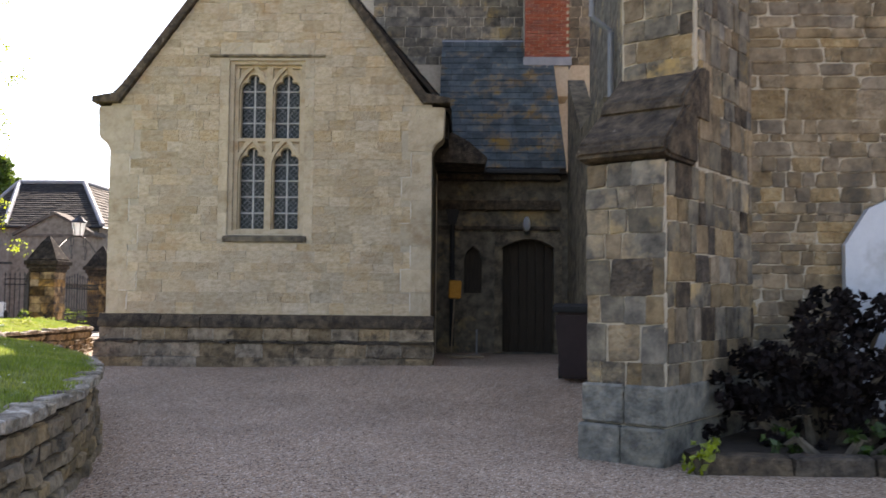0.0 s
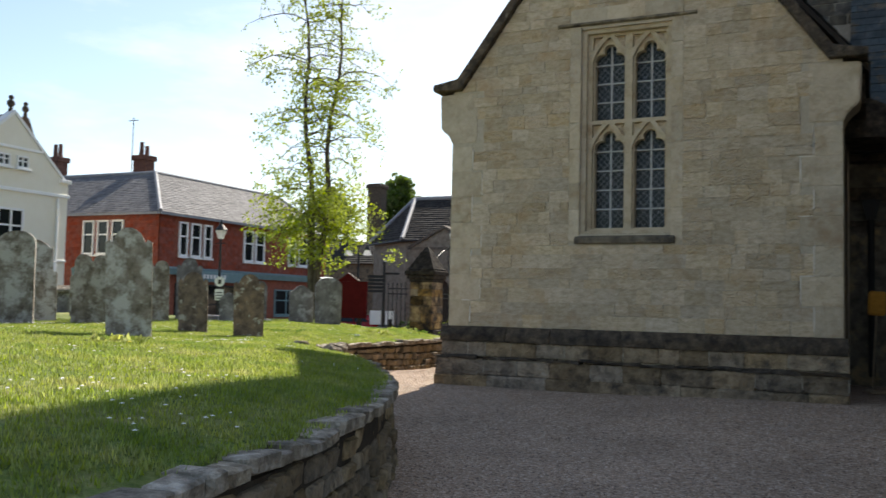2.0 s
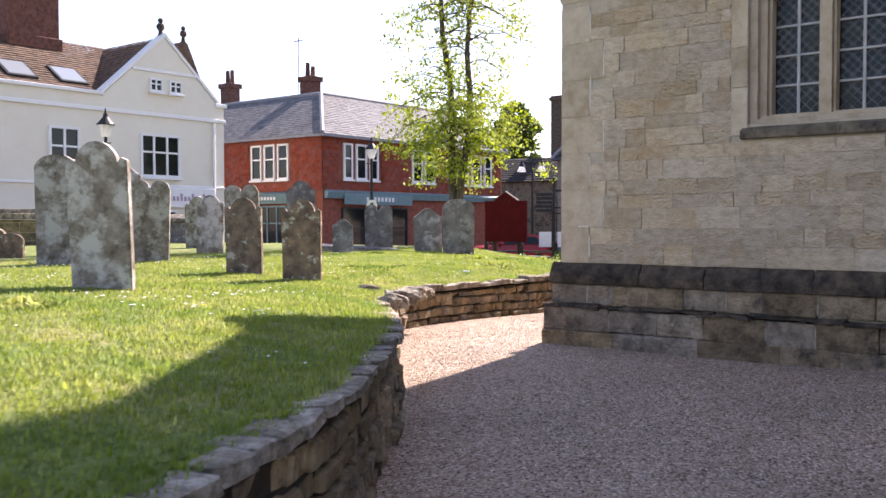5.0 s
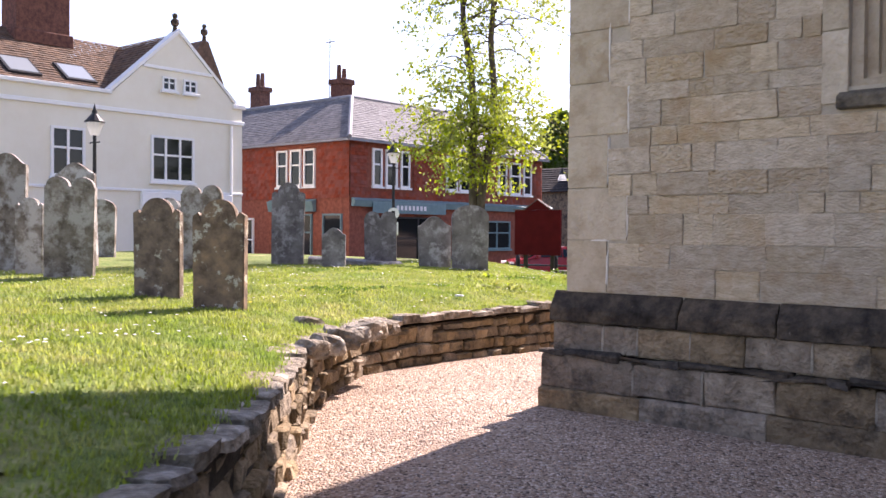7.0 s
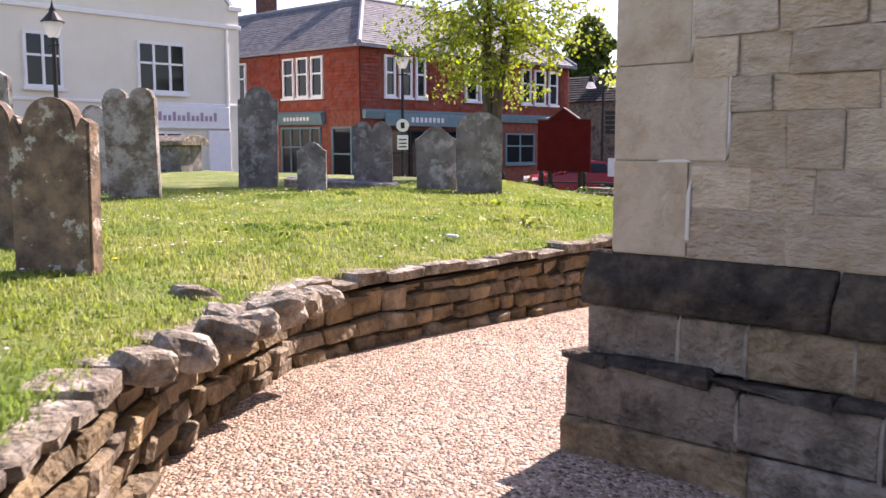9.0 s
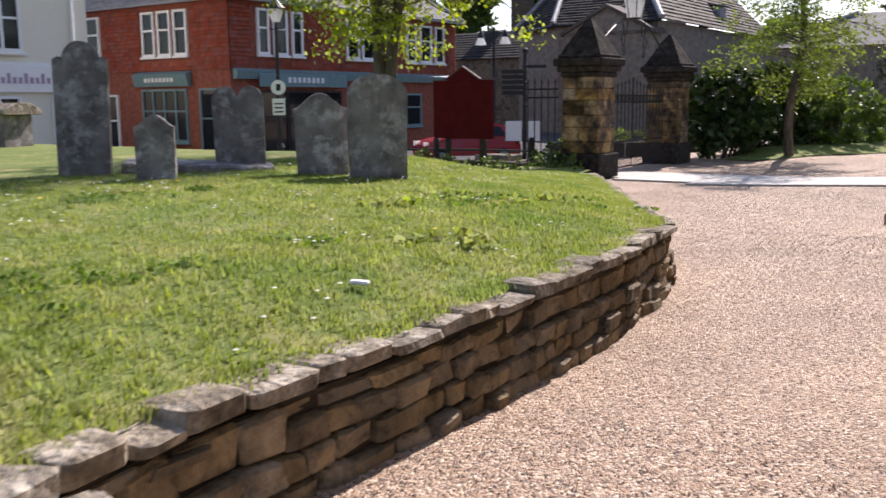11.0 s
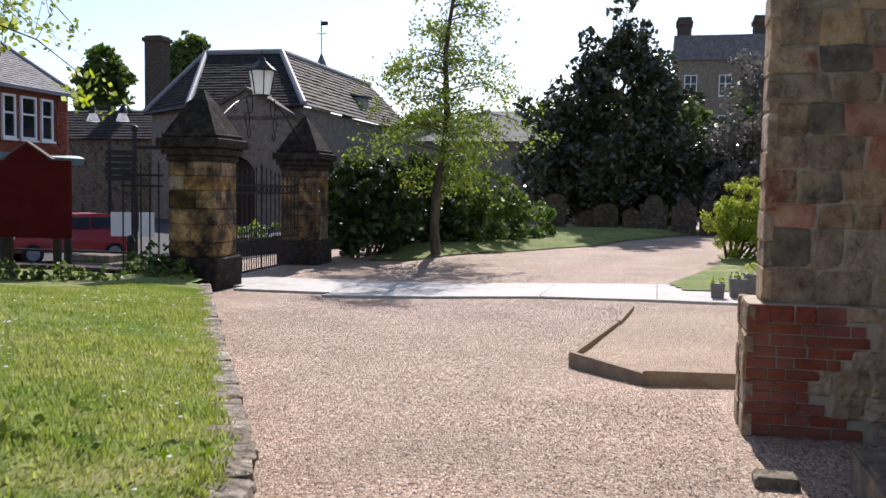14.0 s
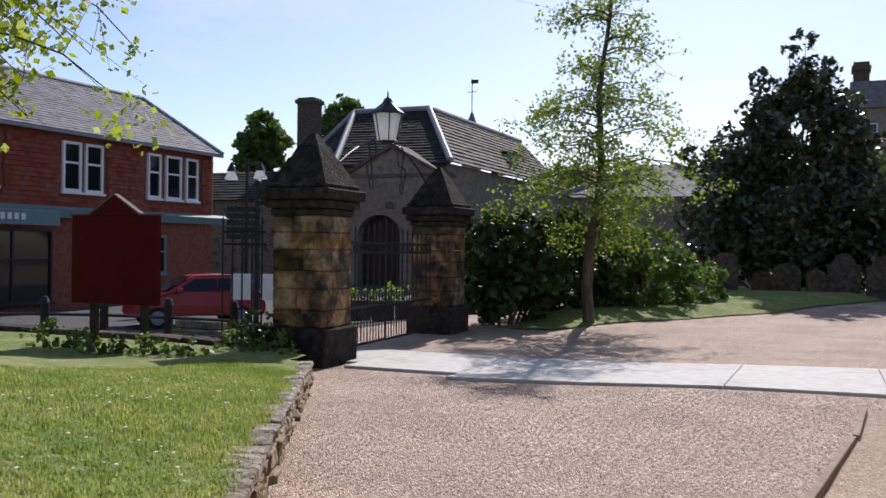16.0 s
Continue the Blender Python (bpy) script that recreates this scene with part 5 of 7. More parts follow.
# ---------------------------------------------------------------- plants
def leaf_quads(points, size, rng, droop=0.0, long=1.7):
    """Pointed leaves (a bent pair of triangles each) round the given points."""
    n = len(points)
    pts = np.asarray(points, float)
    d = rng.normal(size=(n, 3))
    d[:, 2] -= droop
    d /= np.linalg.norm(d, axis=1)[:, None]
    e = np.cross(d, rng.normal(size=(n, 3)))
    e /= np.linalg.norm(e, axis=1)[:, None] + 1e-9
    s = (size * rng.uniform(0.6, 1.35, n))[:, None]
    v = np.empty((n, 4, 3))
    v[:, 0] = pts - d * s * long / 2
    v[:, 1] = pts + e * s * 0.5
    v[:, 2] = pts + d * s * long / 2
    v[:, 3] = pts - e * s * 0.5
    idx = np.arange(n * 4).reshape(n, 4)
    return v.reshape(-1, 3).tolist(), idx.tolist()


def clumps(rng, centres, radii, per, squash=0.8, shell=0.35):
    out = []
    for c, r in zip(centres, radii):
        k = max(3, int(per * r * r))
        d = rng.normal(size=(k, 3))
        d /= np.linalg.norm(d, axis=1)[:, None]
        rad = r * (shell + (1 - shell) * rng.uniform(0, 1, k) ** 0.5)
        d *= rad[:, None]
        d[:, 2] *= squash
        out.append(d + np.asarray(c))
    return np.concatenate(out)


def limb(bm, pts, r0, r1, seg=7):
    n = len(pts) - 1
    for i in range(n):
        cyl(bm, pts[i], pts[i + 1], r0 + (r1 - r0) * i / n, r0 + (r1 - r0) * (i + 1) / n, seg)


def young_tree(name, x, y, height, label, seed, stems, crown, leaf, per, twiggy, base_r=0.2):
    """A slender tree: trunk, limbs that end in twigs, clumps of leaves at the limbs' ends."""
    rng = np.random.default_rng(seed)
    z = ground_z(x, y) if edge_near(x, y)[0] < 0 or y > 33 else lawn_z(x, y)
    tr = thing(name, pose(x, y, z - 0.05), label, "tree")
    bm = bmesh.new()
    cents, rads, fine = [], [], []
    for dx, dy, top in stems:
        pts = [Vector((dx * 0.25 * min(1, k / 3), dy * 0.25 * min(1, k / 3), 0)) + Vector((dx, dy, 0)) * (k / 10) ** 1.5 + Vector((0.08 * math.sin(k * 1.3 + seed), 0.08 * math.cos(k * 1.7), top * k / 10)) for k in range(11)]
        limb(bm, pts, base_r, 0.02, 9)
    part("trunk", bm, BARK, tr)
    bm = bmesh.new()
    for zc, reach, n, dens in crown:
        for i in range(n):
            a = rng.uniform(0, math.tau)
            L = reach * rng.uniform(0.45, 1.0)
            zz = zc + rng.uniform(-0.5, 0.5)
            s = stems[rng.integers(len(stems))]
            k = zz / s[2]
            st = Vector((s[0] * (0.25 + k ** 1.5), s[1] * (0.25 + k ** 1.5), zz))
            pts = [st]
            for q in range(1, 6):
                t = q / 5
                pts.append(st + Vector((math.cos(a) * L * t, math.sin(a) * L * t, L * (0.45 * t - 0.42 * t * t * twiggy) + rng.uniform(-0.06, 0.06))))
            limb(bm, pts, 0.022, 0.005, 5)
            for q in range(2, 6):
                if rng.uniform() < dens:
                    cents.append(pts[q] + Vector(rng.normal(0, 0.14, 3)))
                    rads.append(rng.uniform(0.22, 0.5))
            for q in range(8):
                w = pts[rng.integers(1, 6)]
                e = w + Vector(rng.normal(0, 0.32, 3))
                cyl(bm, w, e, 0.005, 0.002, 3)
                fine += [tuple(w.lerp(e, u) + Vector(rng.normal(0, 0.03, 3))) for u in rng.uniform(0.15, 1.15, 7)]
    part("branchwork", bm, BARK, tr)
    p = clumps(rng, cents, rads, per, 0.75, 0.1)
    p = np.concatenate([p, np.array(fine)])
    v, f = leaf_quads(p, 0.066, rng, 0.3, 1.3)
    raw("crown", v, f, leaf, tr)
    return tr


young_tree("tree", -15.4, 26.15, 11.5, "slender twin-stemmed birch-like tree with fresh lime leaves", 4, ((-0.5, -0.25, 11.6), (0.45, 0.3, 10.6)),
           ((2.35, 1.5, 8, 0.65), (2.9, 2.4, 16, 0.8), (3.5, 2.6, 16, 0.8), (4.2, 2.2, 10, 0.55), (5.5, 2.2, 13, 0.32), (6.6, 2.7, 18, 0.36), (7.8, 2.5, 16, 0.38), (9.0, 1.8, 11, 0.38), (10.2, 1.1, 9, 0.35)), LEAF_LIME, 330, 1.5, 0.12)
young_tree("tree", -13.0, 43.0, 9.0, "young tree with light green leaves in front of the hedge", 9, ((0.5, -0.2, 9.4),),
           ((2.4, 1.8, 10, 0.8), (3.2, 2.8, 16, 0.9), (4.2, 3.0, 16, 0.9), (5.2, 2.6, 14, 0.8), (6.2, 2.2, 10, 0.6), (7.4, 1.6, 10, 0.45), (8.6, 0.9, 8, 0.35)), LEAF_SPRING, 330, 1.4, 0.15)


def bush(name, m, label, category, seed, blobs, leaf, size, per, core=None, squash=0.85, shell=0.45, inner=None, kind=""):
    """A mass of leaves round branching stems, with an uneven outline."""
    rng = np.random.default_rng(seed)
    b = thing(name, m, label, category, kind=kind)
    bm = bmesh.new()
    for (cx, cy, cz, r) in blobs:
        foot = Vector((cx * 0.35, cy * 0.35, 0))
        limb(bm, [foot, foot.lerp(Vector((cx, cy, cz)), 0.6) + Vector((0, 0, 0.1)), Vector((cx, cy, cz))], 0.05, 0.015, 5)
    part("branchwork", bm, BARK, b)
    cents, rads = [], []
    for cx, cy, cz, r in blobs:
        for i in range(int(26 * r + 6)):
            d = rng.normal(size=3)
            d /= np.linalg.norm(d)
            d *= r * rng.uniform(0.5, 1.0)
            cents.append((cx + d[0], cy + d[1], max(0.05, cz + d[2] * squash)))
            rads.append(r * rng.uniform(0.12, 0.34))
    p = clumps(rng, cents, rads, per, squash, 0.1)
    p[:, 2] = np.maximum(p[:, 2], 0.02)
    v, f = leaf_quads(p, size, rng)
    raw("foliage", v, f, leaf, b)
    return b


bush("shrub", pose(3.68, 8.4, 0.15), "dark purple-leaved shrub against the church wall", "shrub", 21,
     [(0.0, 0, 0.8, 0.6), (-0.55, 0.1, 0.6, 0.5), (0.6, -0.1, 0.7, 0.6), (0.2, 0.1, 1.25, 0.4), (1.3, 0, 0.9, 0.55), (1.0, 0.2, 1.35, 0.3), (-0.8, 0.0, 0.3, 0.4), (-0.2, -0.2, 0.3, 0.5),
      (0.5, -0.2, 0.3, 0.5), (1.1, -0.2, 0.35, 0.5), (0.7, 0.2, 1.1, 0.45), (1.8, 0.1, 0.7, 0.5)], LEAF_PURPLE, 0.05, 3600)
bush("low_plants", pose(3.55, 7.65, 0.15), "low green plants along the stone kerb", "plants", 22,
     [(0.3, 0, 0.15, 0.28), (0.9, 0.1, 0.2, 0.33), (1.5, 0, 0.22, 0.36), (2.1, 0.05, 0.2, 0.36), (-0.4, 0.1, 0.1, 0.22)], LEAF_HEDGE, 0.05, 1800)
bush("magnolia_tree", pose(-8.75, 60.5, 0.2), "large dark glossy-leaved evergreen magnolia tree", "tree", 23,
     [(0, 0, 3.5, 3.3), (-2.2, 0.3, 3.0, 2.4), (2.4, 0, 3.2, 2.6), (0.2, 0, 6.5, 2.5), (-1.6, 0, 5.6, 1.7), (1.5, 0, 6.0, 1.5), (0.5, 0, 8.8, 1.1), (-0.6, 0, 8.2, 1.1), (3.8, 0.4, 2.6, 1.9), (-3.6, 0.4, 5.0, 0.9), (1.2, 0, 7.6, 0.8), (0.3, 0, 7.9, 0.9), (-3.9, 0, 3.4, 1.0), (-4.3, 0.2, 1.8, 1.1), (-2.7, 0, 6.6, 0.6), (-4.4, 0.1, 5.9, 0.45), (0.3, 0, 10.2, 0.55), (-1.9, 0, 7.6, 0.5), (-3.2, 0, 6.0, 0.45), (2.3, 0, 7.1, 0.4), (-0.3, 0, 9.8, 0.4),
      (-1.5, 0, 8.9, 0.5), (3.4, 0, 6.0, 0.5), (4.6, 0.2, 4.6, 0.8), (5.4, 0.3, 3.4, 0.9), (5.6, 0.3, 1.6, 1.2), (-2.5, 0.6, 1.2, 1.5), (0, 0.8, 1.2, 1.6), (2.5, 0.6, 1.2, 1.6), (4.8, 0.6, 1.2, 1.5)], LEAF_DARK, 0.17, 190)
bush("silvery_tree", pose(-2.6, 60.0, 0.2), "grey-green dense tree with pale blossom", "tree", 24,
     [(0, 0, 3, 2.6), (0.5, 0, 5.5, 2.0), (-0.4, 0, 7.2, 1.2), (2, 0, 4, 2.4), (-1.2, 0, 2.0, 1.8)], leaf_mat("silver_green_leaf", [(0.10, 0.10, 0.08), (0.22, 0.21, 0.19)], 0.6, 0.3), 0.11, 280)
hedge_blobs = [(0.35 * math.sin(k * 2.1), k * 0.95, 1.05 + 0.15 * math.sin(k * 1.7), 1.0) for k in range(7)] + [(-0.7, 0.1, 0.9, 0.95), (-0.6, 0.2, 2.0, 0.8)] + [(0.2 * math.sin(k), k * 0.95, 2.25 + 0.22 * math.sin(k * 2.3), 0.75) for k in range(7)]
bush("hedge", pose(-15.0, 42.2, -0.05, 0, 0, -14), "dense dark green clipped evergreen hedge", "hedge", 25, hedge_blobs, LEAF_HEDGE, 0.13, 680)
bush("shrub", pose(-12.6, 47.0, 0.0), "rounded mid-green flowering shrub beside the lawn", "shrub", 26,
     [(0, 0, 1.1, 1.2), (0.5, 1.5, 1.1, 1.15), (0.2, 0.8, 2.1, 0.8), (0.9, 2.9, 0.9, 1.0), (-0.9, -0.8, 0.9, 1.0), (1.3, 4.5, 0.9, 0.95), (-0.5, -0.2, 2.3, 0.6)], LEAF_GREEN, 0.11, 520)
bush("box_bush", pose(-4.85, 44.4, 0.15), "rounded bright yellow-green bush by the path", "bush", 27,
     [(0, 0, 1.1, 0.8), (0.6, 0.2, 1.1, 0.8), (0.3, 0, 1.75, 0.65), (-0.3, 0, 0.8, 0.55), (0.5, -0.1, 0.6, 0.6), (1.1, 0.1, 1.0, 0.7), (0, 0, 0.35, 0.5), (0.6, 0, 0.35, 0.55), (1.1, 0, 0.4, 0.5)], LEAF_LIME, 0.05, 2600)
for x, y, s, c in ((-34, 118, 7.5, 0), (-27, 112, 7, 1), (-8, 100, 8, 0), (6, 95, 9, 1), (-18, 105, 6.5, 0), (16, 70, 9, 0)):
    rng_ = random.Random(int(x * 3 + y))
    blobs = [(rng_.uniform(-0.5, 0.5) * s, rng_.uniform(-0.4, 0.4) * s, s * 0.8 * rng_.uniform(0.5, 1.5), s * rng_.uniform(0.32, 0.5)) for _ in range(8)]
    bush("background_tree", pose(x, y, -0.4), "leafy green tree behind the rooftops", "tree", int(400 + x), blobs, LEAF_GREEN, 0.5, 26)

for x, y, top in ((-72.5, 117, 19.4), (-63.2, 121, 21.6)):
    rng_ = random.Random(int(x))
    blobs = [(0, 0, top - 2.2, 2.2), (0, 0, top - 5, 3.4), (0.3, 0, top - 9, 3.8), (0, 0, top - 13, 4.0), (0, 0, 4, 2.5)]
    blobs += [(rng_.uniform(-2.6, 2.6), rng_.uniform(-2, 2), top - rng_.uniform(3.2, 12), rng_.uniform(1.6, 2.3)) for _ in range(7)]
    bush("background_tree", pose(x, y, -0.4), "tall round-headed green tree behind the rooftops", "tree", int(300 - x), blobs, LEAF_GREEN, 0.42, 60)

bush("ivy_shrub", pose(-16.1, 33.35, 0.05), "dark straggling shrub at the gate pier's foot", "shrub", 28,
     [(0, 0, 0.3, 0.4), (0.4, -0.1, 0.25, 0.35), (-0.4, 0.1, 0.25, 0.35), (0.1, 0, 0.6, 0.3)], LEAF_HEDGE, 0.06, 1800)

# grass tufts at the lawn's end and the wall foot
for i, (x, y) in enumerate(((-16.4, 31.6), (-17.3, 31.3), (-18.3, 31.4), (-15.6, 32.6), (-21.0, 30.5))):
    bush("weeds", pose(x, y, lawn_z(x, y) - 0.05), "tangle of long grass and white-flowered weeds", "weeds", 500 + i, [(0, 0, 0.15, 0.4), (0.4, 0.1, 0.12, 0.3), (-0.4, 0, 0.15, 0.3)], LEAF_GREEN, 0.06, 700)
bush("yellow_iris_leaves", pose(2.3, 7.32, 0.0), "tuft of pale green strappy leaves at the buttress foot", "plant", 520, [(0, 0, 0.18, 0.16), (0.06, 0, 0.28, 0.12)], LEAF_LIME, 0.05, 2500)

# ---------------------------------------------------------------- white house
def sash(parent, m, w, h, cols, rows, frame_mat=None, fw=0.09, name="window"):
    """A window with frame, bars, sill and panes; m places its lower middle, looking along -y."""
    fm = frame_mat or WHITE
    win = thing(name, m, "", "")
    win.parent = parent
    win.matrix_local = m
    bm = bmesh.new()
    plate(bm, [(-w / 2, 0), (w / 2, 0), (w / 2, h), (-w / 2, h)], [[(-w / 2 + fw, fw), (w / 2 - fw, fw), (w / 2 - fw, h - fw), (-w / 2 + fw, h - fw)]], "y", -0.05, 0.06)
    part("frame", bm, fm, win)
    bm = bmesh.new()
    for i in range(1, cols):
        x = -w / 2 + w * i / cols
        box(bm, x - fw * 0.5, x + fw * 0.5, -0.03, 0.05, fw, h - fw)
    part("mullion", bm, fm, win)
    if rows > 1:
        bm = bmesh.new()
        for i in range(1, rows):
            z = h * (0.58 if rows == 2 else i / rows)
            box(bm, -w / 2 + fw, w / 2 - fw, -0.026, 0.046, z - fw * 0.4, z + fw * 0.4)
        part("transom", bm, fm, win)
    for i in range(cols):
        bm = bmesh.new()
        box(bm, -w / 2 + w * i / cols + 0.02, -w / 2 + w * (i + 1) / cols - 0.02, 0.02, 0.03, 0.03, h - 0.03)
        part("pane", bm, GLASS, win)
    bm = bmesh.new()
    box(bm, -w / 2 - 0.08, w / 2 + 0.08, -0.13, 0.0, -0.1, -0.005, 0.01)
    part("sill", bm, fm, win)
    return win


wh = thing("white_house", pose(-33, 0, 0, 0, 0, 90) @ Matrix.Diagonal((1, 1, 1.035, 1)), "cream rendered house with gable, brown tiled roof and antique shop below", "house")
# in the house: x is along the street (world y), -y is outwards (world +x)
bm = bmesh.new()
prism(bm, [(8, -0.8), (32.5, -0.8), (32.5, 6.4), (32.2, 6.45), (29.45, 8.95), (26.6, 6.4), (8, 6.4)], "y", 0, 0.4)
box(bm, 8, 32.5, 0.41, 9, -0.8, 6.1)
part("wall", bm, RENDERWALL, wh)
for x0, x1, z0, z1, o in ((8, 32.56, 5.75, 5.9, 0.09), (8, 26.6, 6.36, 6.5, 0.12), (32.0, 32.6, 6.4, 6.56, 0.12), (27.9, 31.0, 7.5, 7.62, 0.07), (8, 32.5, 2.95, 3.05, 0.08)):
    bm = bmesh.new()
    box(bm, x0, x1, -o, 0.3, z0, z1, 0.015)
    part("moulding", bm, WHITE, wh)
for s in (-1, 1):
    bm = bmesh.new()
    xe = 26.55 if s < 0 else 32.3
    prism(bm, [(xe, 6.42), (xe, 6.56), (29.45, 9.12), (29.45, 8.96)], "y", -0.06, 0.4)
    part("gable_coping", bm, WHITE, wh)
for cx, z in ((29.45, 9.1), (33.75, 10.0)):
    bm = bmesh.new()
    cyl(bm, (cx, 0.25 if cx < 30 else 4.5, z - 0.2), (cx, 0.25 if cx < 30 else 4.5, z + 0.2), 0.12, 0.07, 8)
    bmesh.ops.create_icosphere(bm, subdivisions=2, radius=0.17, matrix=Matrix.Translation((cx, 0.25 if cx < 30 else 4.5, z + 0.3)))
    bmesh.ops.create_icosphere(bm, subdivisions=2, radius=0.11, matrix=Matrix.Translation((cx, 0.25 if cx < 30 else 4.5, z + 0.55)))
    part("finial", bm, BLACKSTONE, wh)
bm = bmesh.new()
prism(bm, [(31.8, 7.0), (33.6, 9.9), (33.9, 9.9), (35.3, 7.0)], "y", 4.4, 9.0)
part("rear_gable_roof", bm, ROOFTILE, wh)
bm = bmesh.new()
box(bm, 32.51, 35.0, 4.6, 8.9, -0.8, 6.99)
part("rear_wing", bm, RENDERWALL, wh)
bm = bmesh.new()
rngw = random.Random(31)
slates(bm, (8, 0.35, 6.4), (1, 0, 0), (0, 4.0, 2.5), 21.5, 4.9, 0.2, 0.22, 0.03, rngw, 0.03)
tagged(part("roof", bm, ROOFTILE, wh), "uneven brown clay tiles")
bm = bmesh.new()
prism(bm, [(26.6, 6.35), (29.45, 8.85), (32.2, 6.35)], "y", 0.42, 9)
prism(bm, [(0.4, 6.3), (4.3, 8.7), (8.8, 6.3)], "x", 8, 26.7)
part("roof_deck", bm, ROOFTILE, wh)
bm = bmesh.new()
slates(bm, (26.55, 9, 6.4), (0, -1, 0), (2.9, 0, 2.55), 8.5, 3.86, 0.2, 0.22, 0.03, rngw, 0.03)
tagged(part("gable_roof", bm, ROOFTILE, wh), "uneven brown clay tiles")
for xs in (23.9, 26.0):
    bm = bmesh.new()
    mm = pose(xs, 1.5, 7.12, 32, 0, 0)
    box(bm, -0.6, 0.6, -0.65, 0.65, 0.0, 0.1, 0.01, mm)
    sk = part("skylight", bm, IRON, wh)
    bm = bmesh.new()
    box(bm, -0.5, 0.5, -0.55, 0.55, 0.1, 0.112, 0.0, mm)
    part("skylight_pane", bm, glass_mat("skylight_glass", (0.25, 0.28, 0.3), 0.1), sk)
bm = bmesh.new()
box(bm, 24.8, 26.9, 3.6, 4.9, 6.5, 11.8, 0.03)
box(bm, 24.7, 27.0, 3.5, 5.0, 8.4, 8.9, 0.03)
box(bm, 24.7, 27.0, 3.5, 5.0, 11.3, 11.6, 0.03)
ch = part("chimney", bm, OLDBRICK, wh, "tall purple-brown brick chimney stack")
for i in range(3):
    bm = bmesh.new()
    cyl(bm, (25.2 + i * 0.6, 4.25, 11.8), (25.2 + i * 0.6, 4.25, 12.4), 0.16, 0.13, 10)
    part("chimney_pot", bm, BRICK, ch)
sash(wh, pose(29.18, -0.05, 3.35), 1.9, 1.7, 3, 2)
sash(wh, pose(24.95, -0.05, 3.35), 1.25, 1.7, 2, 2)
sash(wh, pose(19.5, -0.05, 3.35), 1.25, 1.7, 2, 2)
for cx in (29.0, 29.95):
    sash(wh, pose(cx, -0.05, 6.75), 0.6, 0.5, 2, 2, fw=0.06)
bm = bmesh.new()
box(bm, 27.8, 31.9, -0.16, 0, 2.15, 2.95, 0.02)
sg_ = part("shop_sign", bm, WHITE, wh, "long white shop fascia with faint purple script")
for k in range(16):
    bm = bmesh.new()
    box(bm, 28.35 + k * 0.19, 28.46 + k * 0.19, -0.175, -0.161, 2.42, 2.6 + 0.12 * ((k * 7) % 3 == 0), 0)
    part("lettering_bar", bm, mat("faded_purple_paint", [(0.35, 0.25, 0.35), (0.4, 0.3, 0.4)], 4, 0.7, 0) if k == 0 else bpy.data.materials["faded_purple_paint"], sg_)
sash(wh, pose(28.9, -0.05, 0.6), 2.1, 1.45, 3, 2)
bm = bmesh.new()
box(bm, 31.0, 31.95, -0.14, 0, -0.5, 2.1, 0.02)
part("shop_door_panel", bm, WHITE, wh)
bm = bmesh.new()
cyl(bm, (31.9, -0.08, 0.0), (31.9, -0.08, 5.7), 0.06, seg=8)
part("downpipe", bm, WHITE, wh)

# ---------------------------------------------------------------- red brick corner building
rb = thing("red_brick_building", Matrix.Diagonal((1, 1, 1.035, 1)), "red brick and tile-hung corner shop building with grey slate hipped roof", "house")
RX, RY0, RY1 = -34.4, 40.0, 56.5
bm = bmesh.new()
box(bm, RX - 9, RX - 0.02, RY0 + 0.02, RY1, -0.9, 5.9)
box(bm, RX - 26, RX - 9.01, RY0 + 0.02, RY0 + 9, -0.9, 5.9)
part("wall", bm, BRICK, rb)


def hung_tiles(m, w, z0, z1, openings, seed):
    """Rows of hung tiles over an upper wall, left out at the windows; m: local x along, -y outwards."""
    rng = random.Random(seed)
    bm = bmesh.new()
    z = z0
    while z < z1:
        u = -rng.uniform(0, 0.2)
        while u < w:
            a, b = max(0, u), min(w, u + 0.22)
            u += 0.23
            if b - a < 0.03 or any(a < q1 and b > q0 and z + 0.17 > r0 and z < r1 for q0, q1, r0, r1 in openings):
                continue
            j = rng.uniform(0.02, 0.04)
            q = [m @ Vector(p) for p in ((a, -j - 0.03, z), (b, -j - 0.03, z), (b, -0.012, z + 0.2), (a, -0.012, z + 0.2), (a, 0, z), (b, 0, z))]
            v = [bm.verts.new(p) for p in q]
            bm.faces.new((v[0], v[1], v[2], v[3]))
            bm.faces.new((v[4], v[5], v[1], v[0]))
        z += 0.17
    return bm


east = pose(RX, 0, 0, 0, 0, 90)
south = pose(RX, RY0, 0)
opens = [(41.3, 44.5, 3.55, 5.75), (47.1, 49.5, 3.55, 5.75), (51.7, 55.6, 3.55, 5.75)]
tagged(part("tile_hanging", hung_tiles(east @ pose(RY0, 0, 0), RY1 - RY0, 3.15, 5.9, [(a - RY0, b - RY0, c, d) for a, b, c, d in opens], 1), TILEHUNG, rb), "courses of red hung tiles")
sop = [(20.4 - 0 * 1, 23.6, 3.55, 5.75), (16.2, 17.6, 3.55, 5.75), (12.0, 14.2, 3.55, 5.75)]
tagged(part("tile_hanging", hung_tiles(south @ pose(-26, 0, 0), 26, 3.15, 5.9, sop, 2), TILEHUNG, rb), "courses of red hung tiles")
for a, b, k in ((41.35, 44.45, 3), (47.15, 49.45, 2), (51.75, 55.55, 3)):
    w = (b - a) / k
    for i in range(k):
        ww = sash(rb, east @ pose(a + w * (i + 0.5), -0.05, 3.75), w * (0.82 if k < 3 or i == 1 else 0.66), 1.85, 1, 2, fw=0.1)
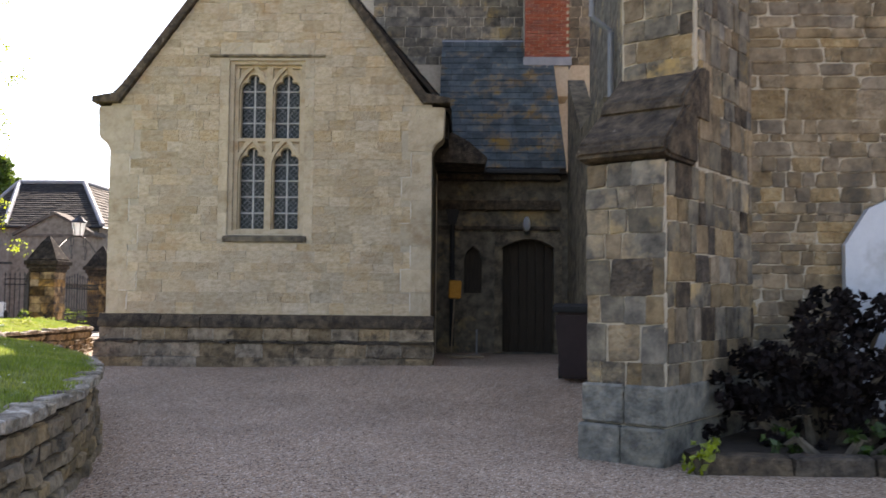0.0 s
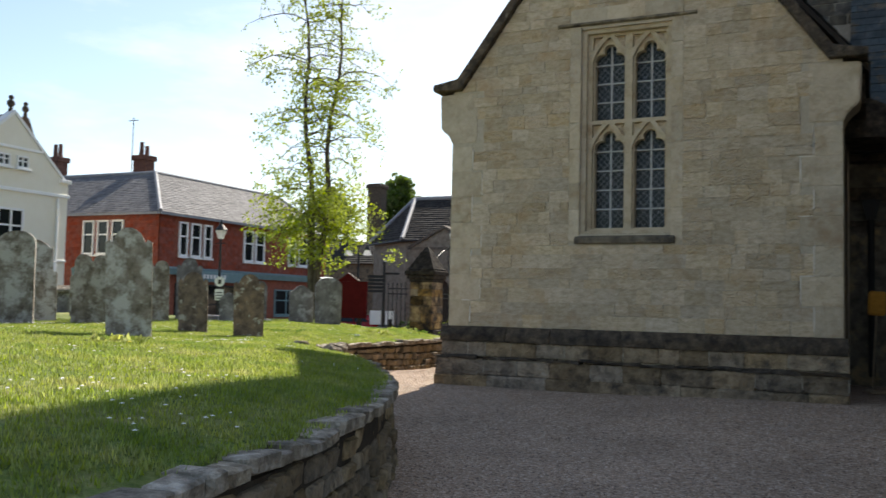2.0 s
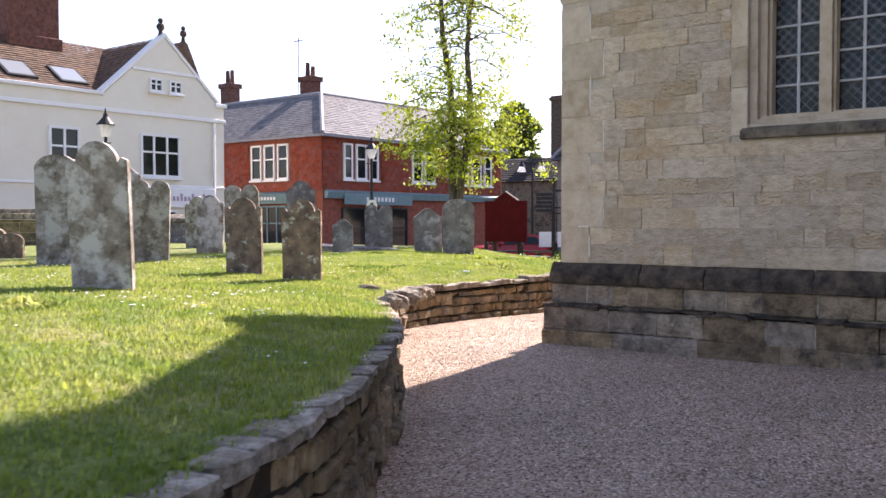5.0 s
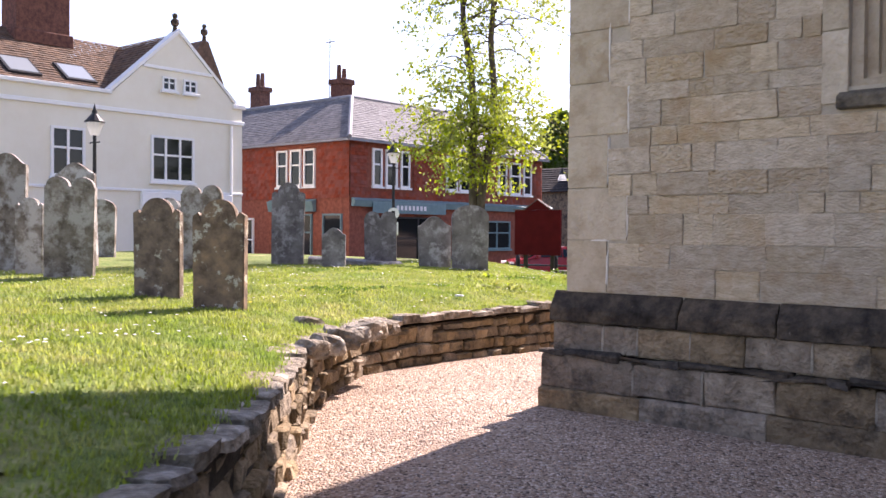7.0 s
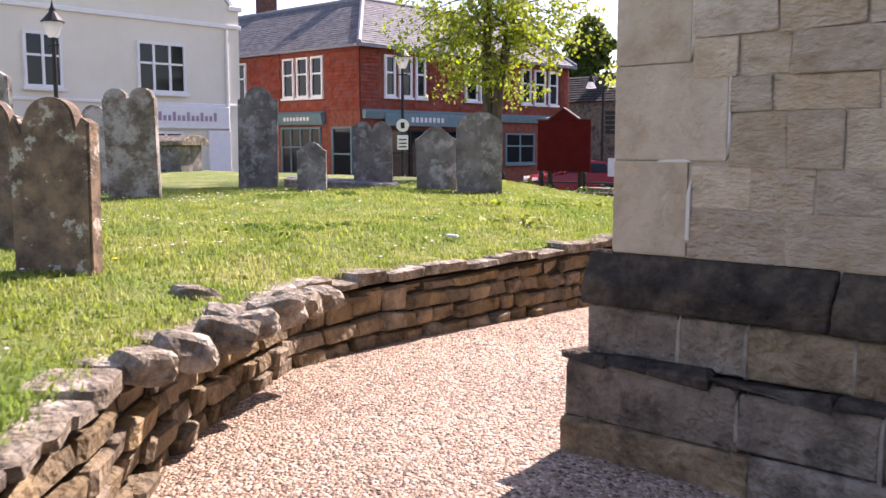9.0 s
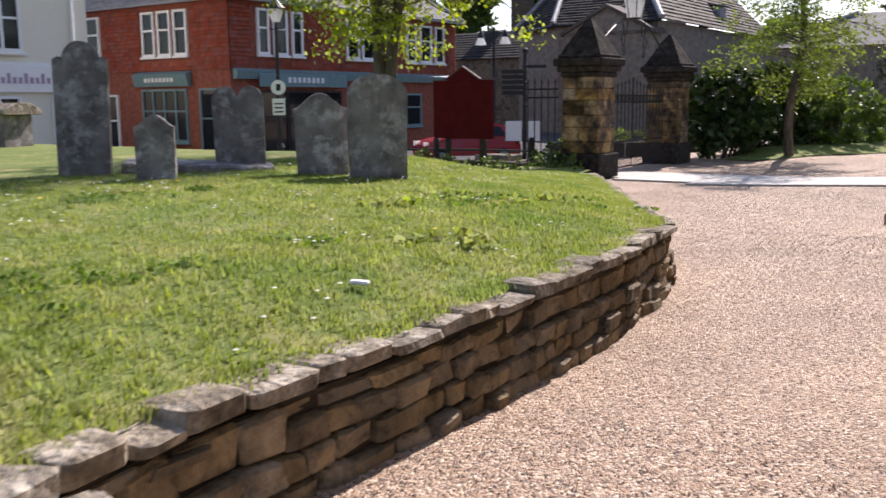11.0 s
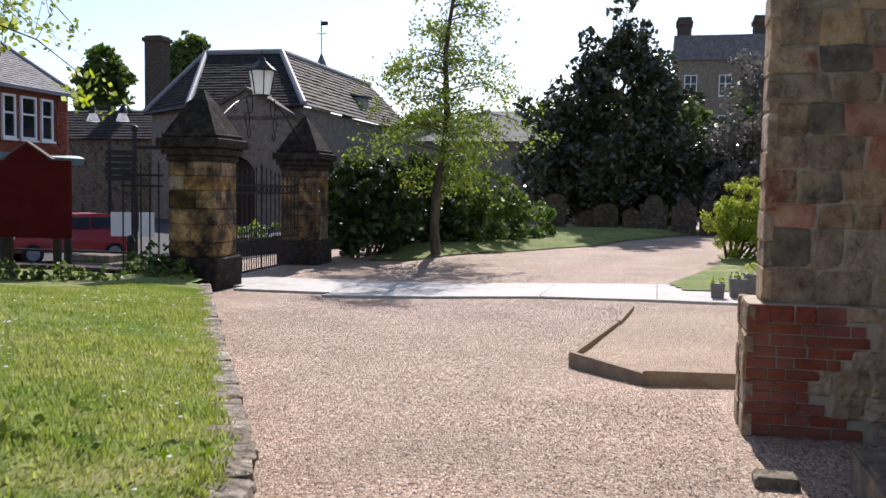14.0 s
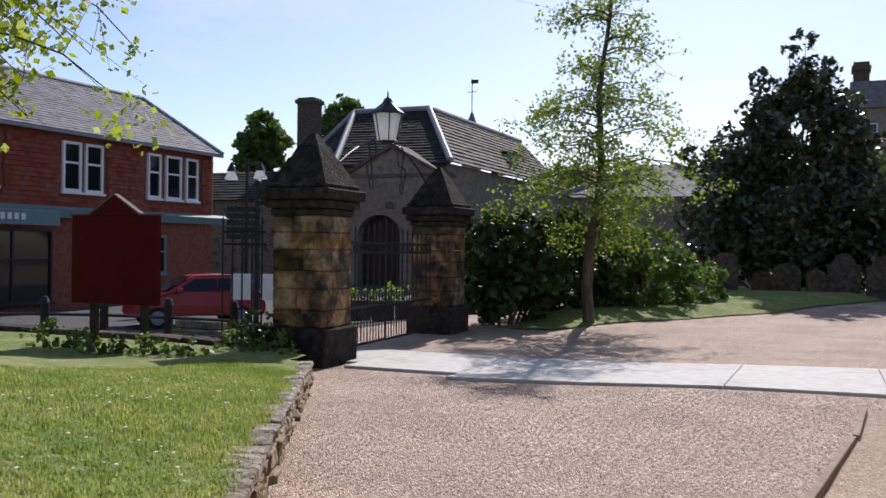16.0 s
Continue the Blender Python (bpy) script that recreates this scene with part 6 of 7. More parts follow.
for a, b, k in ((20.4, 23.6, 3), (16.2, 17.6, 1), (12.0, 14.2, 2)):
    w = (b - a) / k
    for i in range(k):
        sash(rb, south @ pose(-26 + a + w * (i + 0.5), -0.03, 3.75), w * 0.8, 1.85, 1, 2, fw=0.1)
# roof: hipped at the corner
RZ0, RZ1 = 5.95, 8.75
ex, ey, rx, ry = RX + 0.35, RY0 - 0.35, RX - 4.5, RY0 + 4.4
bm = bmesh.new()
V = [bm.verts.new(p) for p in ((ex, ey, RZ0), (ex, RY1 + 0.3, RZ0), (rx, RY1 + 0.3, RZ1), (rx, ry, RZ1), (RX - 26, ey, RZ0), (RX - 26, ry, RZ1),
                               (RX - 9.3, RY1 + 0.3, RZ0), (RX - 9.3, ry + 4.7, RZ0), (RX - 26, ry + 4.7, RZ0))]
for f in ((0, 1, 2, 3), (0, 3, 5, 4), (1, 6, 2), (2, 6, 7, 3), (3, 7, 8, 5)):
    bm.faces.new([V[i] for i in f])
bmesh.ops.recalc_face_normals(bm, faces=bm.faces)
part("roof", bm, SLATE, rb)


def slope_slates(quad, course, piece, material, seed, thick=0.02):
    """Slates on a sloping quad: lower left, lower right, upper right, upper left."""
    rng = random.Random(seed)
    a, b, c, d = [Vector(p) for p in quad]
    nrm = (b - a).cross(d - a).normalized()
    if nrm.z < 0:
        nrm = -nrm
    H = ((d - a).length + (c - b).length) / 2
    n = max(2, int(H / course))
    bm = bmesh.new()
    for r in range(n):
        t0, t1 = r / n, min(1, (r + 1.2) / n)
        l0, r0, l1, r1 = a.lerp(d, t0), b.lerp(c, t0), a.lerp(d, t1), b.lerp(c, t1)
        W = (r0 - l0).length
        k = max(1, int(W / piece))
        off = rng.uniform(0, 1)
        cuts = [0] + sorted(min(0.999, max(0.001, (i + off) / k)) for i in range(k)) + [1]
        for u0, u1 in zip(cuts, cuts[1:]):
            if (u1 - u0) * W < 0.03:
                continue
            u1 -= 0.008 / W
            j = thick + rng.uniform(0, thick * 0.6)
            q = [l0.lerp(r0, u0) + nrm * j, l0.lerp(r0, u1) + nrm * j, l1.lerp(r1, u1) + nrm * 0.006, l1.lerp(r1, u0) + nrm * 0.006, l0.lerp(r0, u0), l0.lerp(r0, u1)]
            v = [bm.verts.new(p) for p in q]
            bm.faces.new((v[0], v[1], v[2], v[3]))
            bm.faces.new((v[4], v[5], v[1], v[0]))
    return bm


tagged(part("slate_covering", slope_slates(((ex, ey, RZ0), (ex, RY1 + 0.3, RZ0), (rx, RY1 + 0.3, RZ1), (rx, ry, RZ1)), 0.28, 0.35, SLATE, 3), SLATE, rb), "grey slates", kind="stuff")
tagged(part("slate_covering", slope_slates(((RX - 26, ey, RZ0), (ex, ey, RZ0), (rx, ry, RZ1), (RX - 26, ry, RZ1)), 0.28, 0.35, SLATE, 4), SLATE, rb), "grey slates", kind="stuff")
bm = bmesh.new()
cyl(bm, (ex, ey, RZ0 + 0.05), (rx, ry, RZ1 + 0.05), 0.11, seg=8)
cyl(bm, (rx, ry, RZ1 + 0.05), (rx, RY1 + 0.3, RZ1 + 0.05), 0.1, seg=8)
cyl(bm, (rx, RY1 + 0.3, RZ1 + 0.05), (ex, RY1 + 0.3, RZ0 + 0.05), 0.1, seg=8)
cyl(bm, (rx, ry, RZ1 + 0.05), (RX - 26, ry, RZ1 + 0.05), 0.1, seg=8)
part("ridge", bm, LEAD, rb)
bm = bmesh.new()
box(bm, ex - 0.06, ex + 0.06, ey, RY1 + 0.3, RZ0 - 0.13, RZ0 - 0.01)
box(bm, RX - 26, ex - 0.07, ey - 0.06, ey + 0.06, RZ0 - 0.13, RZ0 - 0.01)
part("gutter", bm, LEAD, rb)
for cx, cy, tz in ((RX - 13.6, ry + 0.8, 10.4), (RX - 6.4, ry + 1.0, 10.2)):
    bm = bmesh.new()
    box(bm, cx - 0.5, cx + 0.5, cy - 0.4, cy + 0.4, 7.4, tz - 0.5, 0.02)
    box(bm, cx - 0.6, cx + 0.6, cy - 0.5, cy + 0.5, tz - 0.5, tz - 0.2, 0.02)
    c_ = part("chimney", bm, OLDBRICK, rb)
    for q in (-0.22, 0.22):
        bm = bmesh.new()
        cyl(bm, (cx + q, cy, tz - 0.2), (cx + q, cy, tz + 0.65 * (0.6 if q > 0 and cx > -42 else 1)), 0.15, 0.12, 10)
        part("chimney_pot", bm, OLDBRICK, c_)
bm = bmesh.new()
cyl(bm, (RX - 7.4, ry + 1, 9), (RX - 7.4, ry + 1, 12.4), 0.03, seg=6)
box(bm, RX - 7.8, RX - 7.0, ry + 0.98, ry + 1.02, 12.2, 12.25)
part("aerial", bm, LEAD, rb)
# shopfronts
bm = bmesh.new()
for y0, y1 in ((40.0, 57.4),):
    prism(bm, [(RX + 0.03, 2.75), (RX + 0.22, 2.75), (RX + 0.32, 3.05), (RX + 0.03, 3.18)], "y", y0 + 0.1, y1)
part("fascia", bm, TEAL, rb)
bm = bmesh.new()
prism(bm, [(RX + 0.33, 2.45), (RX + 0.34, 2.95), (RX + 0.30, 3.0), (RX + 0.30, 2.45)], "y", 41.3, 46.9)
fs = part("sign_board", bm, TEAL, rb, "teal shop sign with pale letters")
bm = bmesh.new()
prism(bm, [(RY0 - 0.03, 2.5), (RY0 - 0.2, 2.5), (RY0 - 0.32, 3.0), (RY0 - 0.03, 3.12)], "x", RX - 6.0, RX - 2.4)
fs2 = part("sign_board", bm, TEAL, rb, "teal shop sign with pale letters")
for k in range(8):
    bm = bmesh.new()
    box(bm, RX + 0.345, RX + 0.355, 43.0 + k * 0.3, 43.18 + k * 0.3, 2.62, 2.85)
    part("lettering_bar", bm, SIGNWHITE, fs)
    bm = bmesh.new()
    box(bm, RX - 5.2 + k * 0.25, RX - 5.05 + k * 0.25, RY0 - 0.285, RY0 - 0.27, 2.68, 2.9)
    part("lettering_bar", bm, SIGNWHITE, fs2)
for y0, y1, z0, mt, k in ((41.4, 46.8, -0.3, IRON, 3), (50.6, 53.2, 0.6, TEAL, 2)):
    w = y1 - y0
    sash(rb, east @ pose((y0 + y1) / 2, -0.03, z0), w, 2.3 - z0 if mt is IRON else 1.6, k, 2, mt, name="shop_window")
sash(rb, south @ pose(-4.2, -0.03, 0.2), 3.0, 2.2, 4, 2, TEAL, name="shop_window")
sash(rb, south @ pose(-1.2, -0.03, -0.5), 1.4, 2.9, 1, 2, TEAL, name="shop_door")
sash(rb, south @ pose(-8.0, -0.03, -0.5), 1.1, 2.7, 1, 2, WHITE, name="shop_door")

# ---------------------------------------------------------------- stone hall beyond the gate
def box_bm(b):
    """A fresh mesh holding one box."""
    fresh = bmesh.new()
    box(fresh, *b)
    return fresh


hall = thing("stone_hall", pose(0, 0, 0), "old buff stone hall with steep stone-slab hipped roof and pedimented porch", "building")
HX0, HX1, HY0, HY1, HE, HR = -42.4, -27.8, 70, 96, 6.9, 11.05
A, B, A2, B2 = (-37.6, 76.4, HR), (-32.0, 76.4, HR), (-37.6, HY1, HR), (-32.0, HY1, HR)
FL, FR, BL, BR, LL = (-35.5, HY0, HE), (HX1, HY0, HE), (-41.5, HY1, HE), (HX1, HY1, HE), (-41.5, 75, HE)
bm = bmesh.new()
plan = [(-35.3, HY0 + 0.4), (HX1 - 0.4, HY0 + 0.4), (HX1 - 0.4, HY1), (-41.1, HY1), (-41.1, 75.2)]
foot = bm.faces.new([bm.verts.new((x, y, -1)) for x, y in plan])
up = bmesh.ops.extrude_face_region(bm, geom=[foot])
for v in up["geom"]:
    if isinstance(v, bmesh.types.BMVert):
        v.co.z = HE
bmesh.ops.recalc_face_normals(bm, faces=bm.faces)
part("wall", bm, HALLWALL, hall)
bm = bmesh.new()
vv = {k: bm.verts.new(p) for k, p in dict(A=A, B=B, A2=A2, B2=B2, FL=FL, FR=FR, BL=BL, BR=BR, LL=LL).items()}
for f in (("FL", "FR", "B", "A"), ("FR", "BR", "B2", "B"), ("LL", "FL", "A"), ("LL", "A", "A2", "BL"), ("A", "B", "B2", "A2")):
    bm.faces.new([vv[k] for k in f])
bmesh.ops.recalc_face_normals(bm, faces=bm.faces)
part("roof", bm, STONESLATE, hall)
# front slopes carry painted shade; the east slope keeps the plain slab colour
tagged(part("slab_covering", slope_slates((FL, FR, B, A), 0.4, 0.6, STONESLATE, 6, 0.05), SHADESLATE, hall), "roof slabs with shade put into their colour", kind="stuff")
tagged(part("slab_covering", slope_slates((LL, FL, A, A), 0.4, 0.6, STONESLATE, 8, 0.05), SHADESLATE, hall), "roof slabs with shade put into their colour", kind="stuff")
tagged(part("slab_covering", slope_slates((FR, BR, B2, B), 0.5, 0.9, STONESLATE, 7, 0.07), STONESLATE, hall), "thick stone slabs", kind="stuff")
for p, q in ((FL, A), (LL, A), (A, B), (FR, B), (B, B2)):
    bm = bmesh.new()
    cyl(bm, Vector(p) + Vector((0, 0, 0.1)), Vector(q) + Vector((0, 0, 0.1)), 0.2, seg=8)
    part("lead_hip", bm, LEAD, hall)
for p, q in ((LL, FL), (FL, FR)):
    bm = bmesh.new()
    cyl(bm, Vector(p) - Vector((0, 0.05, 0.06)), Vector(q) - Vector((0, 0.05, 0.06)), 0.09, seg=8)
    part("gutter", bm, IRON, hall)
dormer = part("dormer", box_bm((-30.6, -28.95, 84.8, 86.2, 7.4, 8.9)), LEAD, hall, "small grey lead-clad dormer vent")
bm = bmesh.new()
prism(bm, [(-31.2, 9.25), (-31.2, 9.35), (-28.7, 8.98), (-28.7, 8.9)], "y", 84.65, 86.35)
part("dormer_roof", bm, SLATE, dormer)
PCX = -31.1
bm = bmesh.new()
plate(bm, [(PCX - 2.9, -1), (PCX + 2.9, -1), (PCX + 2.9, 6.2), (PCX, 7.7), (PCX - 2.9, 6.2)],
      [[(-33.3, -0.9), (-30.5, -0.9), (-30.5, 2.6)] + [(-31.9 + 1.4 * math.cos(math.pi * k / 10), 2.6 + 1.2 * math.sin(math.pi * k / 10)) for k in range(1, 10)] + [(-33.3, 2.6)]], "y", HY0 - 1.0, HY0 + 0.38)
part("porch", bm, HALLWALL, hall)
for sgn in (-1, 1):
    bm = bmesh.new()
    prism(bm, [(PCX + sgn * 3.2, 6.02), (PCX + sgn * 3.2, 6.27), (PCX, 7.95), (PCX, 7.7)], "y", HY0 - 1.2, HY0 + 1.2)
    part("pediment_moulding", bm, STONESLATE, hall)
bm = bmesh.new()
box(bm, PCX - 3, PCX + 3, HY0 - 1.1, HY0 - 1.001, 6.0, 6.2)
part("pediment_moulding", bm, STONESLATE, hall)
bm = bmesh.new()
box(bm, PCX - 0.35, PCX + 0.35, HY0 - 1.06, HY0 - 1.001, 4.15, 4.55)
part("date_stone", bm, STONESLATE, hall)
bm = bmesh.new()
box(bm, -33.3, -30.5, HY0 - 0.3, HY0 - 0.2, -1, 4)
part("door", bm, OAK, hall)
bm = bmesh.new()
box(bm, -48.2, -46.6, 86, 87.4, 0, 14.2, 0.05)
box(bm, -48.35, -46.45, 85.85, 87.55, 13.7, 14.05, 0.05)
tagged(part("hall_chimney", bm, BLACKSTONE), "broad dark stone chimney stack behind the hall", "chimney", kind="structure")
side = thing("side_range", pose(0, 0, 0), "low rubble stone range with dark slab roof beside the hall", "building")
bm = bmesh.new()
box(bm, -60, -41.6, 77, 85, -1, 5.2)
part("wall", bm, PLINTH, side)
bm = bmesh.new()
prism(bm, [(76.7, 5.21), (81, 7.6), (85.3, 5.21)], "x", -60.3, -41.62)
part("roof", bm, STONESLATE, side)
# front slope again in the slab colour with shade painted in
tagged(part("slab_covering", slope_slates(((-60.3, 76.6, 5.2), (-41.62, 76.6, 5.2), (-41.62, 81, 7.65), (-60.3, 81, 7.65)), 0.45, 0.7, STONESLATE, 12, 0.05), SHADESLATE, side), "roof slabs with shade put into their colour", kind="stuff")
spire = thing("turret", pose(-41.9, 110, -1), "small slate spirelet with iron weathervane", "turret")
bm = bmesh.new()
cyl(bm, (0, 0, 0), (0, 0, 14.2), 1.1, 1.1, 8)
part("drum", bm, HALLWALL, spire)
bm = bmesh.new()
cyl(bm, (0, 0, 14.2), (0, 0, 17.2), 1.3, 0.05, 8)
part("spire_roof", bm, SLATE, spire)
bm = bmesh.new()
cyl(bm, (0, 0, 17.1), (0, 0, 20.6), 0.05, seg=6)
box(bm, -0.5, 0.5, -0.03, 0.03, 19.2, 19.26)
box(bm, -0.1, 0.7, -0.02, 0.02, 20.1, 20.5)
part("weathervane", bm, IRON, spire)
pav = thing("grey_pavilion", pose(-17.5, 78, 0), "low grey stone building with pale hipped slate roof", "building")
bm = bmesh.new()
box(bm, -6, 5.5, 0, 9, -1, 5.2)
part("wall", bm, HALLWALL, pav)
bm = bmesh.new()
V = [bm.verts.new(p) for p in ((-6.4, -0.4, 5.2), (5.9, -0.4, 5.2), (5.9, 9.4, 5.2), (-6.4, 9.4, 5.2), (-1.2, 4.5, 7.6), (0.7, 4.5, 7.6))]
for f in ((0, 1, 5, 4), (1, 2, 5), (2, 3, 4, 5), (3, 0, 4)):
    bm.faces.new([V[i] for i in f])
bmesh.ops.recalc_face_normals(bm, faces=bm.faces)
part("roof", bm, SLATE, pav)
bm = bmesh.new()
cyl(bm, (0.7, 4.5, 7.65), (5.9, -0.4, 5.25), 0.14, seg=8)
cyl(bm, (-1.2, 4.5, 7.65), (-6.4, -0.4, 5.25), 0.14, seg=8)
part("lead_hip", bm, LEAD, pav)
manor = thing("manor_house", pose(4.2, 118, 0), "large grey stone house with slate roof and tall chimneys", "house")
bm = bmesh.new()
box(bm, -9.4, 16, 0, 12, -1, 15.9)
part("wall", bm, HALLWALL, manor)
bm = bmesh.new()
prism(bm, [(-0.4, 15.9), (12.4, 15.9), (11.6, 18.6), (0.4, 18.6)], "x", -9.8, 16.4)
part("roof", bm, SLATE, manor)
for cx in (-8.7, -0.7, 12):
    bm = bmesh.new()
    box(bm, cx - 0.75, cx + 0.75, 4, 6, 15, 21.2, 0.05)
    box(bm, cx - 0.9, cx + 0.9, 3.8, 6.2, 20.3, 20.8, 0.05)
    part("chimney", bm, BLACKSTONE, manor)
for cx in (-8, -4.5, -1, 3, 7):
    for z in (8, 12.2):
        sash(manor, pose(cx, -0.05, z), 1.3, 2.2, 2, 2)

# ---------------------------------------------------------------- churchyard boundary, memorial, street things
bwall = thing("boundary_wall", pose(0, 0, 0), "low stone churchyard wall with pale weathered coping", "wall", kind="structure")
bm = bmesh.new()
box(bm, -25.0, -24.6, -5, 20.5, -0.6, 1.7)
part("wall_core", bm, MORTAR, bwall)
fill_courses(bwall, Matrix(((0, 1, 0, -24.6), (1, 0, 0, 0), (0, 0, 1, 0), (0, 0, 0, 1))), 0.4, 1.7, lambda a, b: [(9, 20.5)], PLINTH, (0.18, 0.3), (0.3, 0.7))
y = 8.0
while y < 20.4:
    w = random.uniform(0.7, 1.1)
    stone("coping_stone", (w - 0.015, 0.62, 0.16), pose(-24.8, y + w / 2, 1.79, 0, 0, 90), CAPSTONE, bwall, 0.02, 0.06)
    stone("coping_stone", (w - 0.015, 0.4, 0.12), pose(-24.8, y + w / 2, 1.93, 0, 0, 90), CAPSTONE, bwall, 0.02, 0.06)
    y += w
mem = thing("memorial_cross", pose(-25.8, 15.7, 0), "pale stone memorial cross on stepped base", "monument")
for k in range(4):
    bm = bmesh.new()
    vs = bmesh.ops.create_cone(bm, cap_ends=True, segments=8, radius1=2.0 - 0.38 * k, radius2=1.96 - 0.38 * k, depth=0.3 if k else 2.9, matrix=Matrix.Rotation(radians(22.5), 4, "Z"))["verts"]
    bmesh.ops.translate(bm, verts=vs, vec=(0, 0, 0.5 if k == 0 else 1.95 + 0.3 * (k - 1) + 0.15))
    part("step", bm, CAPSTONE, mem)
bm = bmesh.new()
cyl(bm, (0, 0, 2.85), (0, 0, 6.9), 0.3, 0.2, 8)
part("shaft", bm, PATHSTONE, mem)
bm = bmesh.new()
box(bm, -0.12, 0.12, -0.85, 0.85, 7.0, 7.35, 0.04)
box(bm, -0.12, 0.12, -0.18, 0.18, 6.8, 8.2, 0.04)
part("cross_head", bm, BLACKSTONE, mem)


def street_lamp(x, y, top, label):
    g = ground_z(x, y)
    lp = thing("street_lamp", pose(x, y, g), label, "street lamp", "street lamps")
    bm = bmesh.new()
    cyl(bm, (0, 0, 0), (0, 0, 0.8), 0.11, 0.09, 12)
    cyl(bm, (0, 0, 0.8), (0, 0, 0.9), 0.12, 0.07, 12)
    cyl(bm, (0, 0, 0.9), (0, 0, top - g - 0.85), 0.06, 0.045, 12)
    part("post", bm, IRON, lp, smooth=False)
    bm = bmesh.new()
    box(bm, -0.25, 0.25, -0.015, 0.015, top - g - 1.05, top - g - 1.02)
    part("ladder_bar", bm, IRON, lp)
    z = top - g - 0.85
    bm = bmesh.new()
    cyl(bm, (0, 0, z), (0, 0, z + 0.34), 0.11, 0.23, 12)
    part("globe", bm, LAMPGLASS, lp, "pale glass lantern")
    bm = bmesh.new()
    cyl(bm, (0, 0, z + 0.34), (0, 0, z + 0.37), 0.26, 0.26, 12)
    cyl(bm, (0, 0, z + 0.37), (0, 0, z + 0.58), 0.25, 0.07, 12)
    cyl(bm, (0, 0, z + 0.58), (0, 0, z + 0.66), 0.07, 0.07, 12)
    cyl(bm, (0, 0, z + 0.66), (0, 0, z + 0.85), 0.05, 0.004, 8)
    part("cap", bm, IRON, lp)
    return lp


street_lamp(-24.6, 21.4, 4.95, "black iron street lamp with pale lantern before the white house")
lamp_b = street_lamp(-23.8, 32.0, 4.85, "black iron street lamp with pale lantern and traffic sign")
sign_face = pose(0.08, -0.08, 0, 0, 0, 42)
zs_ = 2.25 - ground_z(-23.8, 32.0)
bm = bmesh.new()
bmesh.ops.create_cone(bm, cap_ends=True, segments=24, radius1=0.2, radius2=0.2, depth=0.02, matrix=sign_face @ pose(0, -0.03, zs_, 90, 0, 0))
disc = part("sign_disc", bm, SIGNWHITE, lamp_b, "round white traffic sign with dark symbol")
bm = bmesh.new()
box(bm, -0.06, 0.06, -0.045, -0.041, zs_ - 0.09, zs_ + 0.09, 0, sign_face)
part("symbol", bm, IRON, disc)
bm = bmesh.new()
box(bm, -0.17, 0.17, -0.04, -0.02, zs_ - 0.75, zs_ - 0.3, 0.004, sign_face)
plate_ = part("sign_plate", bm, SIGNWHITE, lamp_b, "white rectangular parking sign")
for k in range(3):
    bm = bmesh.new()
    box(bm, -0.12, 0.12, -0.045, -0.041, zs_ - 0.68 + 0.11 * k, zs_ - 0.64 + 0.11 * k, 0, sign_face)
    part("lettering_bar", bm, IRON, plate_)
tw = thing("twin_street_lamp", pose(-27.9, 50, -1.25), "black street lamp with two hanging lanterns", "street lamp")
bm = bmesh.new()
cyl(bm, (0, 0, 0), (0, 0, 6.4), 0.08, 0.06, 10)
part("post", bm, IRON, tw)
for sgn in (-1, 1):
    bm = bmesh.new()
    cyl(bm, (0, 0, 6.2), (sgn * 0.65, -0.1, 6.25), 0.025, seg=6)
    part("arm", bm, IRON, tw)
    bm = bmesh.new()
    cyl(bm, (sgn * 0.65, -0.1, 5.65), (sgn * 0.65, -0.1, 5.95), 0.26, 0.14, 12)
    part("globe", bm, LAMPGLASS, tw)
    bm = bmesh.new()
    cyl(bm, (sgn * 0.65, -0.1, 5.95), (sgn * 0.65, -0.1, 6.3), 0.2, 0.03, 12)
    part("cap", bm, IRON, tw)

# paler wood tone that paints the sun's glint on the board's top edge
GLINTWOOD = mat("pale_glint_wood", [(0.10, 0.07, 0.065), (0.17, 0.13, 0.12)], 9, 0.85, 0.2, 40)
board = thing("noticeboard", pose(-17.72, 31.98, 0, 0, 0, 4), "dark red painted wooden noticeboard with peaked top seen from behind", "noticeboard")
bm = bmesh.new()
prism(bm, [(-0.8, 0.95), (0.8, 0.95), (0.8, 2.32), (-0.8, 2.32)], "y", -0.05, 0.05)
bmesh.ops.bevel(bm, geom=list(bm.edges), offset=0.012, segments=1, affect="EDGES")
part("panel", bm, REDPAINT, board)
bm = bmesh.new()
prism(bm, [(-0.44, 2.323), (0.44, 2.323), (0.0, 2.62)], "y", -0.05, 0.05)
part("gablet", bm, REDPAINT, board)
for x in (-0.47, 0.47):
    bm = bmesh.new()
    box(bm, x - 0.06, x + 0.06, 0.051, 0.15, -0.1, 2.2, 0.01)
    part("post", bm, OAK, board)
# thin pale strips stand in for the sunlit glint along the top
for pts in ([(-0.84, 2.325), (-0.44, 2.325), (-0.43, 2.345), (-0.84, 2.345)], [(0.84, 2.325), (0.44, 2.325), (0.43, 2.345), (0.84, 2.345)],
            [(-0.46, 2.33), (0.0, 2.63), (0.0, 2.655), (-0.48, 2.35)], [(0.46, 2.33), (0.0, 2.63), (0.0, 2.655), (0.48, 2.35)]):
    bm = bmesh.new()
    prism(bm, pts, "y", -0.058, 0.058)
    part("glint_strip", bm, GLINTWOOD, board)

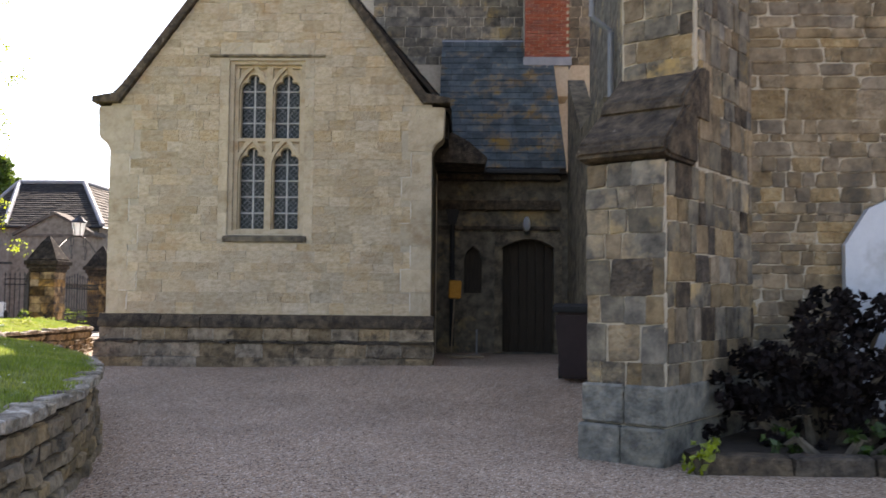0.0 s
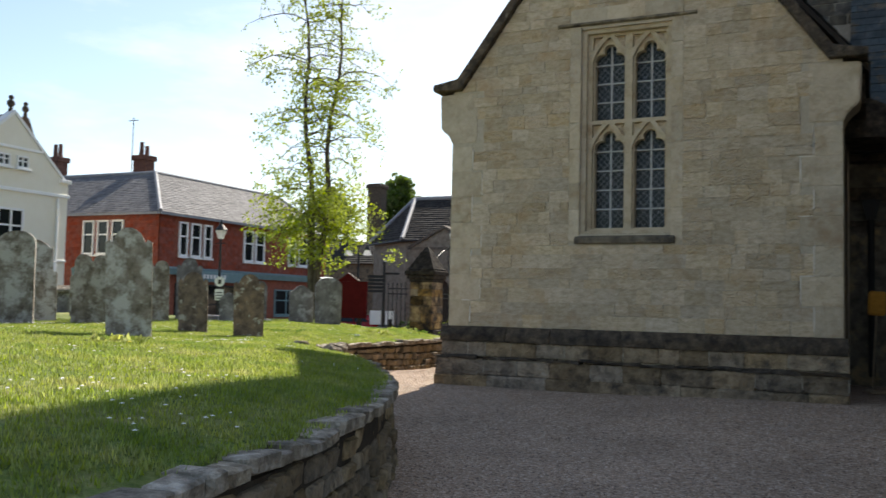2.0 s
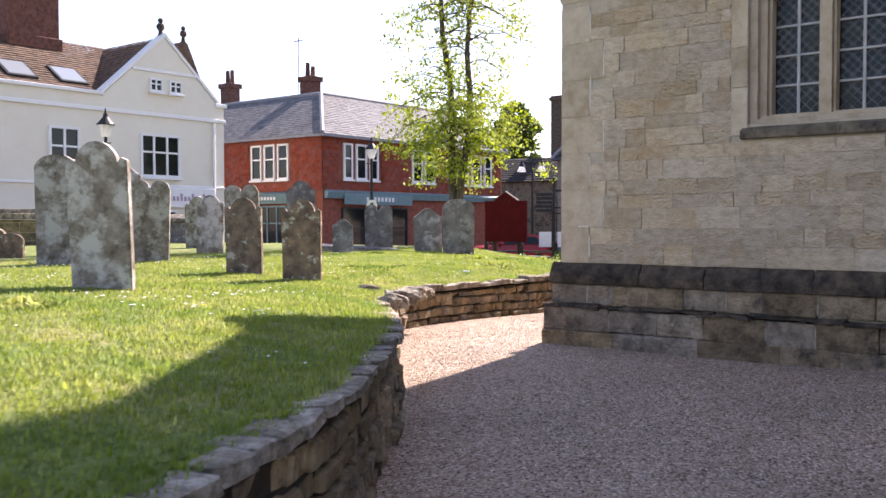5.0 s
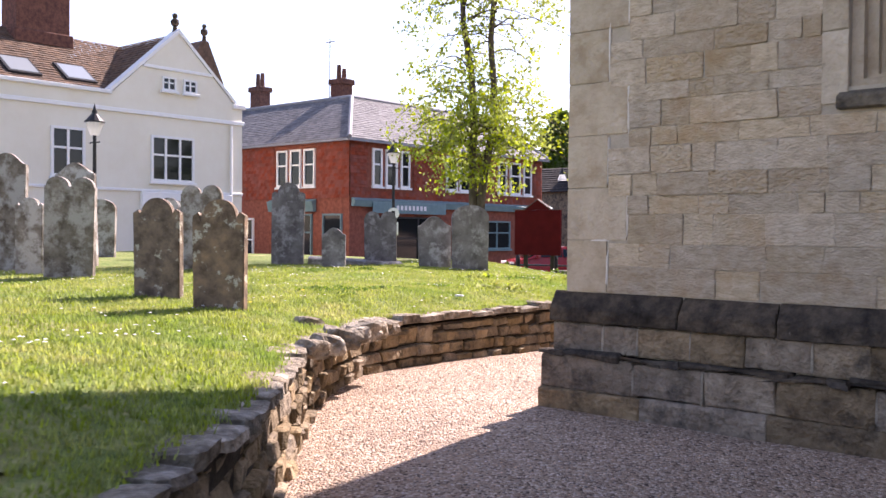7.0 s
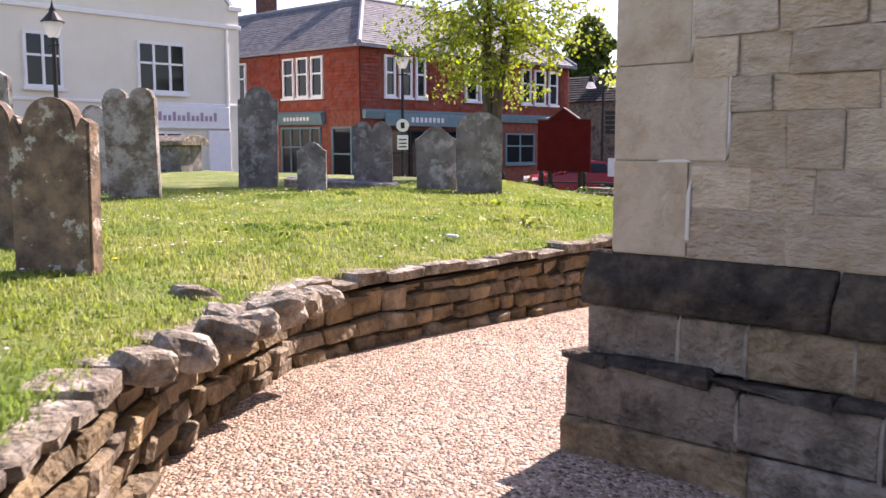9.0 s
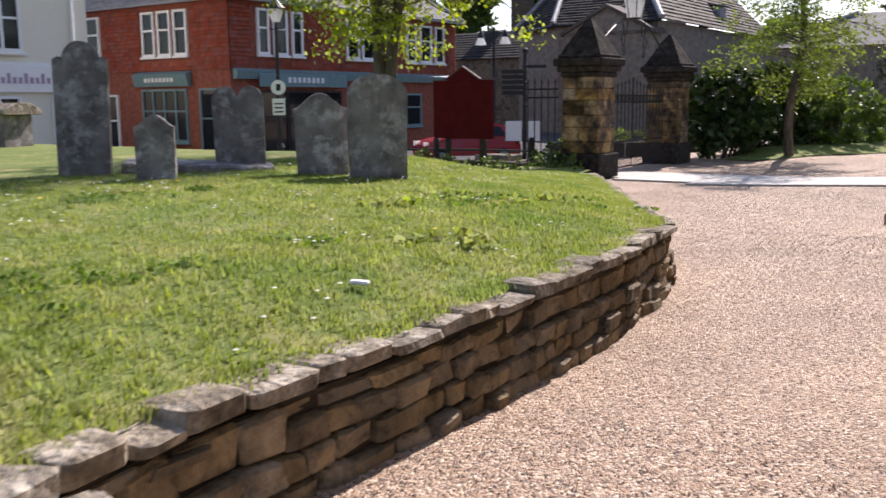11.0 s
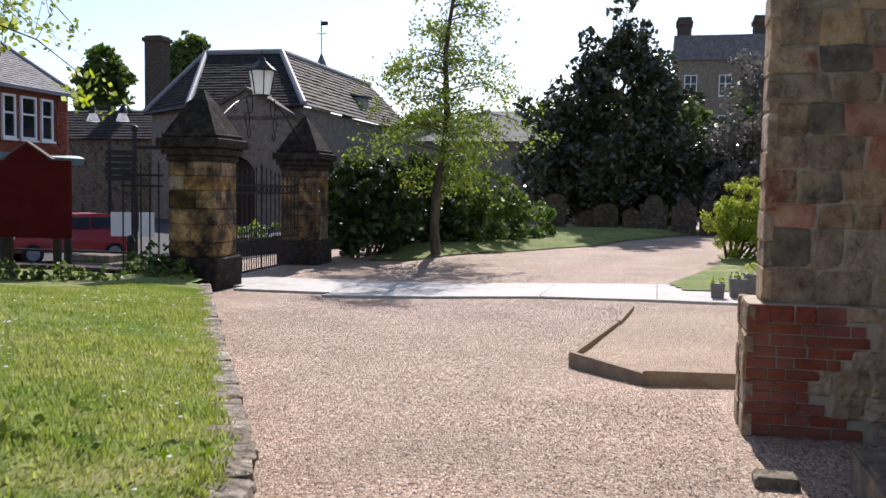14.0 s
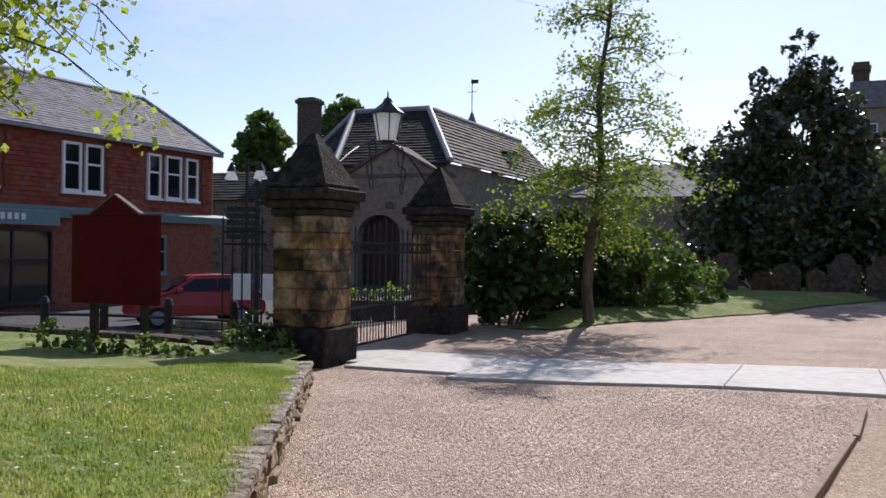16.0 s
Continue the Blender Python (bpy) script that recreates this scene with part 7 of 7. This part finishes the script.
bedwall = thing("low_bed_wall", pose(-19.3, 45.2, ground_z(-19.3, 45.2), 0, 0, 26), "low dark stone wall of a planted bed beyond the gate", "wall", kind="structure")
for k in range(8):
    stone("wall_stone", (0.68, 0.35, 0.6), pose(-2.45 + 0.7 * k, 0, 0.28, 0, 0, random.uniform(-2, 2)), BLACKSTONE, bedwall, 0.03, 0.05)
bush("bedding_plants", pose(-19.5, 45.7, ground_z(-19.3, 45.2) + 0.3, 0, 0, 26), "bright yellow-green bedding plants behind a low wall", "plants", 29,
     [(-2.2 + 0.63 * k, 0, 0.45 + 0.08 * math.sin(k * 2.3), 0.42) for k in range(8)], LEAF_SPRING, 0.07, 900)

fp = thing("fingerpost", pose(-20.6, 40.0, ground_z(-20.6, 40)), "black iron fingerpost with stacked finger boards and white panels", "signpost")
bm = bmesh.new()
cyl(bm, (0, 0, 0), (0, 0, 3.7), 0.075, 0.06, 10)
bmesh.ops.create_icosphere(bm, subdivisions=2, radius=0.1, matrix=Matrix.Translation((0, 0, 3.75)))
part("post", bm, IRON, fp)
for k in range(8):
    bm = bmesh.new()
    bmesh.ops.create_icosphere(bm, subdivisions=1, radius=0.095, matrix=Matrix.Translation((0, 0, 2.0 + k * 0.18)))
    part("collar", bm, IRON, fp)
for k in range(5):
    bm = bmesh.new()
    box(bm, -0.75, -0.06, -0.02, 0.02, 2.35 + k * 0.17, 2.48 + k * 0.17, 0.005, pose(0, 0, 0, 0, 0, 25))
    part("finger_board", bm, IRON, fp)
bm = bmesh.new()
box(bm, 0.05, 0.7, -0.02, 0.02, 3.2, 3.3, 0.005, pose(0, 0, 0, 0, 0, 25))
part("finger_board", bm, IRON, fp)
for x0, x1 in ((-0.62, -0.1), (0.1, 0.5)):
    bm = bmesh.new()
    box(bm, x0, x1, -0.03, 0.0, 0.85, 1.5, 0.004, pose(0, 0, 0, 0, 0, 25))
    part("white_panel", bm, SIGNWHITE, fp, "blank white notice panel")

low = thing("low_kerb_wall", pose(0, 0, 0), "low mossy stone kerb with short dark timber posts and rails", "wall", kind="structure")
x = -15.9
while x > -25:
    w = random.uniform(0.6, 1.0)
    yk = 33.4 + 0.05 * (-15.9 - x)
    stone("kerb_stone", (w - 0.02, 0.4, 0.6), pose(x - w / 2, yk, 0.02, 0, 0, -3), BLACKSTONE, low, 0.03, 0.05)
    x -= w
for k, x in enumerate((-17.1, -18.6, -20.2, -21.8, -23.4)):
    bl_ = thing("bollard", pose(x, 34.2 + 0.1 * k, ground_z(x, 34.2)), "short dark timber bollard at the street edge", "bollard", "street bollards")
    bm = bmesh.new()
    cyl(bm, (0, 0, 0), (0, 0, 0.85), 0.09, 0.08, 10)
    part("shaft", bm, IRON, bl_)
    bm = bmesh.new()
    cyl(bm, (0, 0, 0.85), (0, 0, 0.97), 0.1, 0.05, 10)
    part("cap", bm, IRON, bl_)
fence_ = thing("street_rail", pose(0, 0, 0), "low dark post-and-rail barrier along the street edge", "railing")
for k in range(4):
    xa = (-17.1, -18.6, -20.2, -21.8, -23.4)
    for dz in (0.32, 0.62):
        bm = bmesh.new()
        cyl(bm, (xa[k], 34.2 + 0.1 * k, ground_z(xa[k], 34.2) + dz), (xa[k + 1], 34.3 + 0.1 * k, ground_z(xa[k + 1], 34.2) + dz), 0.03, seg=6)
        part("rail", bm, IRON, fence_)
st_ = thing("stone_steps", pose(-19.9, 37.2, -0.25), "low grey stone steps at the street edge", "steps", kind="structure")
for k in range(3):
    bm = bmesh.new()
    box(bm, -0.9 + 0.15 * k, 0.9 - 0.15 * k, -0.8 + 0.2 * k, 0.8 - 0.2 * k, 0.17 * k, 0.17 * (k + 1) - 0.004, 0.02)
    part("step", bm, PLINTH, st_)

# ---------------------------------------------------------------- parked car
car = thing("parked_car", pose(-25.0, 43.2, ground_z(-25.6, 44.2) + 0.03, 0, 0, 232), "small red hatchback car parked in the street", "car")
prof = [(-1.95, 0.32), (-1.98, 0.62), (-1.86, 0.95), (-1.62, 1.02), (-1.38, 1.46), (-0.9, 1.53), (0.15, 1.5), (0.98, 1.02), (1.62, 0.90), (1.88, 0.72), (1.93, 0.34)]
bm = bmesh.new()
vs = prism(bm, prof, "y", -0.83, 0.83)
for v in bm.verts:
    if v.co.z > 1.05:
        v.co.y *= 0.8
bmesh.ops.bevel(bm, geom=list(bm.edges), offset=0.05, segments=2, affect="EDGES")
cb = part("body", bm, CARPAINT, car, smooth=False)
for sgn in (-1, 1):
    for pts in ([(-1.3, 1.07), (-0.55, 1.07), (-0.55, 1.42), (-1.15, 1.40)], [(-0.48, 1.07), (0.75, 1.07), (0.15, 1.40), (-0.48, 1.42)]):
        bm = bmesh.new()
        vs = prism(bm, pts, "y", 0.0, 0.02)
        for v in bm.verts:
            v.co.y = sgn * (v.co.y + 0.832 - (v.co.z - 1.05) / 0.45 * 0.165)
        part("side_window", bm, GLASS, cb)
    bm = bmesh.new()
    box(bm, 0.55, 0.72, sgn * 0.84, sgn * 1.0, 1.02, 1.16, 0.02)
    part("wing_mirror", bm, CARPAINT, cb)
    bm = bmesh.new()
    box(bm, -1.9, -1.75, sgn * 0.6, sgn * 0.845, 0.75, 1.0, 0.02)
    part("tail_light", bm, REDPAINT, cb)
    bm = bmesh.new()
    box(bm, 1.7, 1.86, sgn * 0.5, sgn * 0.8, 0.72, 0.86, 0.02)
    part("headlight", bm, LAMPGLASS, cb)
    for wx in (-1.22, 1.22):
        bm = bmesh.new()
        cyl(bm, (wx, sgn * 0.66, 0.3), (wx, sgn * 0.86, 0.3), 0.31, seg=20)
        wl_ = part("wheel", bm, RUBBER, car)
        bm = bmesh.new()
        cyl(bm, (wx, sgn * 0.861, 0.3), (wx, sgn * 0.875, 0.3), 0.2, seg=16)
        part("rim", bm, LEAD, wl_)
bm = bmesh.new()
prism(bm, [(0.28, 1.46), (0.98, 1.05), (1.0, 1.07), (0.30, 1.48)], "y", -0.62, 0.62)
part("windscreen", bm, GLASS, cb)
bm = bmesh.new()
prism(bm, [(-1.62, 1.05), (-1.42, 1.44), (-1.44, 1.45), (-1.65, 1.06)], "y", -0.6, 0.6)
part("rear_window", bm, GLASS, cb)
bm = bmesh.new()
box(bm, -2.0, -1.97, -0.26, 0.26, 0.55, 0.66)
part("number_plate", bm, SIGNWHITE, cb)

# ---------------------------------------------------------------- gravel bed with timber edging, pots
bed = thing("gravel_bed", pose(0, 0, 0), "raised patch of pale gravel edged with weathered timber boards", "bed", kind="structure")
BED = [(-7.7, 27.3), (-6.95, 26.4), (-5.6, 26.55)]
for (ax, ay), (bx, by) in ((BED[0], BED[1]), (BED[1], BED[2]), (BED[0], (-7.35, 29.9)), ((-7.33, 29.95), (-7.2, 31.6))):
    L, a = math.hypot(bx - ax, by - ay), math.degrees(math.atan2(by - ay, bx - ax))
    z = (ground_z(ax, ay) + ground_z(bx, by)) / 2
    stone("edging_board", (L + 0.03, 0.06, 0.22), pose((ax + bx) / 2, (ay + by) / 2, z + 0.02, random.uniform(-4, 4), 0, a), TIMBER, bed, 0.02, 0.04)
poly = [(-7.66, 27.32), (-6.93, 26.46), (-5.2, 26.6), (-5.2, 31.6), (-7.2, 31.55)]
bm = bmesh.new()
f = bm.faces.new([bm.verts.new((x, y, 0)) for x, y in poly])
bmesh.ops.triangulate(bm, faces=[f])
bmesh.ops.subdivide_edges(bm, edges=list(bm.edges), cuts=5, use_grid_fill=True)
for v in bm.verts:
    v.co.z = ground_z(v.co.x, v.co.y) + 0.075 + 0.03 * noise.noise((v.co.x * 1.5, v.co.y * 1.5, 0))
part("gravel_surface", bm, gravel_mat("straw_gravel", [(0.22, 0.155, 0.10), (0.40, 0.30, 0.20), (0.33, 0.23, 0.15), (0.52, 0.42, 0.30)], 50), bed)
verge = sheet("grass_verge", steps((-14.5, -4.0, 0.12)), steps((41.5, 58, 0.15)), lambda x, y: ground_z(x, y) + 0.03 + 0.22 * smoothstep(0, 3.0, y - 42.2 - max(0, x + 13.0) * 1.8), LAWN,
              lambda x, y: y > 42.2 + (x + 13.0) * 1.8 + 0.15 * math.sin(x * 3), "sunlit patch of grass under the trees", "grass")
verge2 = sheet("grass_verge_small", steps((-6.8, -4.0, 0.1)), steps((35.0, 46, 0.12)), lambda x, y: ground_z(x, y) + 0.06, LAWN,
               lambda x, y: x > -6.7 + 0.22 * abs(y - 36.3) or x > -5.2 and y > 39, "small patch of grass beside the path", "grass")
for i, (x, y, s) in enumerate(((-5.85, 33.9, 0.22), (-5.5, 34.15, 0.28), (-5.2, 34.3, 0.34), (-4.9, 34.5, 0.3))):
    pot = thing("plant_pot", pose(x, y, ground_z(x, y) + 0.03), "grey square plant pot with seedlings", "plant pot", "pots by the path")
    bm = bmesh.new()
    bmesh.ops.create_cone(bm, cap_ends=True, segments=4, radius1=s * 0.62, radius2=s * 0.75, depth=s * 1.2, matrix=pose(0, 0, s * 0.6, 0, 0, 45))
    part("pot", bm, POT, pot)
    r_ = np.random.default_rng(i)
    p = clumps(r_, [(0, 0, s * 1.35)], [s * 0.6], 900, 0.7)
    v, f = leaf_quads(p, 0.06, r_)
    raw("plant", v, f, LEAF_GREEN if i % 2 else LEAF_LIME, pot)

# ---------------------------------------------------------------- things by the back door
bn = thing("wheelie_bin", pose(1.98, 12.95, ground_z(1.98, 12.95) - 0.01, 0, 0, -8), "dark maroon and black plastic wheelie bin", "bin")
bm = bmesh.new()
vs = bmesh.ops.create_cube(bm, size=1)["verts"]
for v in vs:
    k = 0.29 if v.co.z > 0 else 0.22
    v.co = Vector((math.copysign(k, v.co.x), math.copysign(k * 1.2, v.co.y), 1.0 if v.co.z > 0 else 0.06))
bmesh.ops.bevel(bm, geom=list(bm.edges), offset=0.04, segments=2, affect="EDGES")
bb = part("body", bm, BINPLASTIC, bn)
bm = bmesh.new()
prism(bm, [(-0.4, 1.0), (0.38, 1.0), (0.38, 1.06), (0.0, 1.13), (-0.4, 1.08)], "x", -0.32, 0.32)
bmesh.ops.bevel(bm, geom=list(bm.edges), offset=0.015, segments=2, affect="EDGES")
part("lid", bm, RUBBER, bn)
for sgn in (-1, 1):
    bm = bmesh.new()
    cyl(bm, (sgn * 0.2, 0.25, 0.1), (sgn * 0.26, 0.25, 0.1), 0.1, seg=14)
    part("wheel", bm, RUBBER, bn)
br_ = thing("broom", pose(0.12, 17.2, 0.36, 6, 3, 0), "upright broom with orange bristles leaning by the wall", "broom")
bm = bmesh.new()
cyl(bm, (0, 0, 0), (0, 0, 1.25), 0.014, seg=8)
part("handle", bm, TIMBER, br_)
bm = bmesh.new()
box(bm, -0.12, 0.12, -0.05, 0.05, 1.15, 1.5, 0.03)
part("head", bm, BROOM, br_)
dpipe = thing("hopper_pipe", pose(0.12, 18.08, 0.35), "black cast iron downpipe with hopper head in the recess", "pipe")
bm = bmesh.new()
cyl(bm, (0, 0, 0.2), (0, 0, 2.7), 0.05, seg=10)
part("pipe_length", bm, IRON, dpipe)
bm = bmesh.new()
bmesh.ops.create_cone(bm, cap_ends=True, segments=4, radius1=0.1, radius2=0.2, depth=0.3, matrix=pose(0, 0, 2.8, 0, 0, 45))
part("hopper", bm, IRON, dpipe)
tap = thing("standpipe", pose(0.62, 17.75, 0.35), "thin grey standpipe tap by the wall", "tap")
bm = bmesh.new()
cyl(bm, (0, 0, 0), (0, 0, 0.55), 0.02, seg=8)
cyl(bm, (0, 0, 0.5), (0, -0.12, 0.5), 0.02, seg=8)
part("riser", bm, LEAD, tap)
for i, (x, y, w) in enumerate(((0.25, 16.9, 0.5), (0.4, 16.7, 0.7))):
    bm = bmesh.new()
    box(bm, -w / 2, w / 2, -0.06, 0.06, 0, 0.04, 0.005)
    ob = part("timber_offcut", bm, TIMBER)
    ob.matrix_world = pose(x, y, ground_z(x, y) + 0.005, 0, 0, 10 + 12 * i)
    tagged(ob, "loose timber offcut lying on the gravel", "plank")
dl = thing("bulkhead_lamp", pose(1.62, 18.05, 3.0), "pale oval outdoor lamp above the back door", "lamp")
bm = bmesh.new()
bmesh.ops.create_uvsphere(bm, u_segments=12, v_segments=8, radius=1, matrix=Matrix.Translation((0, 0, 0.02)) @ Matrix.Diagonal((0.075, 0.075, 0.15, 1)))
part("glass", bm, LAMPGLASS, dl, smooth=True)
bm = bmesh.new()
cyl(bm, (0, 0, -0.2), (0, 0, -0.13), 0.04, 0.06, 10)
cyl(bm, (0, 0, -0.17), (0, 0.15, -0.17), 0.02, seg=8)
part("bracket", bm, IRON, dl)

# ---------------------------------------------------------------- loose stuff: grass and pebbles
def scatter_grass(n, seed):
    rng = np.random.default_rng(seed)
    verts, faces = [], []
    while n > 0:
        x, y = rng.uniform(-15, -2.5), rng.uniform(3, 31)
        d, h = edge_near(x, y)
        if d < 0.1 or d > 7 or rng.uniform() > math.exp(-d / 3.6):
            continue
        n -= 1
        z = lawn_z(x, y) + 0.004
        lush = 0.6 + 0.8 * noise.noise((x * 0.7, y * 0.7, 9))
        for k in range(4):
            a = rng.uniform(0, math.tau)
            hh = rng.uniform(0.008, 0.024) * (1 + 0.7 * max(0, lush))
            bx, by = x + rng.normal(0, 0.03), y + rng.normal(0, 0.03)
            w = rng.uniform(0.004, 0.008)
            i = len(verts)
            verts += [(bx - w * math.sin(a), by + w * math.cos(a), z - 0.01), (bx + w * math.sin(a), by - w * math.cos(a), z - 0.01),
                      (bx + hh * 0.6 * math.cos(a), by + hh * 0.6 * math.sin(a), z + hh)]
            faces.append((i, i + 1, i + 2))
    return verts, faces


v, f = scatter_grass(80000, 71)
tagged(raw("grass", v, f, BLADE), "short bright green grass blades of the lawn", "grass", kind="stuff")


def small_flowers(name, n, seed, material, label, size, lift):
    rng = np.random.default_rng(seed)
    verts, faces = [], []
    while n > 0:
        x, y = rng.uniform(-14, -2.6), rng.uniform(4, 29)
        d, h = edge_near(x, y)
        if d < 0.3 or d > 6 or noise.noise((x * 0.9, y * 0.9, 4 + seed)) < 0.1:
            continue
        n -= 1
        z = lawn_z(x, y) + lift
        r = size * rng.uniform(0.7, 1.2)
        i = len(verts)
        verts.append((x, y, z + 0.006))
        for k in range(6):
            a = math.tau * k / 6
            verts.append((x + r * math.cos(a), y + r * math.sin(a), z))
        faces += [(i, i + 1 + k, i + 1 + (k + 1) % 6) for k in range(6)]
    tagged(raw(name, verts, faces, material), label, "flowers", kind="stuff")


small_flowers("daisies", 700, 81, DAISY, "scattered white daisies in the lawn", 0.013, 0.04)
small_flowers("dandelions", 26, 82, DANDELION, "a few yellow dandelions in the lawn", 0.02, 0.05)
PATCHES = random.Random(611)
for i in range(12):
    x, y = PATCHES.uniform(-12.5, -8.6), PATCHES.uniform(15.8, 21.4)
    if edge_near(x, y)[0] < 0.9:
        continue
    r_ = np.random.default_rng(700 + i)
    spread = PATCHES.uniform(0.15, 0.4)
    p = clumps(r_, [(x + r_.normal(0, spread), y + r_.normal(0, spread * 0.6), lawn_z(x, y) + 0.02) for _ in range(7)], [0.12] * 7, 1300, 0.16)
    v, f = leaf_quads(p, 0.024, r_, 0.0, 2.0)
    tagged(raw("clover_patch", v, f, CLOVER), "lush dark green patch of clover in the lawn", "weeds", kind="stuff")
for i, (x, y, s) in enumerate(((-9.6, 20.9, 0.28), (-8.9, 18.4, 0.2), (-10.3, 19.6, 0.2), (-6.9, 9.6, 0.2), (-10.6, 21.0, 0.22))):
    r_ = np.random.default_rng(900 + i)
    p = clumps(r_, [(x + r_.normal(0, s), y + r_.normal(0, s), lawn_z(x, y) + 0.04) for _ in range(5)], [s * 0.5] * 5, 1200, 0.3)
    v, f = leaf_quads(p, 0.05, r_)
    tagged(raw("weed_patch", v, f, BLADE), "patch of broad-leaved weeds in the lawn", "weeds", kind="stuff")

PEB = np.random.default_rng(72)
verts, faces = [], []
base = [(1, 0, 0), (0.2, 0.9, 0), (-0.8, 0.5, 0), (-0.7, -0.6, 0), (0.3, -0.9, 0), (0.05, 0.02, 0.8)]
count = 0
while count < 100000:
    x, y = PEB.uniform(-13, 2.6), PEB.uniform(2.0, 33.6)
    if edge_near(x, y)[0] > -0.02:
        continue
    if GX0 - 0.3 < x and GY - 0.3 < y < 21.7 or x > -6.35 and y > 21.5 and y < 32:
        continue
    count += 1
    z = ground_z(x, y)
    s = PEB.uniform(0.005, 0.014)
    a = PEB.uniform(0, math.tau)
    ca, sa_ = math.cos(a) * s, math.sin(a) * s
    i = len(verts)
    sq = PEB.uniform(0.6, 1.0)
    verts += [(x + px * ca - py * sq * sa_, y + px * sa_ + py * sq * ca, z + pz * s * 0.6 - (0.002 if pz == 0 else 0)) for px, py, pz in base]
    faces += [(i, i + 1, i + 5), (i + 1, i + 2, i + 5), (i + 2, i + 3, i + 5), (i + 3, i + 4, i + 5), (i + 4, i, i + 5)]
tagged(raw("pebbles", verts, faces, PEBBLE), "loose pinkish-brown gravel pebbles", "gravel", kind="stuff")
